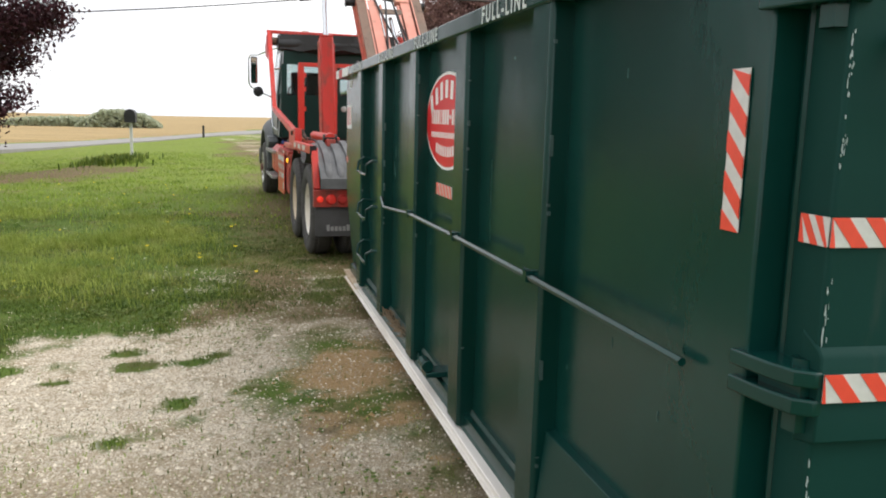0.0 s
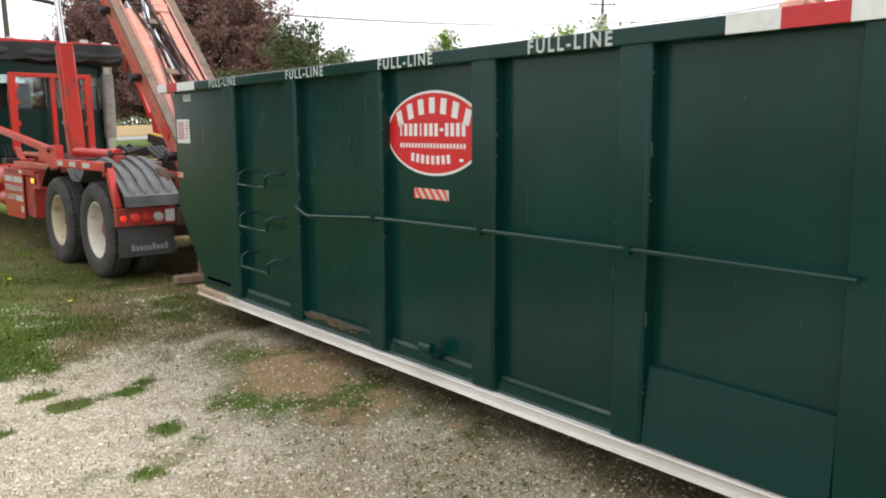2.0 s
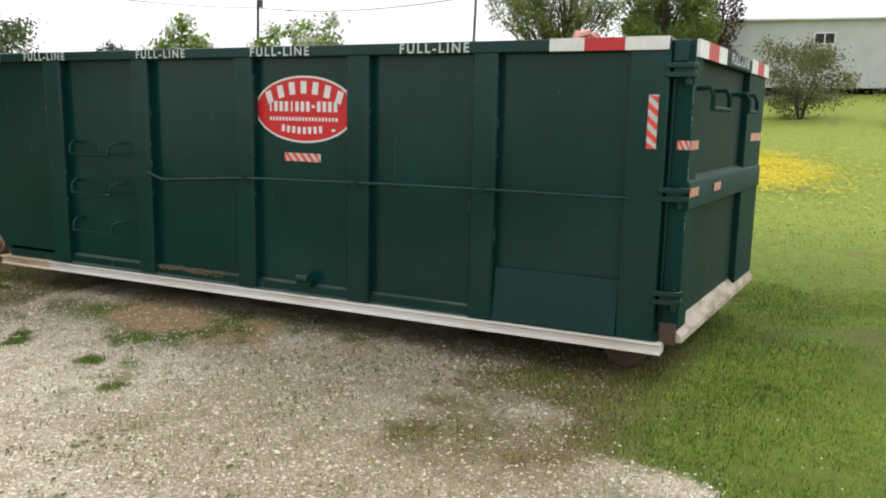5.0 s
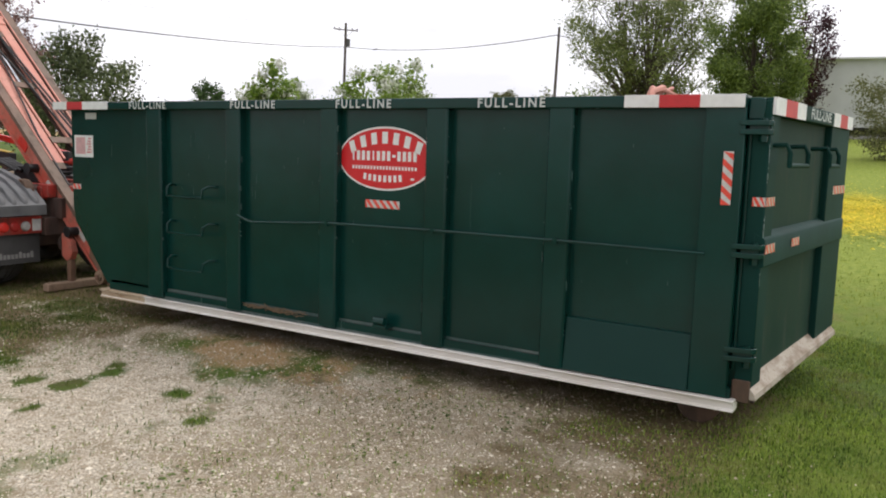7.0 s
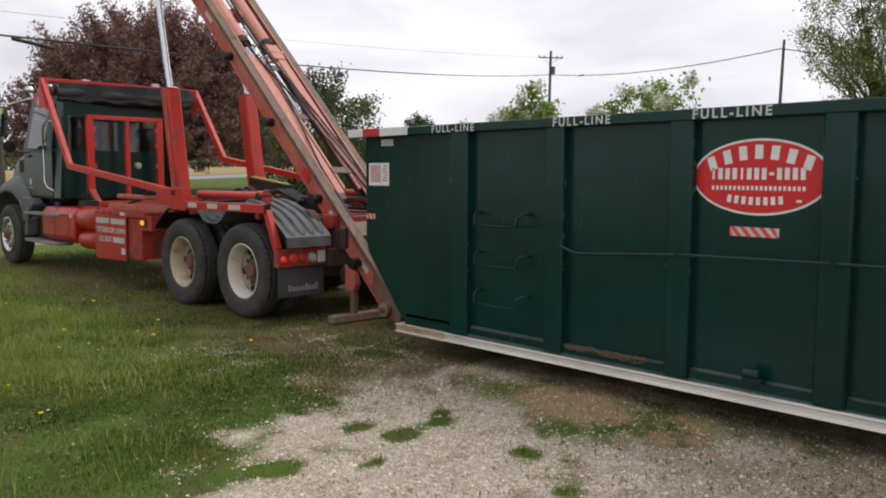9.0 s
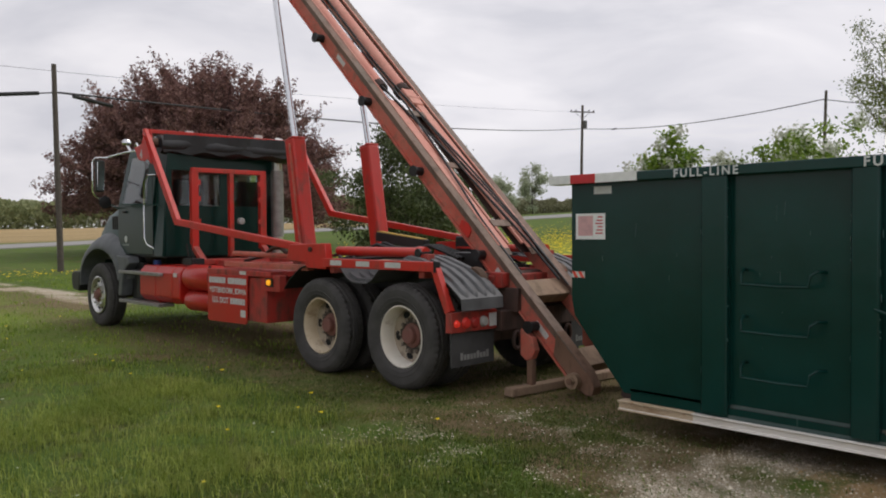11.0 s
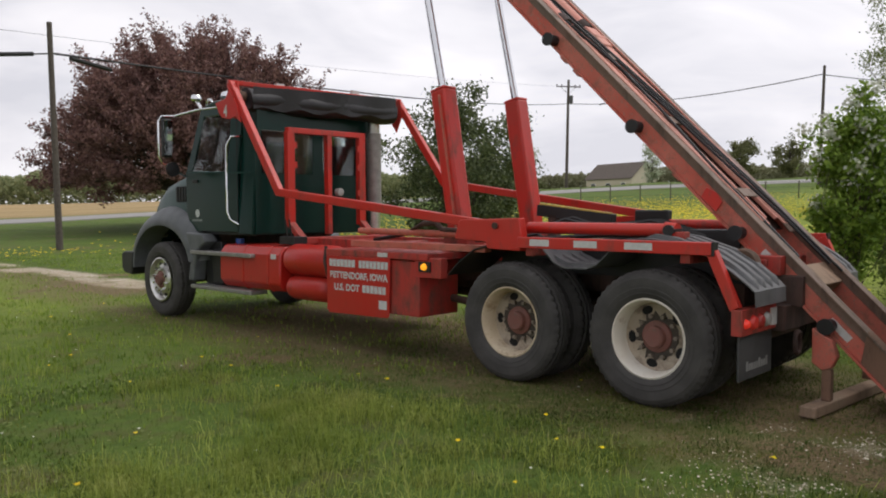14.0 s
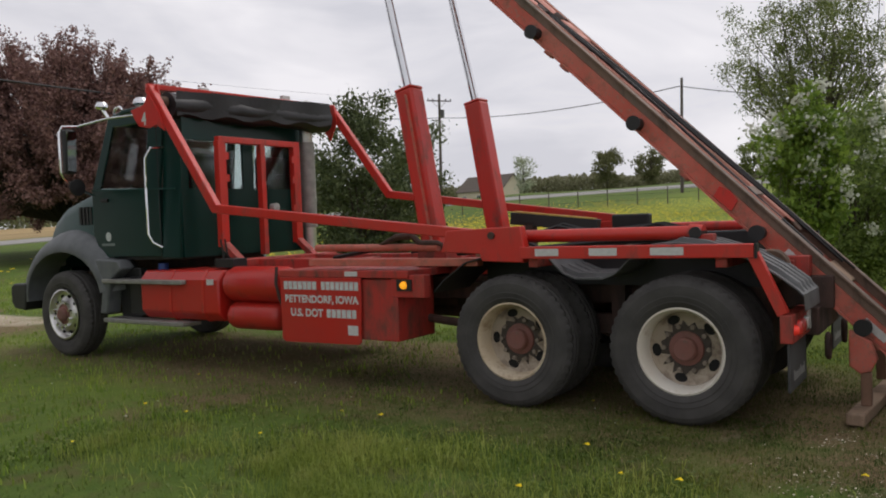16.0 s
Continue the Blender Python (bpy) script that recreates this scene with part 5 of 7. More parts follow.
# ---------------------------------------------------------------- the roll-off truck (its own axes: y ahead, x to its right)
TRUCK = thing("roll_off_truck", pose(1.99, 10.566, -0.03, 0, 0, 2.74), "red and green roll-off hoist truck parked on the lawn", "truck")


FLAP_PRINT = plain("faded_white_print", (0.25, 0.25, 0.24), 0.7)


def mirror(fn):
    for s in (-1, 1):
        fn(s)


def tyre(parent, x, s, r=0.545, wide=0.28):
    """A tyre with rounded shoulders and tread blocks; s says which side faces out, x is the outer face."""
    h = wide
    prof = [(0.30, 0.05), (0.325, 0.03), (0.345, 0.012), (0.36, 0.006), (0.364, 0.01), (0.38, 0.004), (0.4, 0.0), (0.404, 0.004), (0.44, 0.0), (0.475, 0.004), (0.479, 0.008), (0.50, 0.012), (r - 0.02, 0.03), (r - 0.005, 0.05), (r - 0.012, 0.09), (r, 0.095), (r, h / 2 - 0.008), (r - 0.012, h / 2 - 0.006), (r - 0.012, h / 2 + 0.006), (r, h / 2 + 0.008), (r, h - 0.095), (r - 0.012, h - 0.09), (r - 0.005, h - 0.05), (r - 0.02, h - 0.03), (0.5, h - 0.012), (0.44, h), (0.36, h - 0.006), (0.30, h - 0.03)]
    seg = 144
    b = Build().lathe([(q, -s * o) for q, o in prof], (x, 0, 0), seg)
    # shoulder blocks: every other pair of segments is cut back
    for i, (q, o) in enumerate(prof):
        if q > r - 0.03 and not 0.094 < o < h - 0.094:
            for k in range(seg):
                if k % 3 == 2:
                    vx, vy, vz = b.v[i * seg + k]
                    b.v[i * seg + k] = (vx, vy * (1 - 0.013 / q), vz * (1 - 0.013 / q))
    return part("tyre", b, RUBBER, parent)


def rear_wheel(y, s, rim_mat):
    w = new("rear_wheel")
    w.parent, w.location = TRUCK, (0, y, 0.53)
    xo = s * 1.22
    tyre(w, xo + s * 0.035, s, 0.54, 0.27)
    tyre(w, xo - s * 0.33, s)
    # deep dished outer rim
    prof = [(0.305, 0.02), (0.318, 0.0), (0.305, -0.006), (0.288, 0.02), (0.282, 0.1), (0.27, 0.16), (0.27, 0.22), (0.29, 0.22)]
    rim = part("rim", Build().lathe([(q, -s * o) for q, o in prof], (xo, 0, 0), 48), rim_mat, w)
    part("wheel_disc", Build().lathe([(q, -s * o) for q, o in ((0.272, 0.15), (0.25, 0.165), (0.19, 0.17), (0.1, 0.17), (0.1, 0.2), (0.272, 0.2))], (xo, 0, 0), 40), WHEEL_DISC, w)
    # hand holes are solid discs, their inner shade given by colour
    for k in range(5):
        a = 2 * math.pi * k / 5 + 0.5 + y
        c = Vector((xo - s * 0.166, 0.225 * math.cos(a), 0.222 * math.sin(a)))
        ring = [c + Vector((0, 0.048 * math.cos(t) * -math.sin(a) + 0.034 * math.sin(t) * math.cos(a), 0.048 * math.cos(t) * math.cos(a) + 0.034 * math.sin(t) * math.sin(a))) for t in (2 * math.pi * i / 14 for i in range(14))]
        part("hand_hole_disc", Build().loft([ring, [p + Vector((s * 0.006, 0, 0)) for p in ring]]), HOLE_SHADE, rim)
    ring_ = [(0.15 + 0.05 * abs(math.sin(1.7 * k + y)) + 0.03 * math.sin(3.1 * k)) for k in range(30)]
    outer = [Vector((xo - s * 0.1665, ring_[k] * math.cos(math.pi * k / 15), ring_[k] * math.sin(math.pi * k / 15))) for k in range(30)]
    part("grease_stain", Build().loft([outer, [p + Vector((s * 0.004, 0, 0)) for p in outer]]), GREASE, w, "dark grease flung from the hub")
    hub = part("hub", Build().lathe([(0.0, 0.075), (0.072, 0.078), (0.085, 0.09), (0.09, 0.135), (0.125, 0.145), (0.13, 0.17), (0.0, 0.17)], (xo, 0, 0), 24), HUB_RED, w)
    if s > 0:
        for v in hub.data.vertices:
            v.co.x = 2 * xo - v.co.x
    for v in hub.data.vertices:
        v.co.x = xo - s * abs(v.co.x - xo)
    for k in range(10):
        a = 2 * math.pi * k / 10
        part("lug_nut", Build().cyl((xo - s * 0.17, 0.165 * math.cos(a), 0.165 * math.sin(a)), (xo - s * 0.135, 0.165 * math.cos(a), 0.165 * math.sin(a)), 0.018, 6), HUB_DUST, rim)
    return w


rear_wheel(-0.60, -1, WHEEL_WHITE)
rear_wheel(0.77, -1, WHEEL_CREAM)
rear_wheel(-0.60, 1, WHEEL_WHITE)
rear_wheel(0.77, 1, WHEEL_CREAM)


def front_wheel(s):
    w = new("front_wheel")
    w.parent, w.location = TRUCK, (0, 7.17, 0.53)
    xo = s * 1.2
    tyre(w, xo, s, 0.54, 0.3)
    prof = [(0.305, 0.02), (0.318, 0.0), (0.3, -0.004), (0.285, 0.02), (0.272, 0.05), (0.24, 0.055), (0.19, 0.02), (0.14, 0.005), (0.13, 0.005), (0.13, 0.1), (0.3, 0.12)]
    rim = part("rim", Build().lathe([(q, -s * o) for q, o in prof], (xo, 0, 0), 48), ALU, w)
    # no openings cut: dark discs carry the shade of the holes
    for k in range(10):
        a = 2 * math.pi * k / 10
        c = Vector((xo - s * 0.034, 0.232 * math.cos(a), 0.232 * math.sin(a)))
        ring = [c + Vector((-s * 0.0, 0.022 * math.cos(t), 0.022 * math.sin(t))) for t in (2 * math.pi * i / 12 for i in range(12))]
        part("hand_hole_disc", Build().loft([ring, [p + Vector((-s * 0.02, 0, 0)) for p in ring]]), HOLE_SHADE, rim)
    for k in range(10):
        a = 2 * math.pi * k / 10 + 0.3
        part("lug_nut", Build().cyl((xo - s * 0.01, 0.165 * math.cos(a), 0.165 * math.sin(a)), (xo + s * 0.03, 0.165 * math.cos(a), 0.165 * math.sin(a)), 0.018, 6), CHROME, rim)
    part("hub", Build().lathe([(0.0, -0.075), (0.06, -0.075), (0.085, -0.05), (0.09, 0.0), (0.13, 0.01), (0.0, 0.05)], (xo, 0, 0), 24) if s > 0 else Build().lathe([(0.0, -0.05), (0.06, -0.05), (0.085, -0.03), (0.09, 0.0), (0.13, 0.01), (0.0, 0.05)], (xo, 0, 0), 24), HUB_RED, w)


mirror(front_wheel)


def axle(y):
    part("axle", Build().cyl((-0.95, y, 0.53), (0.95, y, 0.53), 0.08, 12).lathe([(0.05, -0.2), (0.2, -0.12), (0.24, 0), (0.2, 0.12), (0.05, 0.2)], (0, y, 0.53), 16, "x", False), FRAME_DARK, TRUCK)


for y in (-0.6, 0.77, 7.17):
    axle(y)


# ---- chassis and hoist bed
def rails(s):
    part("chassis_rail", Build().box(s * 0.42 - 0.05, s * 0.42 + 0.05, -1.5, 8.0, 0.78, 1.02), FRAME_DARK, TRUCK, bevel=0.01)
    part("bed_rail", Build().box(s * 0.47 - 0.06, s * 0.47 + 0.06, -1.35, 4.5, 1.02, 1.17), RED_DULL, TRUCK, bevel=0.008)


mirror(rails)
# plate and cross walls added here to block light under the truck
part("under_bed_light_block", Build().box(-0.58, 0.58, -1.1, 4.6, 0.96, 1.0), FRAME_DARK, TRUCK)
for y in (-1.05, 0.085, 1.45):
    part("under_bed_light_wall", Build().box(-0.62, 0.62, y - 0.06, y + 0.06, 0.45, 0.95), FRAME_DARK, TRUCK)
for x in (-0.55, 0.55):
    part("suspension_beam", Build().beam((x, -0.7, 0.62), (x, 0.9, 0.62), 0.1, 0.16), FRAME_DARK, TRUCK)
for y in (-1.2, -0.2, 1.0, 2.2, 3.4, 4.4):
    part("cross_beam", Build().box(-0.55, 0.55, y - 0.05, y + 0.05, 1.0, 1.14), RED_DULL, TRUCK, bevel=0.008)


def side_gear(s):
    # outrigger rail with reflectors over the rear wheels
    rail = part("fender_rail", Build().box(min(s * 1.2, s * 1.27), max(s * 1.2, s * 1.27), -1.13, 0.64, 1.2, 1.295), RED, TRUCK, bevel=0.006)
    for a, b in ((0.30, 0.50), (-0.17, 0.05), (-0.66, -0.42)):
        part("reflector", Build().box(min(s * 1.27, s * 1.274), max(s * 1.27, s * 1.274), a, b, 1.222, 1.278), SILVER_TAPE, rail)
    part("rail_cap", Build().box(min(s * 1.197, s * 1.273), max(s * 1.197, s * 1.273), -1.15, -1.132, 1.197, 1.298), BLACK, rail)
    part("rail_bracket", Build().beam((s * 1.22, -1.1, 1.26), (s * 1.22, -1.3, 0.82), 0.07, 0.075, (0, 1, 0)), RED, TRUCK, bevel=0.005)
    for y in (0.55, -0.9):
        part("rail_arm", Build().box(min(s * 0.5, s * 1.21), max(s * 0.5, s * 1.21), y - 0.04, y + 0.04, 1.13, 1.2), RED_DULL, TRUCK, bevel=0.006)
    # ribbed quarter fenders: rear, middle, front
    def fender(prof, x0, x1, ribs, mat=FENDER_GREY):
        n = 5
        rows = []
        for i in range(n):
            t = i / (n - 1)
            x = x0 + (x1 - x0) * t
            lift = 0.0
            fade = [0.0 if j in (0, len(prof) - 1) else 1.0 for j in range(len(prof))]
            up = [(s * x, y, z + lift * q) for (y, z), q in zip(prof, fade)]
            dn = [(s * x, y, z - 0.012 + lift * q) for (y, z), q in zip(prof[::-1], fade)]
            rows.append(up + dn)
        sheet = part("fender", Build().loft(rows), mat, TRUCK, smooth=30)
        if not ribs:
            return
        line = [Vector((0, y, z)) for y, z in prof]
        for q in (0.17, 0.39, 0.61, 0.83):
            x = x0 + (x1 - x0) * q
            pts = [line[0].lerp(line[1], 0.5)] + line[1:-1]
            pts[-1] = line[-3].lerp(line[-2], 0.7)
            rings = []
            for i, c in enumerate(pts):
                w, h = (0.02, 0.002) if i in (0, len(pts) - 1) else (0.042, 0.034)
                rings.append([(s * (x + w), c.y, c.z - 0.004), (s * (x + w * 0.75), c.y, c.z + h), (s * (x - w * 0.75), c.y, c.z + h), (s * (x - w), c.y, c.z - 0.004)])
            part("fender_rib", Build().loft(rings), mat, sheet, smooth=50)

    fender([(-0.4, 1.3), (-0.6, 1.31), (-0.78, 1.285), (-1.08, 1.19), (-1.25, 1.09), (-1.38, 0.99), (-1.42, 0.95), (-1.425, 0.85)], 1.19, 0.6, True)
    fender([(0.42, 1.2), (0.3, 1.09), (0.2, 1.05), (-0.02, 1.05), (-0.12, 1.09), (-0.24, 1.2)], 1.2, 0.6, True)
    fender([(1.52, 0.92), (1.42, 1.02), (1.2, 1.17), (1.0, 1.22), (0.5, 1.235)], 1.2, 0.6, False, BLACK)
    part("fender_liner", Build().box(min(s * 0.6, s * 0.66), max(s * 0.6, s * 0.66), -1.1, 1.3, 0.95, 1.2), BLACK, TRUCK)
    # tail lamp bar and flap
    bar = part("tail_bar", Build().box(min(s * 0.62, s * 1.26), max(s * 0.62, s * 1.26), -1.36, -1.28, 0.63, 0.82), RED_DULL, TRUCK, bevel=0.006)
    for k, mat in enumerate((LAMP_RED_LIT, LAMP_RED, LAMP_DIM, LAMP_CLEAR)):
        x = s * (1.19 - 0.125 * k)
        r = 0.03 if k == 0 else 0.05
        part("tail_lamp", Build().lathe([(0.0, -1.392), (r * 0.8, -1.388), (r, -1.375), (r + 0.008, -1.36), (r + 0.008, -1.35), (0.0, -1.35)], (x, 0, 0.715), 20, "y"), mat if k < 2 or s < 0 else LAMP_RED, bar)
    part("plate_holder", Build().box(min(s * 0.64, s * 0.74), max(s * 0.64, s * 0.74), -1.372, -1.36, 0.66, 0.79), SILVER_TAPE, bar)
    flap = part("mudflap", Build().box(min(s * 0.64, s * 1.24), max(s * 0.64, s * 1.24), -1.335, -1.32, 0.3, 0.64), FLAP, TRUCK, "worn black rubber mudflap with pale blocks")
    for k in range(9):
        part("word_block", Build().box(min(s * (0.72 + 0.045 * k), s * (0.755 + 0.045 * k)), max(s * (0.72 + 0.045 * k), s * (0.755 + 0.045 * k)), -1.337, -1.334, 0.36, 0.43 if k in (0, 3, 8) else 0.41), FLAP_PRINT, flap)
    part("tow_hook", Build().tube([(s * 0.42 + 0.05 * math.cos(t), -1.45, 0.5 + 0.085 * math.sin(t)) for t in (2 * math.pi * i / 16 for i in range(17))], 0.02, 8), FRAME_DARK, TRUCK)


mirror(side_gear)
part("rear_bumper_beam", Build().box(-0.62, 0.62, -1.42, -1.3, 0.6, 0.8), FRAME_DARK, TRUCK, bevel=0.01)
part("rear_hinge_shaft", Build().cyl((-0.62, -1.12, 1.1), (0.62, -1.12, 1.1), 0.07, 16), FRAME_DARK, TRUCK)
for x in (-0.72, 0.62):
    part("hinge_lug", Build().lathe([(0.0, 0), (0.12, 0), (0.13, 0.02), (0.13, 0.08), (0.12, 0.1), (0.0, 0.1)], (x, -1.12, 1.1), 20), RUST, TRUCK)


# ---- lift cylinders
def lift(s):
    x = s * 0.615
    body = part("lift_cylinder", Build().beam((x, 1.86, 1.18), (x, 2.125, 2.78), 0.2, 0.2, (1, 0, 0)), RED, TRUCK, bevel=0.025)
    part("cylinder_rod", Build().cyl((x, 2.12, 2.76), (x, 2.62, 5.0), 0.042, 20), CHROME, body)
    part("cylinder_cap", Build().beam((x, 2.122, 2.765), (x, 2.13, 2.80), 0.205, 0.205, (1, 0, 0)), RED, body, bevel=0.02)
    part("feed_pipe", Build().tube([(x + 0.115, 1.9, 1.4), (x + 0.115, 2.1, 2.7)], 0.012, 6), RED, body)
    part("cylinder_mount", Build().box(x - 0.14, x + 0.14, 1.68, 2.0, 1.1, 1.32), RED_DULL, TRUCK, bevel=0.01)


mirror(lift)

# ---- the tilted hoist frame
HD = Vector((0, 0.7145, 0.6996))  # along the frame, upwards
HN = Vector((0, -0.6996, 0.7145))  # square to it, away from the truck
H0 = Vector((0, -2.333, -0.044))


def hoist(x, along, up=0.0):
    return Vector((x, 0, 0)) + H0 + HD * along + HN * up


HOIST = new("hoist_frame")
HOIST.parent = TRUCK


def hoist_side(s):
    x = s * 0.37
    beam = part("hoist_beam", Build().beam(hoist(x, 0.25, 0.075), hoist(x, 6.9, 0.075), 0.09, 0.125, HN), HOIST_RED, HOIST, "faded red hoist beam", 0.006)
    # brown band along the top of the web
    part("brown_band", Build().beam(hoist(x, 0.25, 0.165), hoist(x, 6.9, 0.165), 0.094, 0.055, HN), HOIST_WORN, beam, "brown upper edge of the beam", 0.004)
    part("top_flange", Build().beam(hoist(s * 0.375, 0.25, 0.203), hoist(s * 0.375, 6.9, 0.203), 0.13, 0.018, HN), HOIST_WORN, beam, "scraped brown steel flange", 0.003)
    part("flange_lip", Build().beam(hoist(s * 0.315, 1.9, 0.214), hoist(s * 0.315, 6.9, 0.214), 0.016, 0.012, HN), HOIST_PINK, beam)
    part("lower_flange", Build().beam(hoist(x + s * 0.02, 0.3, 0.008), hoist(x + s * 0.02, 6.9, 0.008), 0.12, 0.018, HN), HOIST_RED, beam)
    for a in (0.95, 1.93, 3.24, 4.5, 5.8):
        part("side_roller", Build().cyl(hoist(x + s * 0.045, a, 0.05), hoist(x + s * 0.16, a, 0.05), 0.05, 16).cyl(hoist(x + s * 0.16, a, 0.05), hoist(x + s * 0.175, a, 0.05), 0.062, 16), BLACK, HOIST, "greasy black guide roller")
    for a in (0.78, 1.5, 5.2):
        part("reflector", Build().beam(hoist(x + s * 0.047, a, 0.075), hoist(x + s * 0.047, a + 0.2, 0.075), 0.004, 0.055, HN), SILVER_TAPE, beam)
    for a in (2.62, 4.05, 4.25):
        part("weld_lug", Build().beam(hoist(x + s * 0.02, a, -0.012), hoist(x + s * 0.02, a + 0.09, -0.012), 0.07, 0.03, HN), HOIST_RED, beam, bevel=0.004)
    part("lug_plate", Build().prism([(hoist(0, a, u).y, hoist(0, a, u).z) for a, u in ((2.2, 0.03), (2.38, 0.025), (2.4, 0.11), (2.31, 0.14), (2.22, 0.12))], "x", x + s * 0.046, x + s * 0.058), RED, beam)
    # tail roller
    part("tail_roller", Build().cyl(hoist(x + s * 0.05, 0.28, 0.05), hoist(x + s * 0.13, 0.28, 0.05), 0.075, 20).cyl(hoist(x + s * 0.13, 0.28, 0.05), hoist(x + s * 0.15, 0.28, 0.05), 0.045, 12), WORN_TAN, HOIST, "mud-caked tail roller")
    part("roller_boss", Build().cyl(hoist(x + s * 0.14, 0.28, 0.05), hoist(x + s * 0.165, 0.28, 0.05), 0.03, 12), TOE_BROWN, HOIST)
    # the reeving ram high in the frame, its rod, and the long pink runner plates below it
    rx = s * 0.19
    ram = part("reeving_ram", Build().cyl(hoist(rx, 4.75, 0.13), hoist(rx, 6.85, 0.13), 0.09, 24), HOIST_PINK, HOIST, "sun-bleached pink hydraulic ram")
    part("ram_collar", Build().cyl(hoist(rx, 4.66, 0.13), hoist(rx, 4.77, 0.13), 0.1, 24), FRAME_DARK, ram, "greasy dark gland of the ram")
    part("ram_rod", Build().cyl(hoist(rx, 4.3, 0.13), hoist(rx, 4.7, 0.13), 0.036, 14), CHROME if s < 0 else HOIST_PINK, ram)
    part("runner_plate", Build().beam(hoist(s * 0.222, 1.88, 0.19), hoist(s * 0.222, 4.38 if s < 0 else 4.5, 0.19), 0.125, 0.014, HN), HOIST_PINK, HOIST, "sun-bleached pink runner plate", 0.003)
    part("plate_toe", Build().beam(hoist(s * 0.222, 1.8, 0.172), hoist(s * 0.222, 1.9, 0.19), 0.125, 0.014, HN), HOIST_WORN, HOIST, bevel=0.003)
    part("runner_strip", Build().beam(hoist(s * 0.118, 1.95, 0.185), hoist(s * 0.118, 4.3, 0.185), 0.03, 0.03, HN), HOIST_PINK, HOIST, bevel=0.003)
    part("slot_floor", Build().beam(hoist(s * 0.22, 1.9, 0.1), hoist(s * 0.22, 4.3, 0.1), 0.2, 0.01, HN), FRAME_DARK, HOIST)
    part("hose", Build().tube([hoist(s * 0.3, 1.5, 0.21), hoist(s * 0.29, 2.3, 0.22), hoist(s * 0.16, 3.3, 0.225), hoist(s * 0.05, 4.3, 0.21), hoist(s * 0.03, 5.2, 0.17), hoist(s * 0.05, 6.8, 0.17)], 0.013, 6), HOSE, HOIST)


mirror(hoist_side)
for a, mat in ((0.45, WORN_TAN), (1.35, WORN_TAN), (5.4, HOIST_RED), (6.75, HOIST_RED)):
    part("hoist_crossmember", Build().beam(hoist(-0.34, a, 0.09), hoist(0.34, a, 0.09), 0.22 if a < 2 else 0.12, 0.13, HN), mat, HOIST, bevel=0.01)
for a in (2.25, 3.2, 4.15):
    part("runner_strap", Build().beam(hoist(-0.15, a, 0.2), hoist(0.15, a, 0.2), 0.1, 0.016, HN), HOIST_WORN, HOIST, "scraped brown cross strap", 0.004)
part("clevis_block", Build().beam(hoist(0.19, 4.36, 0.17), hoist(0.19, 4.66, 0.17), 0.19, 0.09, HN).cyl(hoist(0.08, 4.5, 0.19), hoist(0.3, 4.5, 0.19), 0.035, 14), HOIST_PINK, HOIST, "tan clevis block on the ram's end", 0.012)
part("centre_rod", Build().cyl(hoist(0.0, 3.25, 0.13), hoist(0.0, 4.1, 0.13), 0.028, 14), CHROME, HOIST, "bright sliding rod")
part("cable", Build().tube([hoist(-0.24, 4.75, 0.2), hoist(-0.16, 4.2, 0.215), hoist(0.0, 3.4, 0.225), hoist(0.06, 2.9, 0.22), hoist(0.2, 1.95, 0.215), hoist(0.24, 1.4, 0.2)], 0.014, 6), HOSE, HOIST, "dark greasy wire cable")
part("cable", Build().tube([hoist(0.02, 6.8, 0.2), hoist(0.0, 5.2, 0.2), hoist(0.05, 4.4, 0.2), hoist(0.1, 3.3, 0.22), hoist(0.27, 2.1, 0.22), hoist(0.3, 1.3, 0.21)], 0.011, 6), HOSE, HOIST, "dark greasy wire cable")
# pointed toe of the frame on the ground
for s in (-1, 1):
    part("hoist_toe", Build().prism([(hoist(0, a, u).y, hoist(0, a, u).z) for a, u in ((0.75, 0.216), (0.6, 0.0), (0.24, 0.0), (0.1, 0.04), (0.06, 0.1), (0.1, 0.17), (0.25, 0.216))], "x", s * 0.37 - 0.062, s * 0.37 + 0.062), TOE_BROWN, HOIST, bevel=0.01)
# rear stabiliser: hanging leg with a foot bar across
part("stabiliser_leg", Build().prism([(-1.6, 0.64), (-1.74, 0.56), (-1.78, 0.44), (-1.74, 0.35), (-1.67, 0.33), (-1.6, 0.38)], "x", -0.55, -0.47), HOIST_RED, HOIST, bevel=0.008)
part("stabiliser_leg", Build().prism([(-1.6, 0.64), (-1.74, 0.56), (-1.78, 0.44), (-1.74, 0.35), (-1.67, 0.33), (-1.6, 0.38)], "x", 0.47, 0.55), HOIST_RED, HOIST, bevel=0.008)
for x in (-0.51, 0.51):
    part("stabiliser_strut", Build().box(x - 0.03, x + 0.03, -1.74, -1.67, 0.1, 0.34), TOE_BROWN, HOIST, bevel=0.006)
part("stabiliser_foot", Build().beam((-0.80, -1.66, 0.055), (0.75, -1.80, 0.06), 0.12, 0.085), WORN_TAN, HOIST, "mud-caked steel foot bar", 0.012)


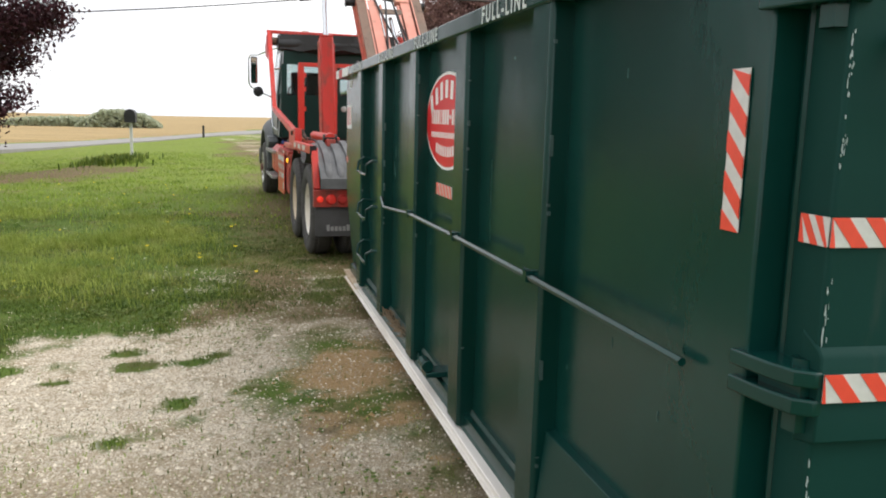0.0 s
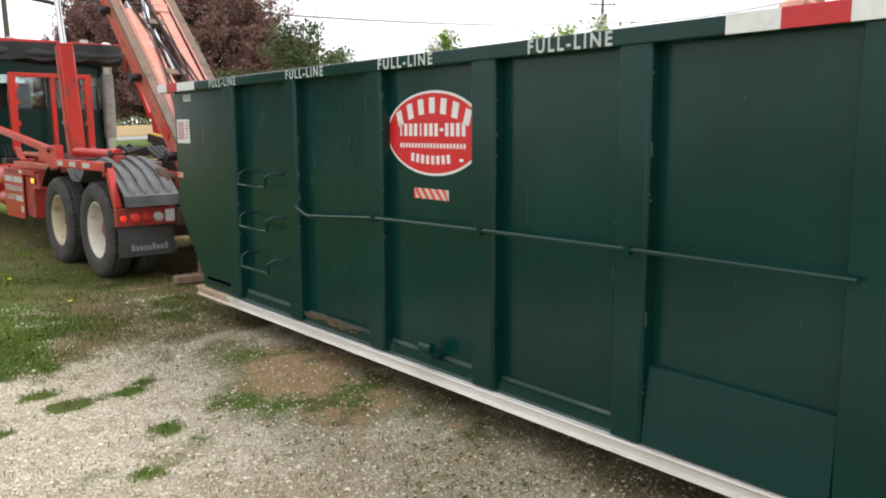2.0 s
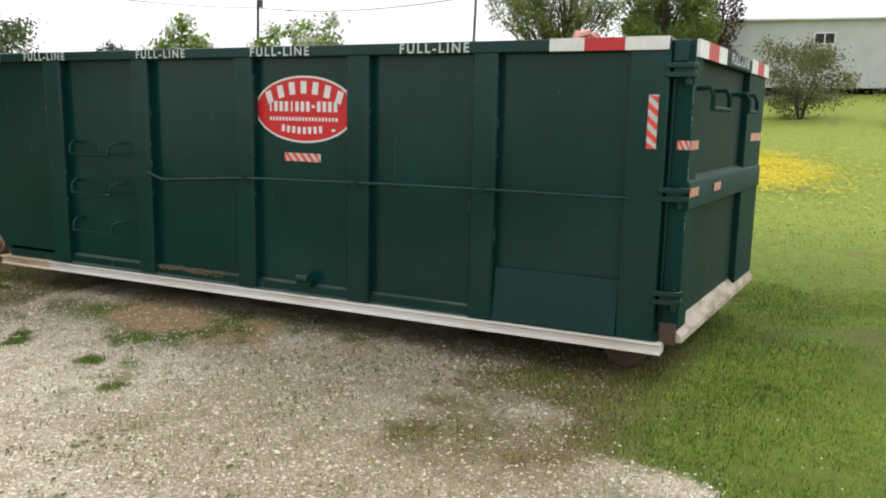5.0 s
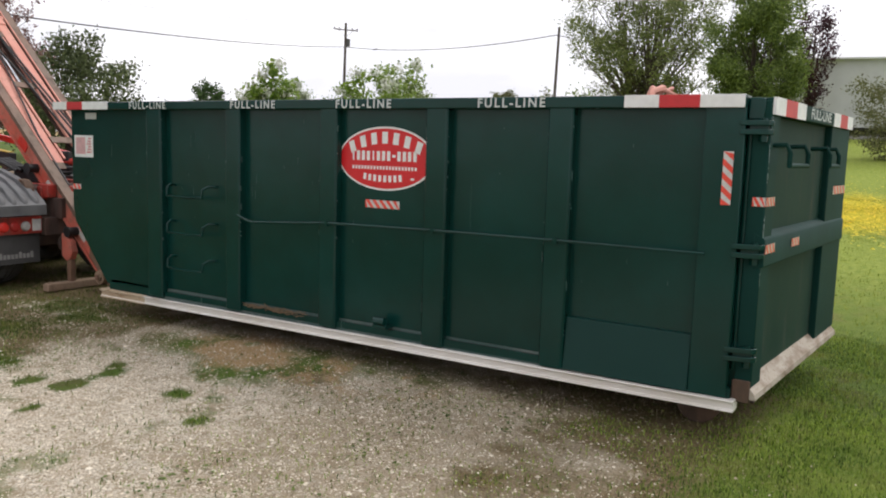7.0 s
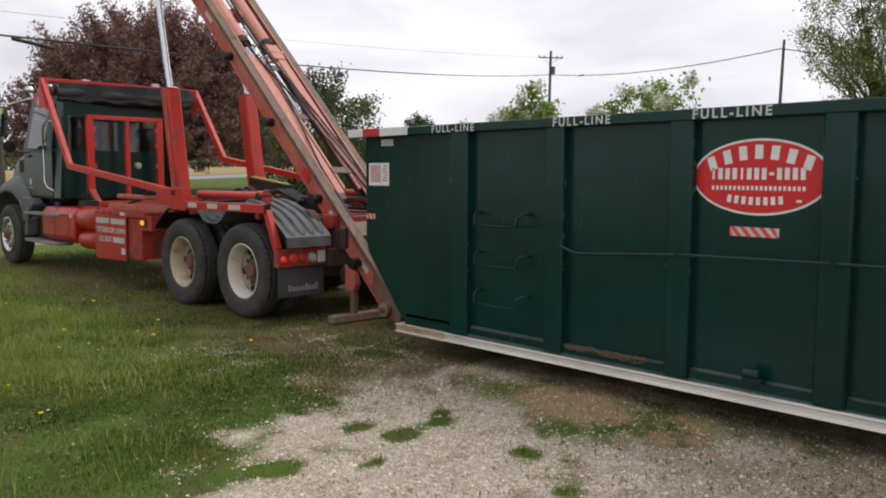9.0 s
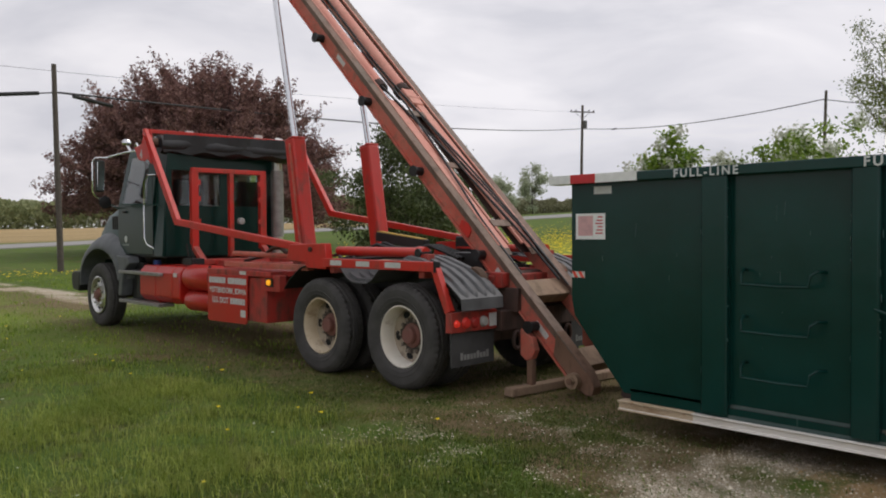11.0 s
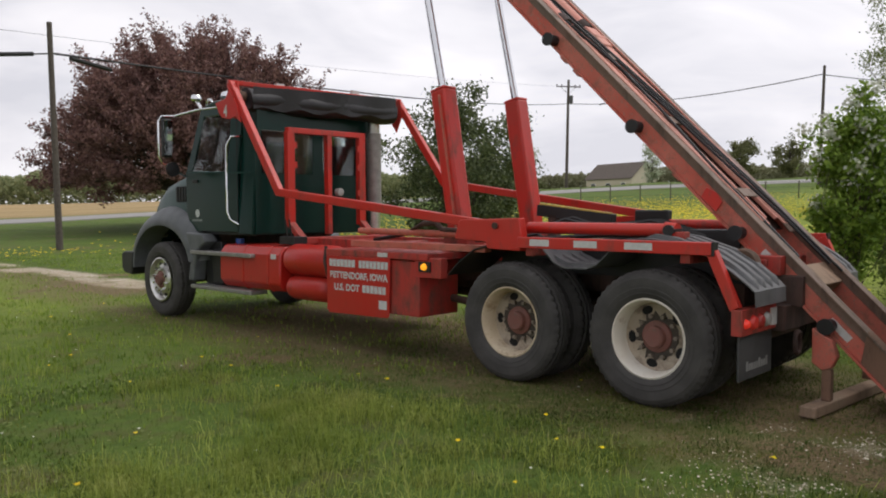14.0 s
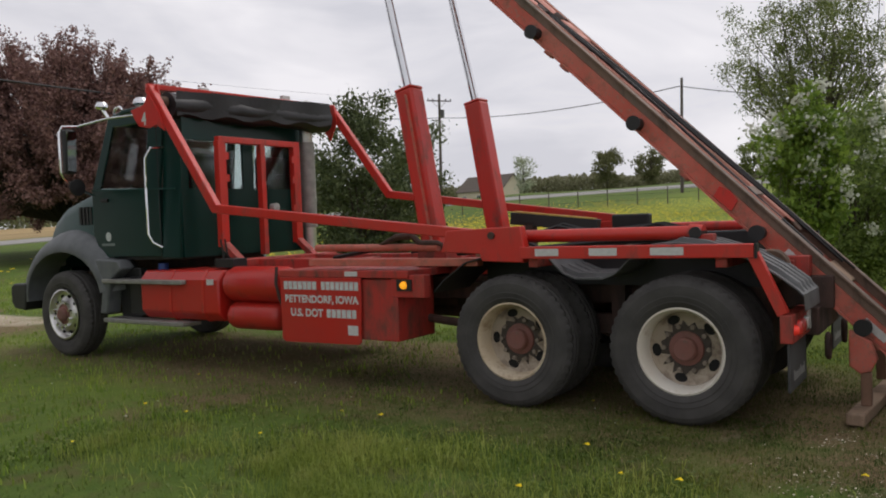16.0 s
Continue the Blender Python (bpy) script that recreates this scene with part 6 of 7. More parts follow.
# ---- tarp gantry
def gantry(s):
    top = Vector((s * 1.2, 5.24, 3.12) if s < 0 else (1.2, 4.72, 3.06))
    elbow = Vector((s * 1.2, 4.22, 1.72) if s < 0 else (1.2, 3.78, 1.86))
    root = Vector((s * 1.2, 0.72, 1.36) if s < 0 else (1.2, 0.6, 1.45))
    part("tarp_arm", Build().beam(elbow, top, 0.075, 0.1, (0, 1, 0)), RED, TRUCK, bevel=0.008)
    part("tarp_arm", Build().beam(elbow + Vector((0, 0.03, 0.02)), root, 0.075, 0.09), RED, TRUCK, bevel=0.008)
    part("arm_pivot_plate", Build().prism([(1.4, 1.26), (1.34, 1.44), (0.64, 1.46), (0.61, 1.3), (0.62, 1.17), (1.0, 1.18), (1.02, 1.24)], "x", s * 1.2 - 0.045, s * 1.2 + 0.045), RED, TRUCK, bevel=0.008)
    part("roller_cheek", Build().prism([(top.y + 0.05, top.z - 0.02), (top.y + 0.08, top.z - 0.3), (top.y - 0.02, top.z - 0.44), (top.y - 0.14, top.z - 0.2), (top.y - 0.1, top.z + 0.03)], "x", s * 1.16 - 0.012, s * 1.16 + 0.012), RED, TRUCK, bevel=0.004)
    # ram that swings the arm, and clutter beside it
    part("arm_ram", Build().cyl((s * 0.98, 0.72, 1.37), (s * 0.98, -0.62, 1.37), 0.052, 18).cyl((s * 0.98, -0.62, 1.37), (s * 0.98, -0.72, 1.36), 0.068, 14), RED, TRUCK)
    part("ram_bracket", Build().box(s * 0.98 - 0.05, s * 0.98 + 0.05, -0.8, -0.62, 1.2, 1.36), RED_DULL, TRUCK, bevel=0.006)
    part("arm_brace", Build().cyl((s * 0.98, 3.05, 1.3), (s * 0.98, 1.6, 1.29), 0.035, 12), HOIST_RED, TRUCK)
    part("hose", Build().tube([(s * 0.9, 2.9, 1.2), (s * 0.93, 2.2, 1.3), (s * 0.85, 1.6, 1.28), (s * 0.9, 0.9, 1.25), (s * 0.75, 0.2, 1.3), (s * 0.7, -0.6, 1.32)], 0.022, 6), HOSE, TRUCK)


mirror(gantry)
part("tarp_bar", Build().beam((-1.24, 5.24, 3.13), (1.24, 4.72, 3.07), 0.06, 0.06), RED, TRUCK, bevel=0.008)
roll, tb = [], Build()
for i in range(29):
    t = i / 28
    c = Vector((-1.05 + 2.1 * t, 5.14 - 0.44 * t, 2.93 - 0.05 * t))
    sag = 0.008 * math.sin(9 * t) + 0.006 * math.sin(23 * t)
    roll.append([c + Vector((0, (0.15 + 0.009 * math.sin(2 * a + 17 * t)) * math.cos(a), (0.145 + 0.008 * math.sin(2 * a + 11 * t) + 0.006 * math.sin(5 * a - 31 * t)) * math.sin(a) - abs(sag))) for a in (2 * math.pi * k / 18 for k in range(18))])
part("rolled_tarp", tb.loft(roll), TARP, TRUCK, "rolled black vinyl tarp", smooth=60)
part("tarp_skirt", Build().loft([[(-1.03 + 2.06 * i / 20, 5.0 - 0.44 * i / 20 + 0.02 * math.sin(i), 3.08), (-1.03 + 2.06 * i / 20, 5.02 - 0.44 * i / 20, 2.80 + 0.025 * math.sin(i * 1.3)), (-1.03 + 2.06 * i / 20, 5.0 - 0.44 * i / 20, 2.80 + 0.025 * math.sin(i * 1.3))] for i in range(21)]), TARP, TRUCK, smooth=60)
for x, y in ((-0.55, 5.12), (0.55, 4.9)):
    part("tarp_clip", Build().box(x - 0.06, x + 0.06, y - 0.03, y + 0.03, 3.12, 3.17), SILVER_TAPE, TRUCK)
gusset = part("arm_gusset", Build().prism([(5.52, 2.89), (5.45, 2.78), (5.38, 2.70), (5.2, 2.665), (5.08, 2.69), (4.94, 2.61), (5.04, 2.84), (5.2, 3.06), (5.28, 2.93)], "x", -1.256, -1.24), RED, TRUCK, "red gusset plate with a white figure", 0.004)
lettering("4", 0.15, 0.085, STENCIL, gusset, Matrix.Translation((-1.2575, 5.33, 2.7)) @ SIDE, label="white painted figure")
part("roller_drum", Build().cyl((-1.19, 5.17, 2.96), (-1.06, 5.15, 2.95), 0.075, 16), RUST, TRUCK)

# ---- red guard frame behind the cab
guard = part("cab_guard", Build().box(-0.72, 0.56, 4.70, 4.78, 2.50, 2.57), RED, TRUCK, bevel=0.006)
for x, w in ((-0.68, 0.11), (-0.06, 0.07), (0.51, 0.11)):
    part("guard_post", Build().box(x - w / 2, x + w / 2, 4.7, 4.78, 1.2 if w < 0.1 else 1.32, 2.52), RED, guard, bevel=0.006)
    if w > 0.1:
        part("guard_foot", Build().beam((x, 4.74, 1.36), (x, 4.46, 1.14), 0.1, 0.07, (0, 1, 0)), RED_DULL, guard, bevel=0.006)
part("guard_sill", Build().box(-0.8, 0.8, 4.36, 4.6, 1.1, 1.18), RED_DULL, TRUCK, bevel=0.008)
for z in (1.75, 2.1, 2.35):
    part("guard_tab", Build().box(-0.625, -0.59, 4.7, 4.73, z - 0.04, z + 0.04), RED, guard)
    part("guard_tab", Build().box(0.42, 0.455, 4.7, 4.73, z - 0.04, z + 0.04), RED, guard)
part("work_lamp", Build().lathe([(0.0, 4.66), (0.05, 4.67), (0.055, 4.7), (0.05, 4.75), (0.0, 4.78)], (0.1, 0, 1.76), 16, "y"), LAMP_CLEAR, TRUCK)
part("exhaust_stack", Build().tube([(0.9, 4.9, 1.1), (0.9, 4.9, 2.9), (0.9, 4.88, 3.0), (0.9, 4.8, 3.1)], 0.085, 18), ALU, TRUCK, "dull metal exhaust stack")
part("stack_guard", Build().lathe([(0.105, 1.5), (0.105, 2.6), (0.1, 2.6), (0.1, 1.5)], (0.9, 4.9, 0), 20, "z"), STEP_ALU, TRUCK)

# ---- gear lying on the bed between the arms
part("spreader_beam", Build().beam((0.3, 1.55, 1.52), (0.3, 0.62, 1.42), 0.1, 0.12), BLACK, TRUCK, "black beam with a chipped yellow top", 0.006)
part("beam_cap", Build().beam((0.3, 1.52, 1.587), (0.3, 0.66, 1.488), 0.09, 0.012), YELLOW_DULL, TRUCK)
part("beam_post", Build().box(0.25, 0.35, 1.3, 1.4, 1.1, 1.47), FRAME_DARK, TRUCK)
part("beam_post", Build().box(0.25, 0.35, 0.7, 0.8, 1.1, 1.4), FRAME_DARK, TRUCK)
part("valve_box", Build().box(-0.4, -0.2, -0.98, -0.5, 1.17, 1.36), BLACK, TRUCK, bevel=0.01)
part("ram_clevis", Build().box(0.93, 1.03, 0.35, 0.75, 1.2, 1.52), BLACK, TRUCK, bevel=0.02)
part("ram_pin", Build().cyl((-1.06, -0.68, 1.37), (-0.9, -0.68, 1.37), 0.045, 16), BLACK, TRUCK, "greasy black ram pin")
part("pivot_bolt", Build().cyl((-1.27, 0.9, 1.39), (-1.24, 0.9, 1.39), 0.03, 8), FRAME_DARK, TRUCK)
for k, (x, dz) in enumerate(((-0.42, 0.02), (-0.36, 0.05), (-0.3, 0.0), (-0.48, 0.035))):
    part("hose", Build().tube([(x, 1.0, 1.3 + dz), (x + 0.05, 0.7, 1.4 + dz), (x, 0.25, 1.39 - dz), (x + 0.04, -0.2, 1.43), (x, -0.5, 1.36), (x, -0.7, 1.3)], 0.02, 6), HOSE, TRUCK)
part("chain_hook", Build().tube([(-0.98, 2.3, 1.3), (-1.0, 2.05, 1.39), (-1.0, 1.88, 1.4), (-0.98, 1.8, 1.33), (-1.0, 1.6, 1.33), (-0.98, 1.5, 1.29)], [0.014, 0.03, 0.035, 0.03, 0.024, 0.016], 8), FRAME_DARK, TRUCK, "rusty tarp tension hook")
part("side_channel", Build().box(-1.16, -1.06, 1.1, 3.0, 1.135, 1.2), HOIST_RED, TRUCK, "faded edge channel of the bed", 0.006)
part("lift_seam", Build().beam((-0.72, 1.84, 1.3), (-0.72, 2.08, 2.72), 0.012, 0.05, (1, 0, 0)), HOIST_RED, TRUCK)

# ---- cab
CAB = new("cab")
CAB.parent = TRUCK


# shell from thick plates so that the windows are real openings
def cab_side(s):
    xo, xi, xt = s * 1.05, s * 1.0, s * 0.97

    def plate(poly, name, mat=CAB_GREEN, label="", th=0.04):
        b = Build()
        lean = lambda z: 0.0 if z < 2.05 else 0.1 * (z - 2.05) / 0.85
        ring = lambda o: [(s * (1.05 - lean(z) - o), y, z) for y, z in poly]
        b.loft([ring(0), ring(th)])
        return part(name, b, mat, CAB, label, 0.006)

    # rear corner panel, door below the glass, pillars, sill, cant rail
    plate([(5.05, 1.22), (5.36, 1.22), (5.36, 2.92), (5.05, 2.92)], "corner_panel")
    plate([(5.375, 1.24), (6.2, 1.24), (6.5, 1.22), (6.66, 1.5), (6.66, 2.06), (6.48, 2.06), (5.6, 2.02), (5.375, 2.02)], "door", label="glossy dark green cab door")
    plate([(5.36, 2.02), (5.6, 2.02), (5.62, 2.8), (5.36, 2.92)], "rear_pillar")
    plate([(6.48, 2.06), (6.64, 2.06), (6.4, 2.92), (6.3, 2.8)], "front_pillar")
    plate([(5.36, 2.92), (5.62, 2.8), (6.3, 2.8), (6.4, 2.92)], "cant_rail")
    pane = plate([(5.6, 2.02), (6.48, 2.06), (6.3, 2.8), (5.62, 2.8)], "side_window", GLASS, "tinted side window", 0.012)
    pane.visible_shadow = False
    part("door_handle", Build().box(min(s * 1.05, s * 1.075), max(s * 1.05, s * 1.075), 6.32, 6.46, 1.9, 1.94), BLACK, CAB, bevel=0.004)
    part("door_gap", Build().box(min(s * 1.047, s * 1.0515), max(s * 1.047, s * 1.0515), 5.36, 5.374, 1.24, 2.8), BLACK, CAB)
    part("belt_trim", Build().beam((s * 1.054, 5.08, 2.0), (s * 1.054, 6.64, 2.05), 0.012, 0.02), HOOD_GREEN, CAB)
    # grab bar behind the door
    part("grab_bar", Build().tube([(s * 0.98, 5.34, 2.48), (s * 1.12, 5.38, 2.47), (s * 1.14, 5.46, 2.36), (s * 1.14, 5.47, 2.0), (s * 1.14, 5.47, 1.5), (s * 1.12, 5.42, 1.4), (s * 1.04, 5.36, 1.34)], 0.016, 8), CHROME, CAB, "chrome grab bar")
    if s < 0:
        ring = [(-1.0525, 6.36 + 0.055 * math.cos(t), 1.48 + 0.055 * math.sin(t)) for t in (2 * math.pi * i / 20 for i in range(20))]
        part("door_badge", Build().loft([ring, [(-1.0545, y, z) for _, y, z in ring]]), STENCIL, CAB, "round pale emblem on the door")
        part("badge_bar", Build().box(-1.0545, -1.0525, 6.24, 6.5, 1.37, 1.4), plain("dim_white_print", (0.2, 0.24, 0.23), 0.5), CAB)
    # mirrors on chrome arms
    arm = part("mirror_arm", Build().tube([(s * 0.94, 5.6, 2.9), (s * 1.1, 6.2, 2.88), (s * 1.3, 6.5, 2.8), (s * 1.46, 6.54, 2.79), (s * 1.5, 6.55, 2.72), (s * 1.5, 6.55, 2.25), (s * 1.46, 6.54, 2.17), (s * 1.25, 6.58, 2.06), (s * 1.05, 6.6, 1.98)], 0.015, 8), CHROME, CAB, "chrome mirror arm")
    part("mirror", Build().box(min(s * 1.33, s * 1.46), max(s * 1.33, s * 1.46), 6.49, 6.58, 2.24, 2.76), BLACK, arm, bevel=0.02)
    part("mirror_glass", Build().prism([(6.484, 2.27), (6.489, 2.27), (6.489, 2.73), (6.455, 2.73)], "x", s * 1.342, s * 1.45), MIRROR, arm)
    part("spot_mirror", Build().lathe([(0.0, 6.58), (0.07, 6.57), (0.1, 6.53), (0.1, 6.515), (0.0, 6.505)], (s * 1.32, 0, 2.08), 18, "y"), BLACK, arm)


mirror(cab_side)
part("cab_floor", Build().box(-1.0, 1.0, 5.08, 6.6, 1.2, 1.25), BLACK, CAB)
roof = []
for y, z, k in ((5.02, 2.87, 0.97), (5.05, 2.92, 0.97), (5.5, 3.0, 0.96), (6.1, 2.99, 0.95), (6.38, 2.93, 0.94), (6.46, 2.88, 0.93)):
    roof.append([(x * k, y, z + 0.05 * (1 - abs(x) ** 3)) for x in np.linspace(-1, 1, 9)] + [(x * k, y, z - 0.05) for x in np.linspace(1, -1, 9)])
part("roof", Build().loft(roof), CAB_GREEN, CAB, bevel=0.01, smooth=50)
# back wall with two windows
for x0, x1, z0, z1 in ((-1.0, 1.0, 1.22, 2.0), (-0.96, 0.96, 2.55, 2.9), (-1.0, -0.9, 2.0, 2.55), (-0.08, 0.08, 2.0, 2.55), (0.9, 1.0, 2.0, 2.55)):
    part("back_panel", Build().box(x0, x1, 5.03, 5.07, z0, z1), CAB_GREEN, CAB)
for x0, x1 in ((-0.9, -0.08), (0.08, 0.9)):
    g = part("rear_window", Build().box(x0, x1, 5.042, 5.054, 2.0, 2.55), GLASS, CAB, "tinted rear window")
    g.visible_shadow = False
ws = part("windscreen", Build().loft([[(-0.98, 6.6, 2.06), (0.98, 6.6, 2.06), (0.98, 6.61, 2.06), (-0.98, 6.61, 2.06)], [(-0.9, 6.37, 2.88), (0.9, 6.37, 2.88), (0.9, 6.38, 2.88), (-0.9, 6.38, 2.88)]]), GLASS, CAB, "raked windscreen")
ws.visible_shadow = False
part("dashboard", Build().box(-0.98, 0.98, 6.2, 6.58, 1.6, 2.05), BLACK, CAB, bevel=0.03)
for x in (-0.55, 0.55):
    seat = part("seat", Build().box(x - 0.26, x + 0.26, 5.2, 5.7, 1.5, 1.68), BLACK, CAB, bevel=0.04)
    part("seat_back", Build().box(x - 0.26, x + 0.26, 5.12, 5.26, 1.6, 2.42), BLACK, seat, bevel=0.05)
part("steering_wheel", Build().tube([(-0.55 + 0.23 * math.cos(t), 5.98 + 0.06 * math.sin(t), 2.06 + 0.2 * math.sin(t)) for t in (2 * math.pi * i / 24 for i in range(25))], 0.016, 6), BLACK, CAB)
part("firewall", Build().box(-1.0, 1.0, 6.6, 6.66, 1.2, 2.05), CAB_GREEN, CAB)

# hood: sloping, narrowing forward
hood = []
for y, half, zt, zb in ((6.67, 1.0, 2.07, 1.3), (7.0, 0.98, 2.03, 1.3), (7.5, 0.92, 1.93, 1.35), (7.88, 0.85, 1.76, 1.3), (8.08, 0.79, 1.56, 1.1), (8.16, 0.72, 1.3, 0.95)):
    hood.append([(-half, y, zb), (-half, y, zt - 0.2), (-half + 0.06, y, zt - 0.07), (-half + 0.2, y, zt), (0, y, zt + 0.04), (half - 0.2, y, zt), (half - 0.06, y, zt - 0.07), (half, y, zt - 0.2), (half, y, zb)])
part("hood", Build().loft(hood), HOOD_GREEN, CAB, "dusty grey-green hood", 0.01, 50)
part("grille", Build().box(-0.5, 0.5, 8.1, 8.18, 0.95, 1.35), CHROME, CAB, bevel=0.01)


def nose(s):
    v = Build()
    for k in range(4):
        v.box(min(s * 0.955, s * 1.004), max(s * 0.955, s * 1.004), 6.76 + 0.075 * k, 6.805 + 0.075 * k, 1.64, 1.86)
    part("hood_vent", v, BLACK, CAB)
    # wheel-arch flare
    prof, rows = [], []
    for k in range(19):
        t = math.pi * (-0.04 + 1.0 * k / 18)
        c, q = math.cos(t), math.sin(t)
        at_ = lambda x, g: (s * x, 7.19 + (0.80 + g) * c, 0.74 + (0.57 + g) * q)
        rows.append([at_(0.8, 0.02), at_(1.185, 0.0), at_(1.19, 0.03), at_(1.17, 0.1), at_(1.1, 0.19), at_(0.98, 0.27), at_(0.8, 0.3)])
    part("wheel_arch", Build().loft(rows), GREY_PLASTIC, CAB, "grey plastic wheel arch", smooth=60)
    part("arch_tail", Build().prism([(6.5, 1.22), (6.05, 1.2), (5.98, 1.1), (6.2, 0.98), (6.3, 0.56), (6.44, 0.56), (6.36, 0.9), (6.42, 1.06)], "x", s * 0.98, s * 1.17), GREY_PLASTIC, CAB, "grey plastic arch skirt", 0.02)
    part("headlamp", Build().box(min(s * 0.62, s * 0.84), max(s * 0.62, s * 0.84), 8.0, 8.12, 1.1, 1.3), LAMP_CLEAR, CAB, bevel=0.02)
    # steps
    for z in (0.955, 0.49):
        part("step", Build().box(min(s * 0.95, s * 1.2), max(s * 0.95, s * 1.2), 4.87, 6.33, z - 0.025, z + 0.025), STEP_ALU, TRUCK, "dull aluminium cab step", 0.008)
    part("step_hanger", Build().box(min(s * 0.9, s * 1.0), max(s * 0.9, s * 1.0), 5.85, 6.25, 0.5, 1.1), BLACK, TRUCK, bevel=0.01)
    lamp = part("roof_lamp", Build().lathe([(0.0, 0.07), (0.05, 0.06), (0.07, 0.03), (0.075, 0.0), (0.06, -0.02), (0.0, -0.02)], (s * 0.96, 6.5, 3.06), 16, "z"), CHROME, CAB, "chrome dome lamp")
    part("lamp_stem", Build().cyl((s * 0.93, 6.4, 2.9), (s * 0.96, 6.5, 3.05), 0.02, 8), CHROME, lamp)
    part("air_horn", Build().tube([(s * 0.6, 5.6, 3.06), (s * 0.6, 6.0, 3.1), (s * 0.6, 6.12, 3.11)], [0.03, 0.04, 0.07], 12), CHROME, CAB)


mirror(nose)
part("bumper", Build().prism([(8.05, 0.55), (8.3, 0.57), (8.38, 0.65), (8.38, 0.86), (8.3, 0.9), (8.0, 0.9)], "x", -1.2, 1.2), BLACK, CAB, "black front bumper", 0.02)
lamp = part("roof_lamp", Build().lathe([(0.0, 0.08), (0.06, 0.065), (0.085, 0.03), (0.09, 0.0), (0.07, -0.02), (0.0, -0.02)], (-0.84, 5.9, 3.05), 16, "z"), CHROME, CAB, "chrome dome lamp")
part("lamp_stem", Build().cyl((-0.84, 5.9, 2.9), (-0.84, 5.9, 3.04), 0.025, 8), CHROME, lamp)
part("air_horn_loop", Build().tube([(-0.88 + 0.05 * math.cos(q), 6.3 + 0.15 * math.cos(q), 2.995 + 0.05 * math.sin(q)) for q in (math.pi * k / 8 for k in range(-1, 10))], 0.016, 8), CHROME, CAB)
part("beacon_pod", Build().lathe([(0.0, 0.06), (0.07, 0.055), (0.1, 0.0), (0.0, 0.0)], (-0.4, 5.75, 3.04), 18, "z"), CHROME, CAB)

# ---- unseen light blockers added underneath: engine sump, gearbox, drive shaft, other side's fuel tank
part("unseen_sump_block", Build().prism([(6.0, 0.62), (6.3, 0.5), (7.5, 0.5), (7.8, 0.7), (7.8, 1.0), (6.0, 1.0)], "x", -0.32, 0.32), FRAME_DARK, TRUCK, bevel=0.03)
part("unseen_gearbox_block", Build().cyl((0, 4.9, 0.74), (0, 6.0, 0.78), 0.24, 16), FRAME_DARK, TRUCK)
part("unseen_shaft_block", Build().cyl((0, 1.2, 0.56), (0, 4.9, 0.72), 0.06, 12), FRAME_DARK, TRUCK)
part("unseen_tank_block", Build().prism([(1.1, 0.5), (1.1, 0.98), (1.02, 1.06), (0.6, 1.06), (0.55, 0.9), (0.55, 0.5), (0.65, 0.42), (1.02, 0.42)], "y", 3.3, 5.7), RED_TANK, TRUCK, "unseen red fuel tank, added to block light", 0.02)

# ---- tanks, tool box and side clutter
part("hydraulic_tank", Build().prism([(-1.13, 0.62), (-1.13, 0.98), (-1.05, 1.08), (-0.6, 1.08), (-0.6, 0.53), (-1.05, 0.53)], "y", 4.35, 5.68), RED_TANK, TRUCK, "red painted hydraulic tank", 0.02)
for y in (4.6, 5.15):
    part("tank_strap", Build().prism([(-1.136, 0.62), (-1.136, 0.98), (-1.052, 1.087), (-0.6, 1.087), (-0.6, 0.52), (-1.052, 0.522)], "y", y - 0.02, y + 0.02), RED, TRUCK)
part("tank_reflector", Build().box(-1.135, -1.131, 4.42, 4.53, 0.93, 0.99), SILVER_TAPE, TRUCK)
part("tank_cap", Build().cyl((-0.9, 5.55, 1.08), (-0.9, 5.55, 1.15), 0.06, 16), plain("blue_cap", (0.03, 0.08, 0.3), 0.4), TRUCK)


def air_tank(y0, y1, x, z, r, label):
    prof = [(0.0, y1), (r * 0.6, y1 - 0.015), (r * 0.9, y1 - 0.05), (r, y1 - 0.1), (r, y0 + 0.1), (r * 0.9, y0 + 0.05), (r * 0.6, y0 + 0.015), (0.0, y0)]
    part("air_tank", Build().lathe(prof, (x, 0, z), 24, "y", False), RED_TANK, TRUCK, label)


air_tank(3.42, 4.34, -0.95, 0.93, 0.19, "red painted upper air tank")
air_tank(3.5, 4.3, -0.98, 0.6, 0.145, "red painted lower air tank")
part("battery_box", Build().box(-1.05, -0.6, 5.7, 6.0, 0.55, 1.0), BLACK, TRUCK, bevel=0.015)
box = part("tool_box", Build().box(-1.19, -0.62, 1.92, 3.3, 0.46, 1.02), RED_DULL, TRUCK, "red steel side box", 0.01)
sign = part("sign_plate", Build().prism([(2.33, 0.44), (2.36, 0.415), (3.29, 0.4), (3.33, 0.43), (3.33, 1.03), (2.31, 1.03)], "x", -1.226, -1.212), RED_TANK, box, "red plate with white word blocks", 0.003)
for z, y, widths in ((0.915, 3.28, [0.06] * 7 + [0] + [0.055] * 8), (0.655, 2.735, [0.055] * 6)):
    span = 0.95 if z > 0.7 else 0.37
    total = sum(w if w else 0.05 for w in widths) + 0.012 * len(widths)
    k = span / total
    for w in widths:
        if w:
            part("word_block", Build().box(-1.2285, -1.2255, y - w * k, y, z, z + 0.078), STENCIL, sign)
        y -= ((w if w else 0.05) + 0.012) * k
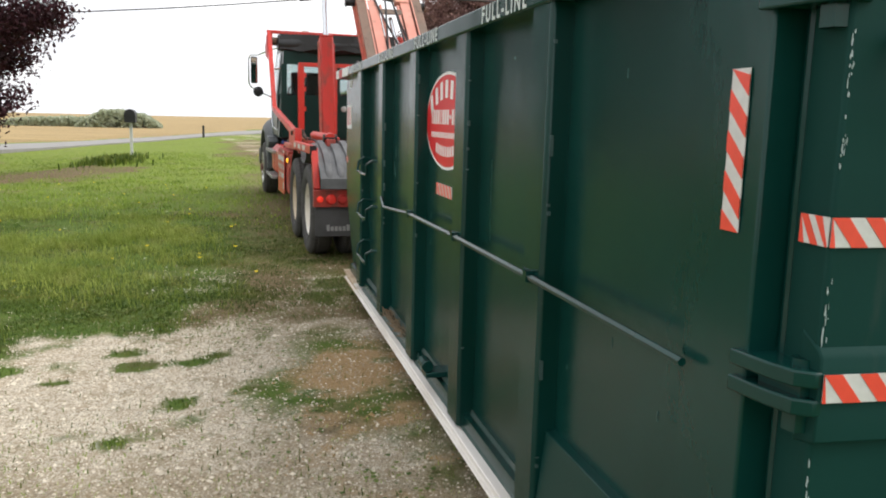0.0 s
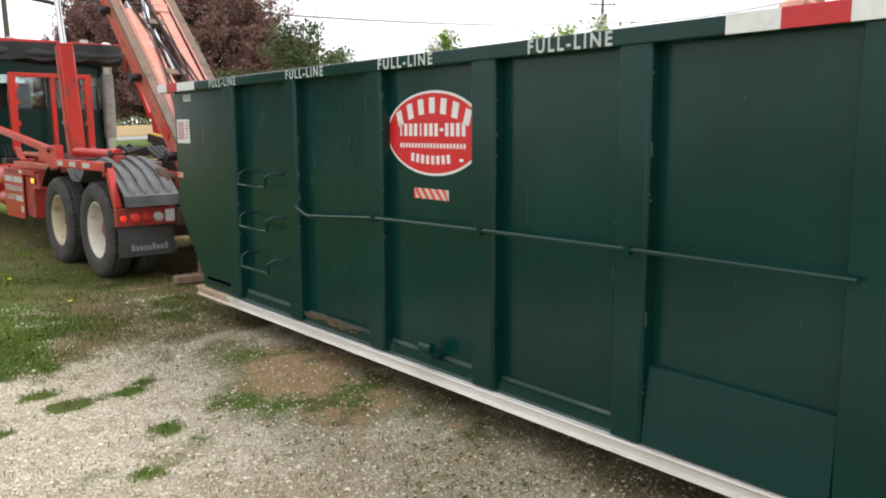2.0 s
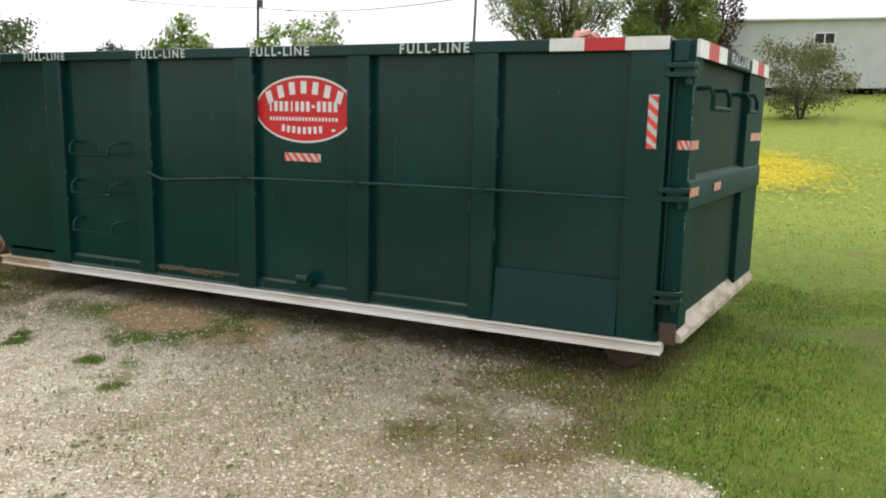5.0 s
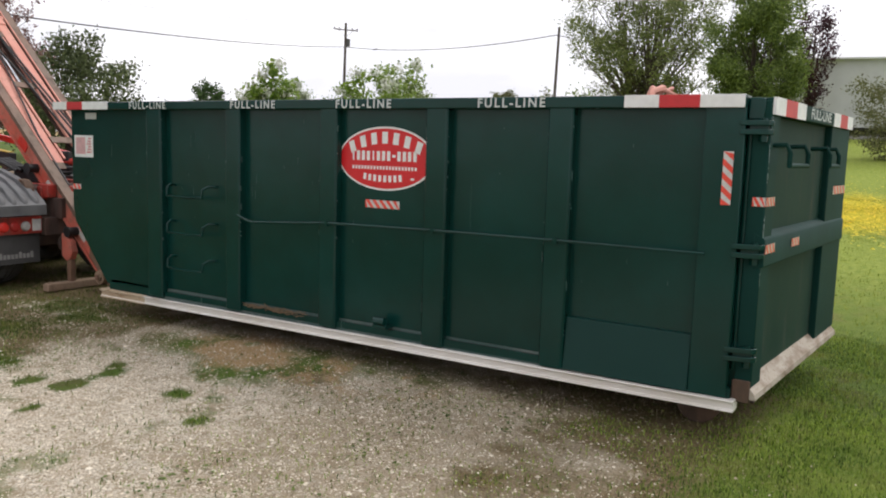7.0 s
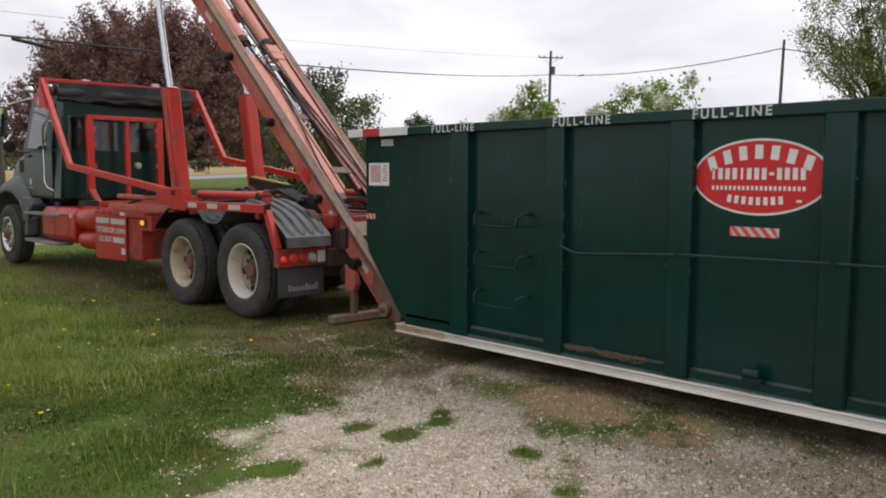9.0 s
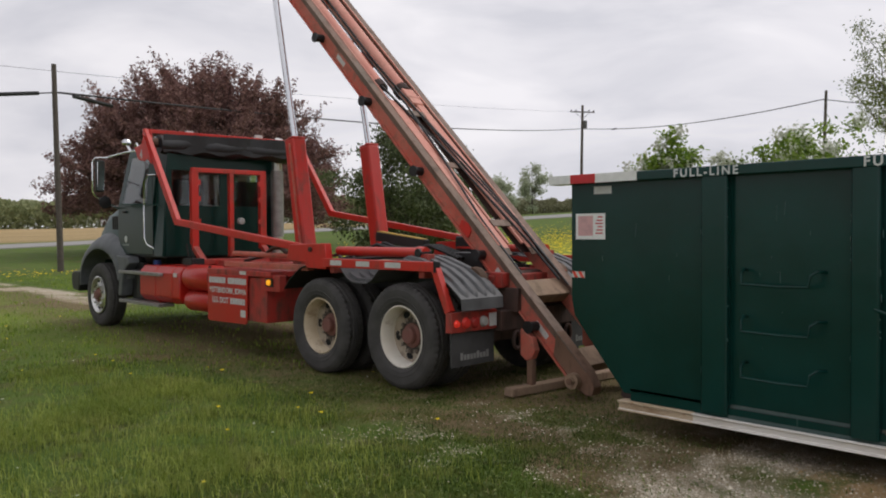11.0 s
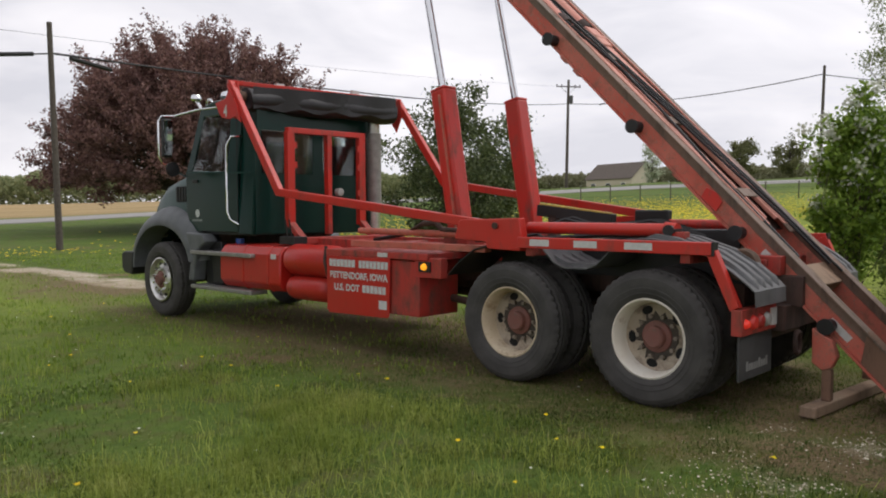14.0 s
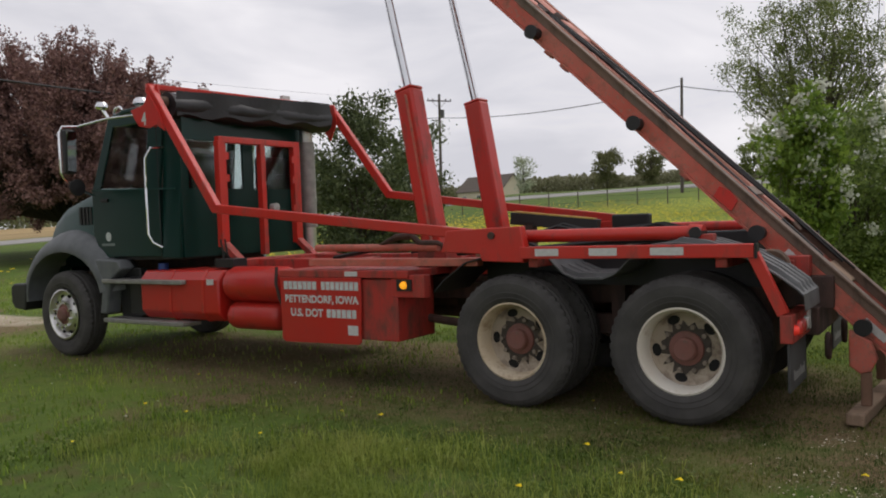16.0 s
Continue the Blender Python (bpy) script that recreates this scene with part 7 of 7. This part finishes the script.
for words, y, z, wide in (("BETTENDORF, IOWA", 3.27, 0.775, 0.93), ("U.S. DOT", 3.2, 0.655, 0.42)):
    lettering(words, 0.088 if "," in words else 0.078, wide, STENCIL, TRUCK, Matrix.Translation((-1.2275, y, z)) @ SIDE, label="white painted words on the red plate", bold=0.04)
part("sign_reflector", Build().box(-1.229, -1.2255, 2.36, 2.48, 0.5, 0.59), SILVER_TAPE, sign)
part("side_shelf", Build().box(-1.22, -0.5, 1.78, 3.35, 1.03, 1.1), RED_DULL, TRUCK, bevel=0.008)
part("shelf_reflector", Build().box(-1.224, -1.219, 2.35, 2.5, 1.045, 1.09), SILVER_TAPE, TRUCK)
mk = part("marker_bracket", Build().box(-1.2, -1.1, 1.62, 1.98, 0.86, 1.06), RED_DULL, TRUCK, bevel=0.008)
part("amber_lamp", Build().lathe([(0.0, -1.245), (0.028, -1.24), (0.036, -1.22), (0.036, -1.2), (0.0, -1.2)], (0, 1.83, 0.97), 16, "x"), LAMP_AMBER, mk, "lit amber marker lamp")
part("lamp_mount", Build().box(-1.215, -1.2, 1.75, 1.91, 0.92, 1.02), BLACK, mk)
part("drive_pipe", Build().tube([(-0.7, 1.95, 0.62), (-0.75, 1.4, 0.58), (-0.6, 1.0, 0.6)], 0.04, 10), FRAME_DARK, TRUCK)
valve = part("valve_bank", Build().box(-0.95, -0.75, 4.3, 4.6, 1.1, 1.2), BLACK, TRUCK, bevel=0.006)
for x in (-0.9, -0.84):
    part("lever", Build().tube([(x, 4.5, 1.19), (x - 0.02, 4.52, 1.41)], 0.012, 6), BLACK, valve)
part("spare_chain", Build().tube([(-1.1, 3.5, 1.12), (-1.14, 3.48, 0.95), (-1.13, 3.44, 0.8), (-1.1, 3.42, 0.7)], 0.018, 6), FRAME_DARK, TRUCK)
rg = random.Random(4)
for k in range(9):
    x, y = rg.uniform(-0.9, 0.9), rg.uniform(-0.9, 2.8)
    pts = [(x, y, 1.2), (x + rg.uniform(-0.1, 0.1), y + 0.25, 1.3), (x + rg.uniform(-0.15, 0.15), y + 0.6, 1.24), (x, y + 0.95, 1.22)]
    part("hydraulic_hose", Build().tube(pts, 0.017, 6), HOSE, TRUCK)
for x0, y0 in ((-0.36, 0.0), (0.05, -0.3)):
    part("bed_plank", Build().box(x0, x0 + 0.3, y0, y0 + 1.6, 1.17, 1.24), BOARD, TRUCK, bevel=0.006)
part("transmission", Build().cyl((0, 2.0, 0.72), (0, 5.4, 0.8), 0.09, 12).box(-0.35, 0.35, 5.2, 7.6, 0.7, 1.25), FRAME_DARK, TRUCK)
for x in (-0.45, 0.45):
    part("front_spring", Build().beam((x, 6.3, 0.72), (x, 7.8, 0.72), 0.08, 0.08), FRAME_DARK, TRUCK)

# ---------------------------------------------------------------- trees and shrubs
def leaves(rng, centres, n, size, scatter, flat=0.5):
    """Small pointed leaves of one four-sided face, strewn round the given places."""
    t = np.array([tuple(p) for p in centres])
    c = t[rng.integers(0, len(t), n)] + rng.normal(0, scatter, (n, 3)) * np.array([1, 1, 0.8])
    a = rng.normal(0, 1, (n, 3))
    a /= np.linalg.norm(a, axis=1)[:, None]
    b = np.cross(a, rng.normal(0, 1, (n, 3)))
    b /= np.linalg.norm(b, axis=1)[:, None]
    s = (size * rng.uniform(0.6, 1.3, n))[:, None]
    v = np.stack([c - a * s, c + b * s * flat, c + a * s, c - b * s * flat], 1)
    return v.reshape(-1, 3), np.arange(4 * n)


def tree(name, x, y, height, crown_r, n, leaf, scatter, leaf_mat_, label, seed, trunk_r=0.2, base=0.25, limbs=70, stems=1, blossom=0, category="tree", ragged=0.25):
    """Trunk or stems, limbs that reach into an uneven crown, and leaves along their outer ends."""
    rng, nrg = random.Random(seed), np.random.default_rng(seed)
    z = float(ground_z(np.array([x]), np.array([y]))[0]) - 0.05
    t = thing(name, pose(x, y, z, 0, 0, rng.uniform(0, 360)), label, category)
    low = height * base
    mid, half = (height + low) / 2, (height - low) / 2
    b, spots = Build(), []
    roots = []
    for k in range(stems):
        a = 2 * math.pi * k / stems + rng.uniform(0, 1)
        lean = 0.0 if stems == 1 else crown_r * 0.35
        top = Vector((lean * math.cos(a), lean * math.sin(a), mid + half * (0.55 if stems == 1 else 0.2)))
        foot = Vector((0.08 * lean * math.cos(a), 0.08 * lean * math.sin(a), 0))
        pts = [foot.lerp(top, q) + Vector((rng.gauss(0, 0.03), rng.gauss(0, 0.03), 0)) * height * 0.3 * (q > 0) for q in (0, 0.25, 0.5, 0.75, 1.0)]
        b.tube(pts, [trunk_r * (1 - 0.75 * q) for q in (0, 0.25, 0.5, 0.75, 1.0)], 8)
        roots.append(pts)
    for k in range(limbs):
        while True:
            u = Vector((rng.uniform(-1, 1), rng.uniform(-1, 1), rng.uniform(-1, 1)))
            if 0.2 < u.length < 1:
                break
        u = u.normalized() * (u.length ** 0.55) * (1 + rng.gauss(0, ragged * 0.5))
        # fuller below the middle, rounded above
        wide = crown_r * (1.0 if u.z > 0 else 1.0 - 0.25 * u.z * u.z)
        end = Vector((u.x * wide, u.y * wide, mid + u.z * half))
        end.z = max(end.z, 0.2)
        stem = rng.choice(roots)
        q = min(max((end.z - low * 0.6) / height * rng.uniform(0.4, 0.8), 0.08), 0.95)
        i = min(int(q * 4), 3)
        start = stem[i].lerp(stem[i + 1], q * 4 - i)
        bow = Vector((rng.gauss(0, 0.12), rng.gauss(0, 0.12), 0.12)) * (end - start).length
        pts = [start, start.lerp(end, 0.4) + bow, start.lerp(end, 0.75) + bow * 0.6, end]
        r = max(trunk_r * 0.22 * (1 - 0.5 * q), 0.006)
        b.tube(pts, [r, r * 0.6, r * 0.35, r * 0.12], 5)
        spots += [pts[2], pts[3], pts[3], pts[2].lerp(pts[3], 0.5), end + Vector((rng.gauss(0, 1), rng.gauss(0, 1), rng.gauss(0, 0.8))) * scatter * 1.2]
    part("trunk", b, BARK, t, smooth=60)
    v, f = leaves(nrg, spots, n, leaf, scatter)
    v[:, 2] = np.maximum(v[:, 2], 0.05)
    c = new("crown", array_mesh("crown", v, f, 4, leaf_mat_))
    c.parent = t
    if blossom:
        high = sorted(spots, key=lambda p: -p.z)[: max(6, 2 * len(spots) // 3)]
        pick = [p + Vector((p.x, p.y, 0.4 * crown_r)).normalized() * rng.uniform(1.2, 2.6) * scatter for p in (rng.choice(high) for _ in range(blossom))]
        v, f = leaves(nrg, pick, blossom * 70, 0.026, 0.06, 0.9)
        o = new("blossoms", array_mesh("blossoms", v, f, 4, BLOSSOM))
        o.parent = t
        tagged(o, "clusters of white blossom")
    return t


def domed_tree(name, x, y, height, reach, low, n, leaf, leaf_mat_, label, seed, trunk_r, branches):
    """A broad dome: branches fan out from a short trunk and end in leafy twigs that point outwards and up."""
    rng, nrg = random.Random(seed), np.random.default_rng(seed)
    t = thing(name, pose(x, y, float(ground_z(np.array([x]), np.array([y]))[0]) - 0.05), label, "tree")
    b, spots = Build(), []
    fork = Vector((0, 0, height * 0.16))
    b.tube([(0, 0, 0), (0.05, 0.02, height * 0.08), fork, (0.1, -0.1, height * 0.5)], [trunk_r * 1.2, trunk_r, trunk_r * 0.85, trunk_r * 0.25], 10)
    for k in range(branches):
        a, up = rng.uniform(0, 2 * math.pi), rng.random()
        lift = math.asin(up ** 0.85)
        far = rng.uniform(0.6, 1.0) ** 0.5 * (1 + 0.02 * math.sin(3 * a + seed) + 0.03 * math.sin(9 * a + 5 * lift) + rng.gauss(0, 0.035))
        end = Vector((reach * far * math.cos(lift) * math.cos(a), reach * far * math.cos(lift) * math.sin(a), low + (height - low) * far * math.sin(lift) - 0.9 * rng.random() * (1 - up) ** 2))
        mid_ = fork.lerp(end, 0.5) + Vector((0, 0, 0.1 * reach * (1 - up)))
        b.tube([fork, mid_, end], [trunk_r * 0.2, trunk_r * 0.1, 0.012], 4)
        out = Vector((math.cos(a) * math.cos(lift), math.sin(a) * math.cos(lift), math.sin(lift)))
        for j in range(5):
            root = mid_.lerp(end, rng.uniform(0.45, 1.0))
            way = (out + Vector((rng.gauss(0, 0.45), rng.gauss(0, 0.45), rng.gauss(0.35, 0.35)))).normalized() * rng.uniform(0.5, 1.25)
            b.tube([root, root + way], [0.014, 0.005], 3)
            spots += [root + way * q for q in (0.1, 0.3, 0.5, 0.7, 0.85, 1.0)]
    part("trunk", b, BARK, t, smooth=60)
    v, f = leaves(nrg, spots, n, leaf, 0.13)
    v[:, 2] = np.maximum(v[:, 2], 0.05)
    new("crown", array_mesh("crown", v, f, 4, leaf_mat_)).parent = t
    return t


domed_tree("plum_tree", 15.3, 45.3, 10.2, 7.9, 2.0, 180000, 0.085, LEAF_PLUM, "broad purple-leaved plum tree across the lawn", 34, 0.28, 700)
tree("plum_tree", -9.3, 24.6, 8.6, 4.3, 170000, 0.07, 0.3, LEAF_MAROON, "dark maroon plum tree near the road", 12, 0.22, 0.08, 120)
tree("shrub", 9.12, 20.2, 4.3, 1.55, 22000, 0.055, 0.15, LEAF_DARK, "tall dark green shrub behind the truck", 13, 0.05, 0.1, 80, 5, category="shrub", ragged=0.5)
tree("shrub", 10.06, 20.01, 2.8, 0.6, 5500, 0.045, 0.18, LEAF_DARK, "lower dark green shrub beside the tall one", 14, 0.05, 0.02, 45, 4, category="shrub", ragged=0.3)
tree("lilac_bush", 5.98, 10.19, 3.02, 0.44, 8500, 0.044, 0.075, LEAF_LILAC, "bright green lilac bush with white blossom", 15, 0.03, 0.26, 60, 5, 30, "shrub", 0.15)
tree("lilac_bush", 6.75, 8.3, 3.1, 0.85, 7000, 0.036, 0.075, LEAF_LILAC, "open lilac bush with white blossom", 18, 0.03, 0.2, 46, 6, 24, "shrub", 0.45)
tree("lilac_bush", 8.57, 7.83, 2.85, 0.35, 1900, 0.036, 0.1, LEAF_LILAC, "small lilac bush behind the dumpster", 17, 0.025, 0.3, 16, 3, 3, "shrub", 0.3)
tree("lilac_bush", 9.35, 10.25, 3.1, 1.2, 36000, 0.036, 0.13, LEAF_THICKET, "broad lilac bush with white blossom clusters", 25, 0.04, 0.04, 80, 6, 70, "shrub", 0.4)
tree("shrub", 13.53, 9.2, 2.9, 2.0, 26000, 0.06, 0.2, LEAF_THICKET, "green lilac thicket with scattered white blossom", 26, 0.05, 0.02, 60, 6, 60, "shrub", 0.4)
tree("ash_tree", 48.13, 18.44, 13.4, 4.3, 44000, 0.085, 0.34, LEAF_OLIVE, "tall thin-leaved tree with bare upper limbs", 20, 0.32, 0.12, 150, 3, ragged=0.4)
tree("maple_tree", 44.6, 10.94, 9.7, 2.8, 50000, 0.09, 0.3, LEAF_THICKET, "dense deep green tree beside the shed", 21, 0.25, 0.04, 90)
tree("plum_tree", 55.04, 9.4, 9.6, 1.2, 4500, 0.1, 0.25, LEAF_MAROON, "small maroon tree behind the green one", 22, 0.16, 0.2, 40)
tree("shrub", 41.86, 3.23, 4.0, 2.5, 9000, 0.075, 0.26, LEAF_SCRUB, "grey green shrub before the shed", 23, 0.06, 0.05, 60, 5, category="shrub")
tree("shrub", 39.68, -2.71, 2.6, 2.2, 6000, 0.075, 0.26, LEAF_SCRUB, "grey green shrub before the shed", 24, 0.06, 0.05, 60, 5, category="shrub")
# three of these wear the leaf colour paled for haze
for k, (x, y, h, r, n, mat) in enumerate(((71.99, 71.83, 7, 1.5, 1500, LEAF_HAZED), (85.67, 61.4, 5.5, 1.2, 700, LEAF_HAZED), (89.3, 51.3, 5.0, 2.1, 1900, LEAF_SCRUB), (92.0, 46.6, 4.6, 2.2, 1700, LEAF_SCRUB), (97.87, 35.02, 5, 2.8, 3000, LEAF_OLIVE), (55.9, 69.32, 5.5, 1.6, 2600, LEAF_FIR), (61.87, 68.14, 4.0, 2.0, 2600, LEAF_HAZED))):
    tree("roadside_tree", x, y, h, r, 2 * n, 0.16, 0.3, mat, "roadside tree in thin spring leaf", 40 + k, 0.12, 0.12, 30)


def far_woods(name, a0, a1, d, h, n, seed, label, mat=LEAF_HAZED):
    """A belt of woodland on the skyline: uneven heaps of leafy clumps."""
    rng = np.random.default_rng(seed)
    a = np.radians(rng.uniform(a0, a1, n))
    r = d + rng.uniform(-12, 12, n)
    x, y = C0[0] + r * np.sin(a), C0[1] + r * np.cos(a)
    top = h * (0.55 + 0.4 * fractal(np.degrees(a) * d / 60, 0 * a, 0.12, seed) + 0.25 * fractal(np.degrees(a) * d / 60, 0 * a, 0.9, seed + 9))
    top = top * np.clip(np.minimum(np.degrees(a) - a0, a1 - np.degrees(a)) / 1.6, 0.04, 1) ** 0.6
    z = land(x, y) - 1.0 + (top + 1.0) * np.sqrt(rng.random(n))
    c = np.stack([x, y, z], 1)
    s = (0.0021 * d * rng.uniform(0.5, 1.3, n))[:, None]
    u = rng.normal(0, 1, (n, 3))
    u /= np.linalg.norm(u, axis=1)[:, None]
    w = np.cross(u, rng.normal(0, 1, (n, 3)))
    w /= np.linalg.norm(w, axis=1)[:, None]
    v = np.stack([c - u * s, c + w * s * 0.7, c + u * s, c - w * s * 0.7], 1).reshape(-1, 3)
    return tagged(new(name, array_mesh(name, v, np.arange(4 * n), 4, mat)), label, "woods", kind="stuff")


# the haze over these first two woods lies in their pale leaf colour
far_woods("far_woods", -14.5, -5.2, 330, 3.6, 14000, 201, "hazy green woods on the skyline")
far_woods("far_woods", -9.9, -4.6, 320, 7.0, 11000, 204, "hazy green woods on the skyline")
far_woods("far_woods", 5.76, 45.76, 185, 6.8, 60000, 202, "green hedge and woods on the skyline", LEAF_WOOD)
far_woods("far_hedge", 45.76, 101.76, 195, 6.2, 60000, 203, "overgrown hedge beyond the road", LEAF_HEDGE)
# unseen belt added behind the camera to keep bright horizon out of reflections
far_woods("unseen_tree_belt", 106.76, 301.76, 42, 9, 16000, 205, "unseen belt of trees, added to darken reflections", LEAF_FIR)

# ---------------------------------------------------------------- poles, wires, fence, mailbox, buildings
def pole(x, y, height, lean, label, arm=False):
    z = float(land(x, y))
    t = thing("utility_pole", pose(x, y, z - 0.1, 0, lean, 0), label, "utility pole")
    part("shaft", Build().tube([(0, 0, 0), (0, 0, height * 0.5), (0, 0, height)], [0.015 * height, 0.013 * height, 0.011 * height], 12), WOOD_POLE, t)
    if arm:
        a = part("crossarm", Build().beam((-1.3, 1.04, height - 0.9), (1.3, -1.04, height - 0.9), 0.13, 0.15), WOOD_POLE, t, bevel=0.01)
        for k in (-1.22, -0.7, 0.7, 1.22):
            part("insulator", Build().lathe([(0.0, 0.25), (0.07, 0.22), (0.08, 0.08), (0.04, 0.0), (0.0, 0.0)], (k, -0.8 * k, height - 0.83), 10, "z"), BLACK, a)
        part("brace", Build().beam((-0.8, 0.64, height - 0.96), (0, 0, height - 1.9), 0.04, 0.04).beam((0.8, -0.64, height - 0.96), (0, 0, height - 1.9), 0.04, 0.04), WOOD_POLE, t)
        part("transformer", Build().cyl((0.26, -0.28, height - 3.1), (0.26, -0.28, height - 2.1), 0.27, 14), plain("grey_can", (0.1, 0.1, 0.1), 0.5), t)
    return t


P0, P1, P2, P3 = (4.99, 35.27), (82.5, 72.5), (67.1, 33.75), (95.07, 9.09)
PL = (-59.43, 27.85)
TOP0, TOP1, TOP2 = 7.75, 18.4, 13.6  # heights of the pole tops above the yard
pole(*P0, TOP0 - float(land(*P0)) + 0.1, -1.0, "weathered wooden utility pole in the lawn")
pole(*P1, TOP1 - float(land(*P1)) + 0.1, 1.5, "wooden utility pole with a crossarm beyond the road", True)
pole(*P2, TOP2 - float(land(*P2)) + 0.1, 3.5, "plain leaning wooden utility pole")
pole(*P3, 10.0, 0, "wooden utility pole behind the trees")
pole(*PL, 9.0, 0, "wooden utility pole along the road")


def wire(name, a, b, sag, r, label):
    a, b = Vector(a), Vector(b)
    pts = [a.lerp(b, k / 24) - Vector((0, 0, sag * 4 * (k / 24) * (1 - k / 24))) for k in range(25)]
    return tagged(part(name, Build().tube(pts, r, 5), WIRE), label, "cable")


def at(p, h):
    return (p[0], p[1], float(land(*p)) + h)


W0, W1, W2 = (*P0, TOP0 - 1.03), (*P1, TOP1 - 3.2), (*P2, TOP2 - 0.85)  # where the cables hang from
wire("overhead_cable", at(PL, 8.0), W0, 2.9, 0.025, "black overhead cable along the road")
wire("overhead_cable", W0, W1, 0.7, 0.04, "black overhead cable across the lawn")
wire("overhead_cable", W1, W2, 0.85, 0.045, "black overhead cable between the poles")
wire("overhead_cable", W2, at(P3, 8.0), 1.0, 0.04, "black overhead cable between the poles")
wire("thin_wire", at(PL, 6.6), (*P1, TOP1 - 0.9), 1.6, 0.01, "thin high wire along the road")
for end, dip in ((at(PL, 8.0), 0.155), (W1, 0.05)):
    u = Vector((end[0] - P0[0], end[1] - P0[1], 0)).normalized()
    a, b = Vector(W0) + u * 0.7 - Vector((0, 0, dip * 0.7)), Vector(W0) + u * 2.6 - Vector((0, 0, dip * 2.6))
    tagged(part("cable_sleeve", Build().cyl(a, b, 0.075, 10), WIRE), "black splice sleeve on the overhead cable", "cable sleeve")
u = (Vector((*P2, 0)) - Vector((*P1, 0))).normalized()
c = Vector(W1).lerp(Vector(W2), 0.2) - Vector((0, 0, 0.85 * 4 * 0.2 * 0.8))
tagged(part("cable_sleeve", Build().cyl(c - u * 0.5, c + u * 0.5, 0.09, 8), WIRE), "black splice sleeve on the overhead cable", "cable sleeve")

mz = float(land(-4.08, 33.0))
mb = thing("mailbox", pose(-4.08, 33.0, mz, 0, 0, 0), "black rural mailbox on a grey post by the road", "mailbox")
part("post", Build().box(-0.05, 0.05, -0.05, 0.05, -0.1, 1.2), BARN_WALL, mb, bevel=0.006)
part("box", Build().prism([(-0.2, 1.2), (0.2, 1.2), (0.2, 1.5)] + [(0.2 * math.cos(t), 1.5 + 0.2 * math.sin(t)) for t in (math.pi * i / 8 for i in range(1, 8))] + [(-0.2, 1.5)], "y", -0.3, 0.3), BLACK, mb, bevel=0.006)
mk2 = thing("marker_post", pose(-2.22, 50.08, float(land(-2.22, 50.08))), "small dark roadside marker post", "post")
part("stake", Build().box(-0.06, 0.06, -0.03, 0.03, -0.1, 0.7), BLACK, mk2)

fence = thing("wire_fence", pose(0, 0, 0), "wire fence on steel posts across the field", "fence")
fp = []
for k in range(16):
    a = 51.8 + 2.0 * k
    d = 62.0
    x, y = C0[0] + d * math.sin(radians(a)), C0[1] + d * math.cos(radians(a))
    z = float(land(x, y))
    fp.append((x, y, z))
    part("fence_post", Build().cyl((x, y, z - 0.1), (x, y, z + 1.25), 0.04, 6), WOOD_POLE, fence)
for h in (0.4, 0.8, 1.15):
    part("fence_wire", Build().tube([(x, y, z + h) for x, y, z in fp], 0.008, 4), WIRE, fence)


def house(kind, x, y, turn, w, l, eave, ridge, wall, roof, label, windows, lift=0.0, tall_=1.3):
    z = float(land(x, y)) - 0.2
    t = thing(kind, pose(x, y, z, 0, 0, turn), label, kind)
    part("wall", Build().prism([(-w / 2, 0), (w / 2, 0), (w / 2, eave), (0, ridge), (-w / 2, eave)], "y", -l / 2, l / 2), wall, t)
    for s in (-1, 1):
        d = Vector((s * w / 2, 0, eave - ridge)).normalized()
        e = Vector((0, 0, ridge + 0.08)) + d * (Vector((w / 2, 0, ridge - eave)).length + 0.4)
        part("roof", Build().loft([[(0, -l / 2 - 0.4, ridge + 0.08), (e.x, -l / 2 - 0.4, e.z), (e.x, -l / 2 - 0.4, e.z + 0.12), (0, -l / 2 - 0.4, ridge + 0.2)], [(0, l / 2 + 0.4, ridge + 0.08), (e.x, l / 2 + 0.4, e.z), (e.x, l / 2 + 0.4, e.z + 0.12), (0, l / 2 + 0.4, ridge + 0.2)]]), roof, t)
    for k in range(windows):
        yy = -l / 2 + l * (k + 0.5) / windows
        f = (lambda x: x) if turn > 90 else (lambda x: -x)
        win = part("window", Build().box(min(f(w / 2 - 0.02), f(w / 2 + 0.05)), max(f(w / 2 - 0.02), f(w / 2 + 0.05)), yy - 0.7, yy + 0.7, lift + 1.0, lift + 1.0 + tall_), WHITE, t)
        part("pane", Build().box(min(f(w / 2 + 0.05), f(w / 2 + 0.06)), max(f(w / 2 + 0.05), f(w / 2 + 0.06)), yy - 0.6, yy - 0.04, lift + 1.1, lift + 0.9 + tall_), BLACK, win)
        part("pane", Build().box(min(f(w / 2 + 0.05), f(w / 2 + 0.06)), max(f(w / 2 + 0.05), f(w / 2 + 0.06)), yy + 0.04, yy + 0.6, lift + 1.1, lift + 0.9 + tall_), BLACK, win)
    return t


house("house", 136.88, 99.85, 164, 6.5, 14, 3.2, 6.2, HOUSE_WALL, HOUSE_ROOF, "low cream house with a brown shingle roof", 3)
house("shed", 65.65, -4.01, 8, 12, 40, 4.6, 6.6, BARN_WALL, BARN_ROOF, "long pale shed with a white metal roof", 5, 1.9, 0.85)
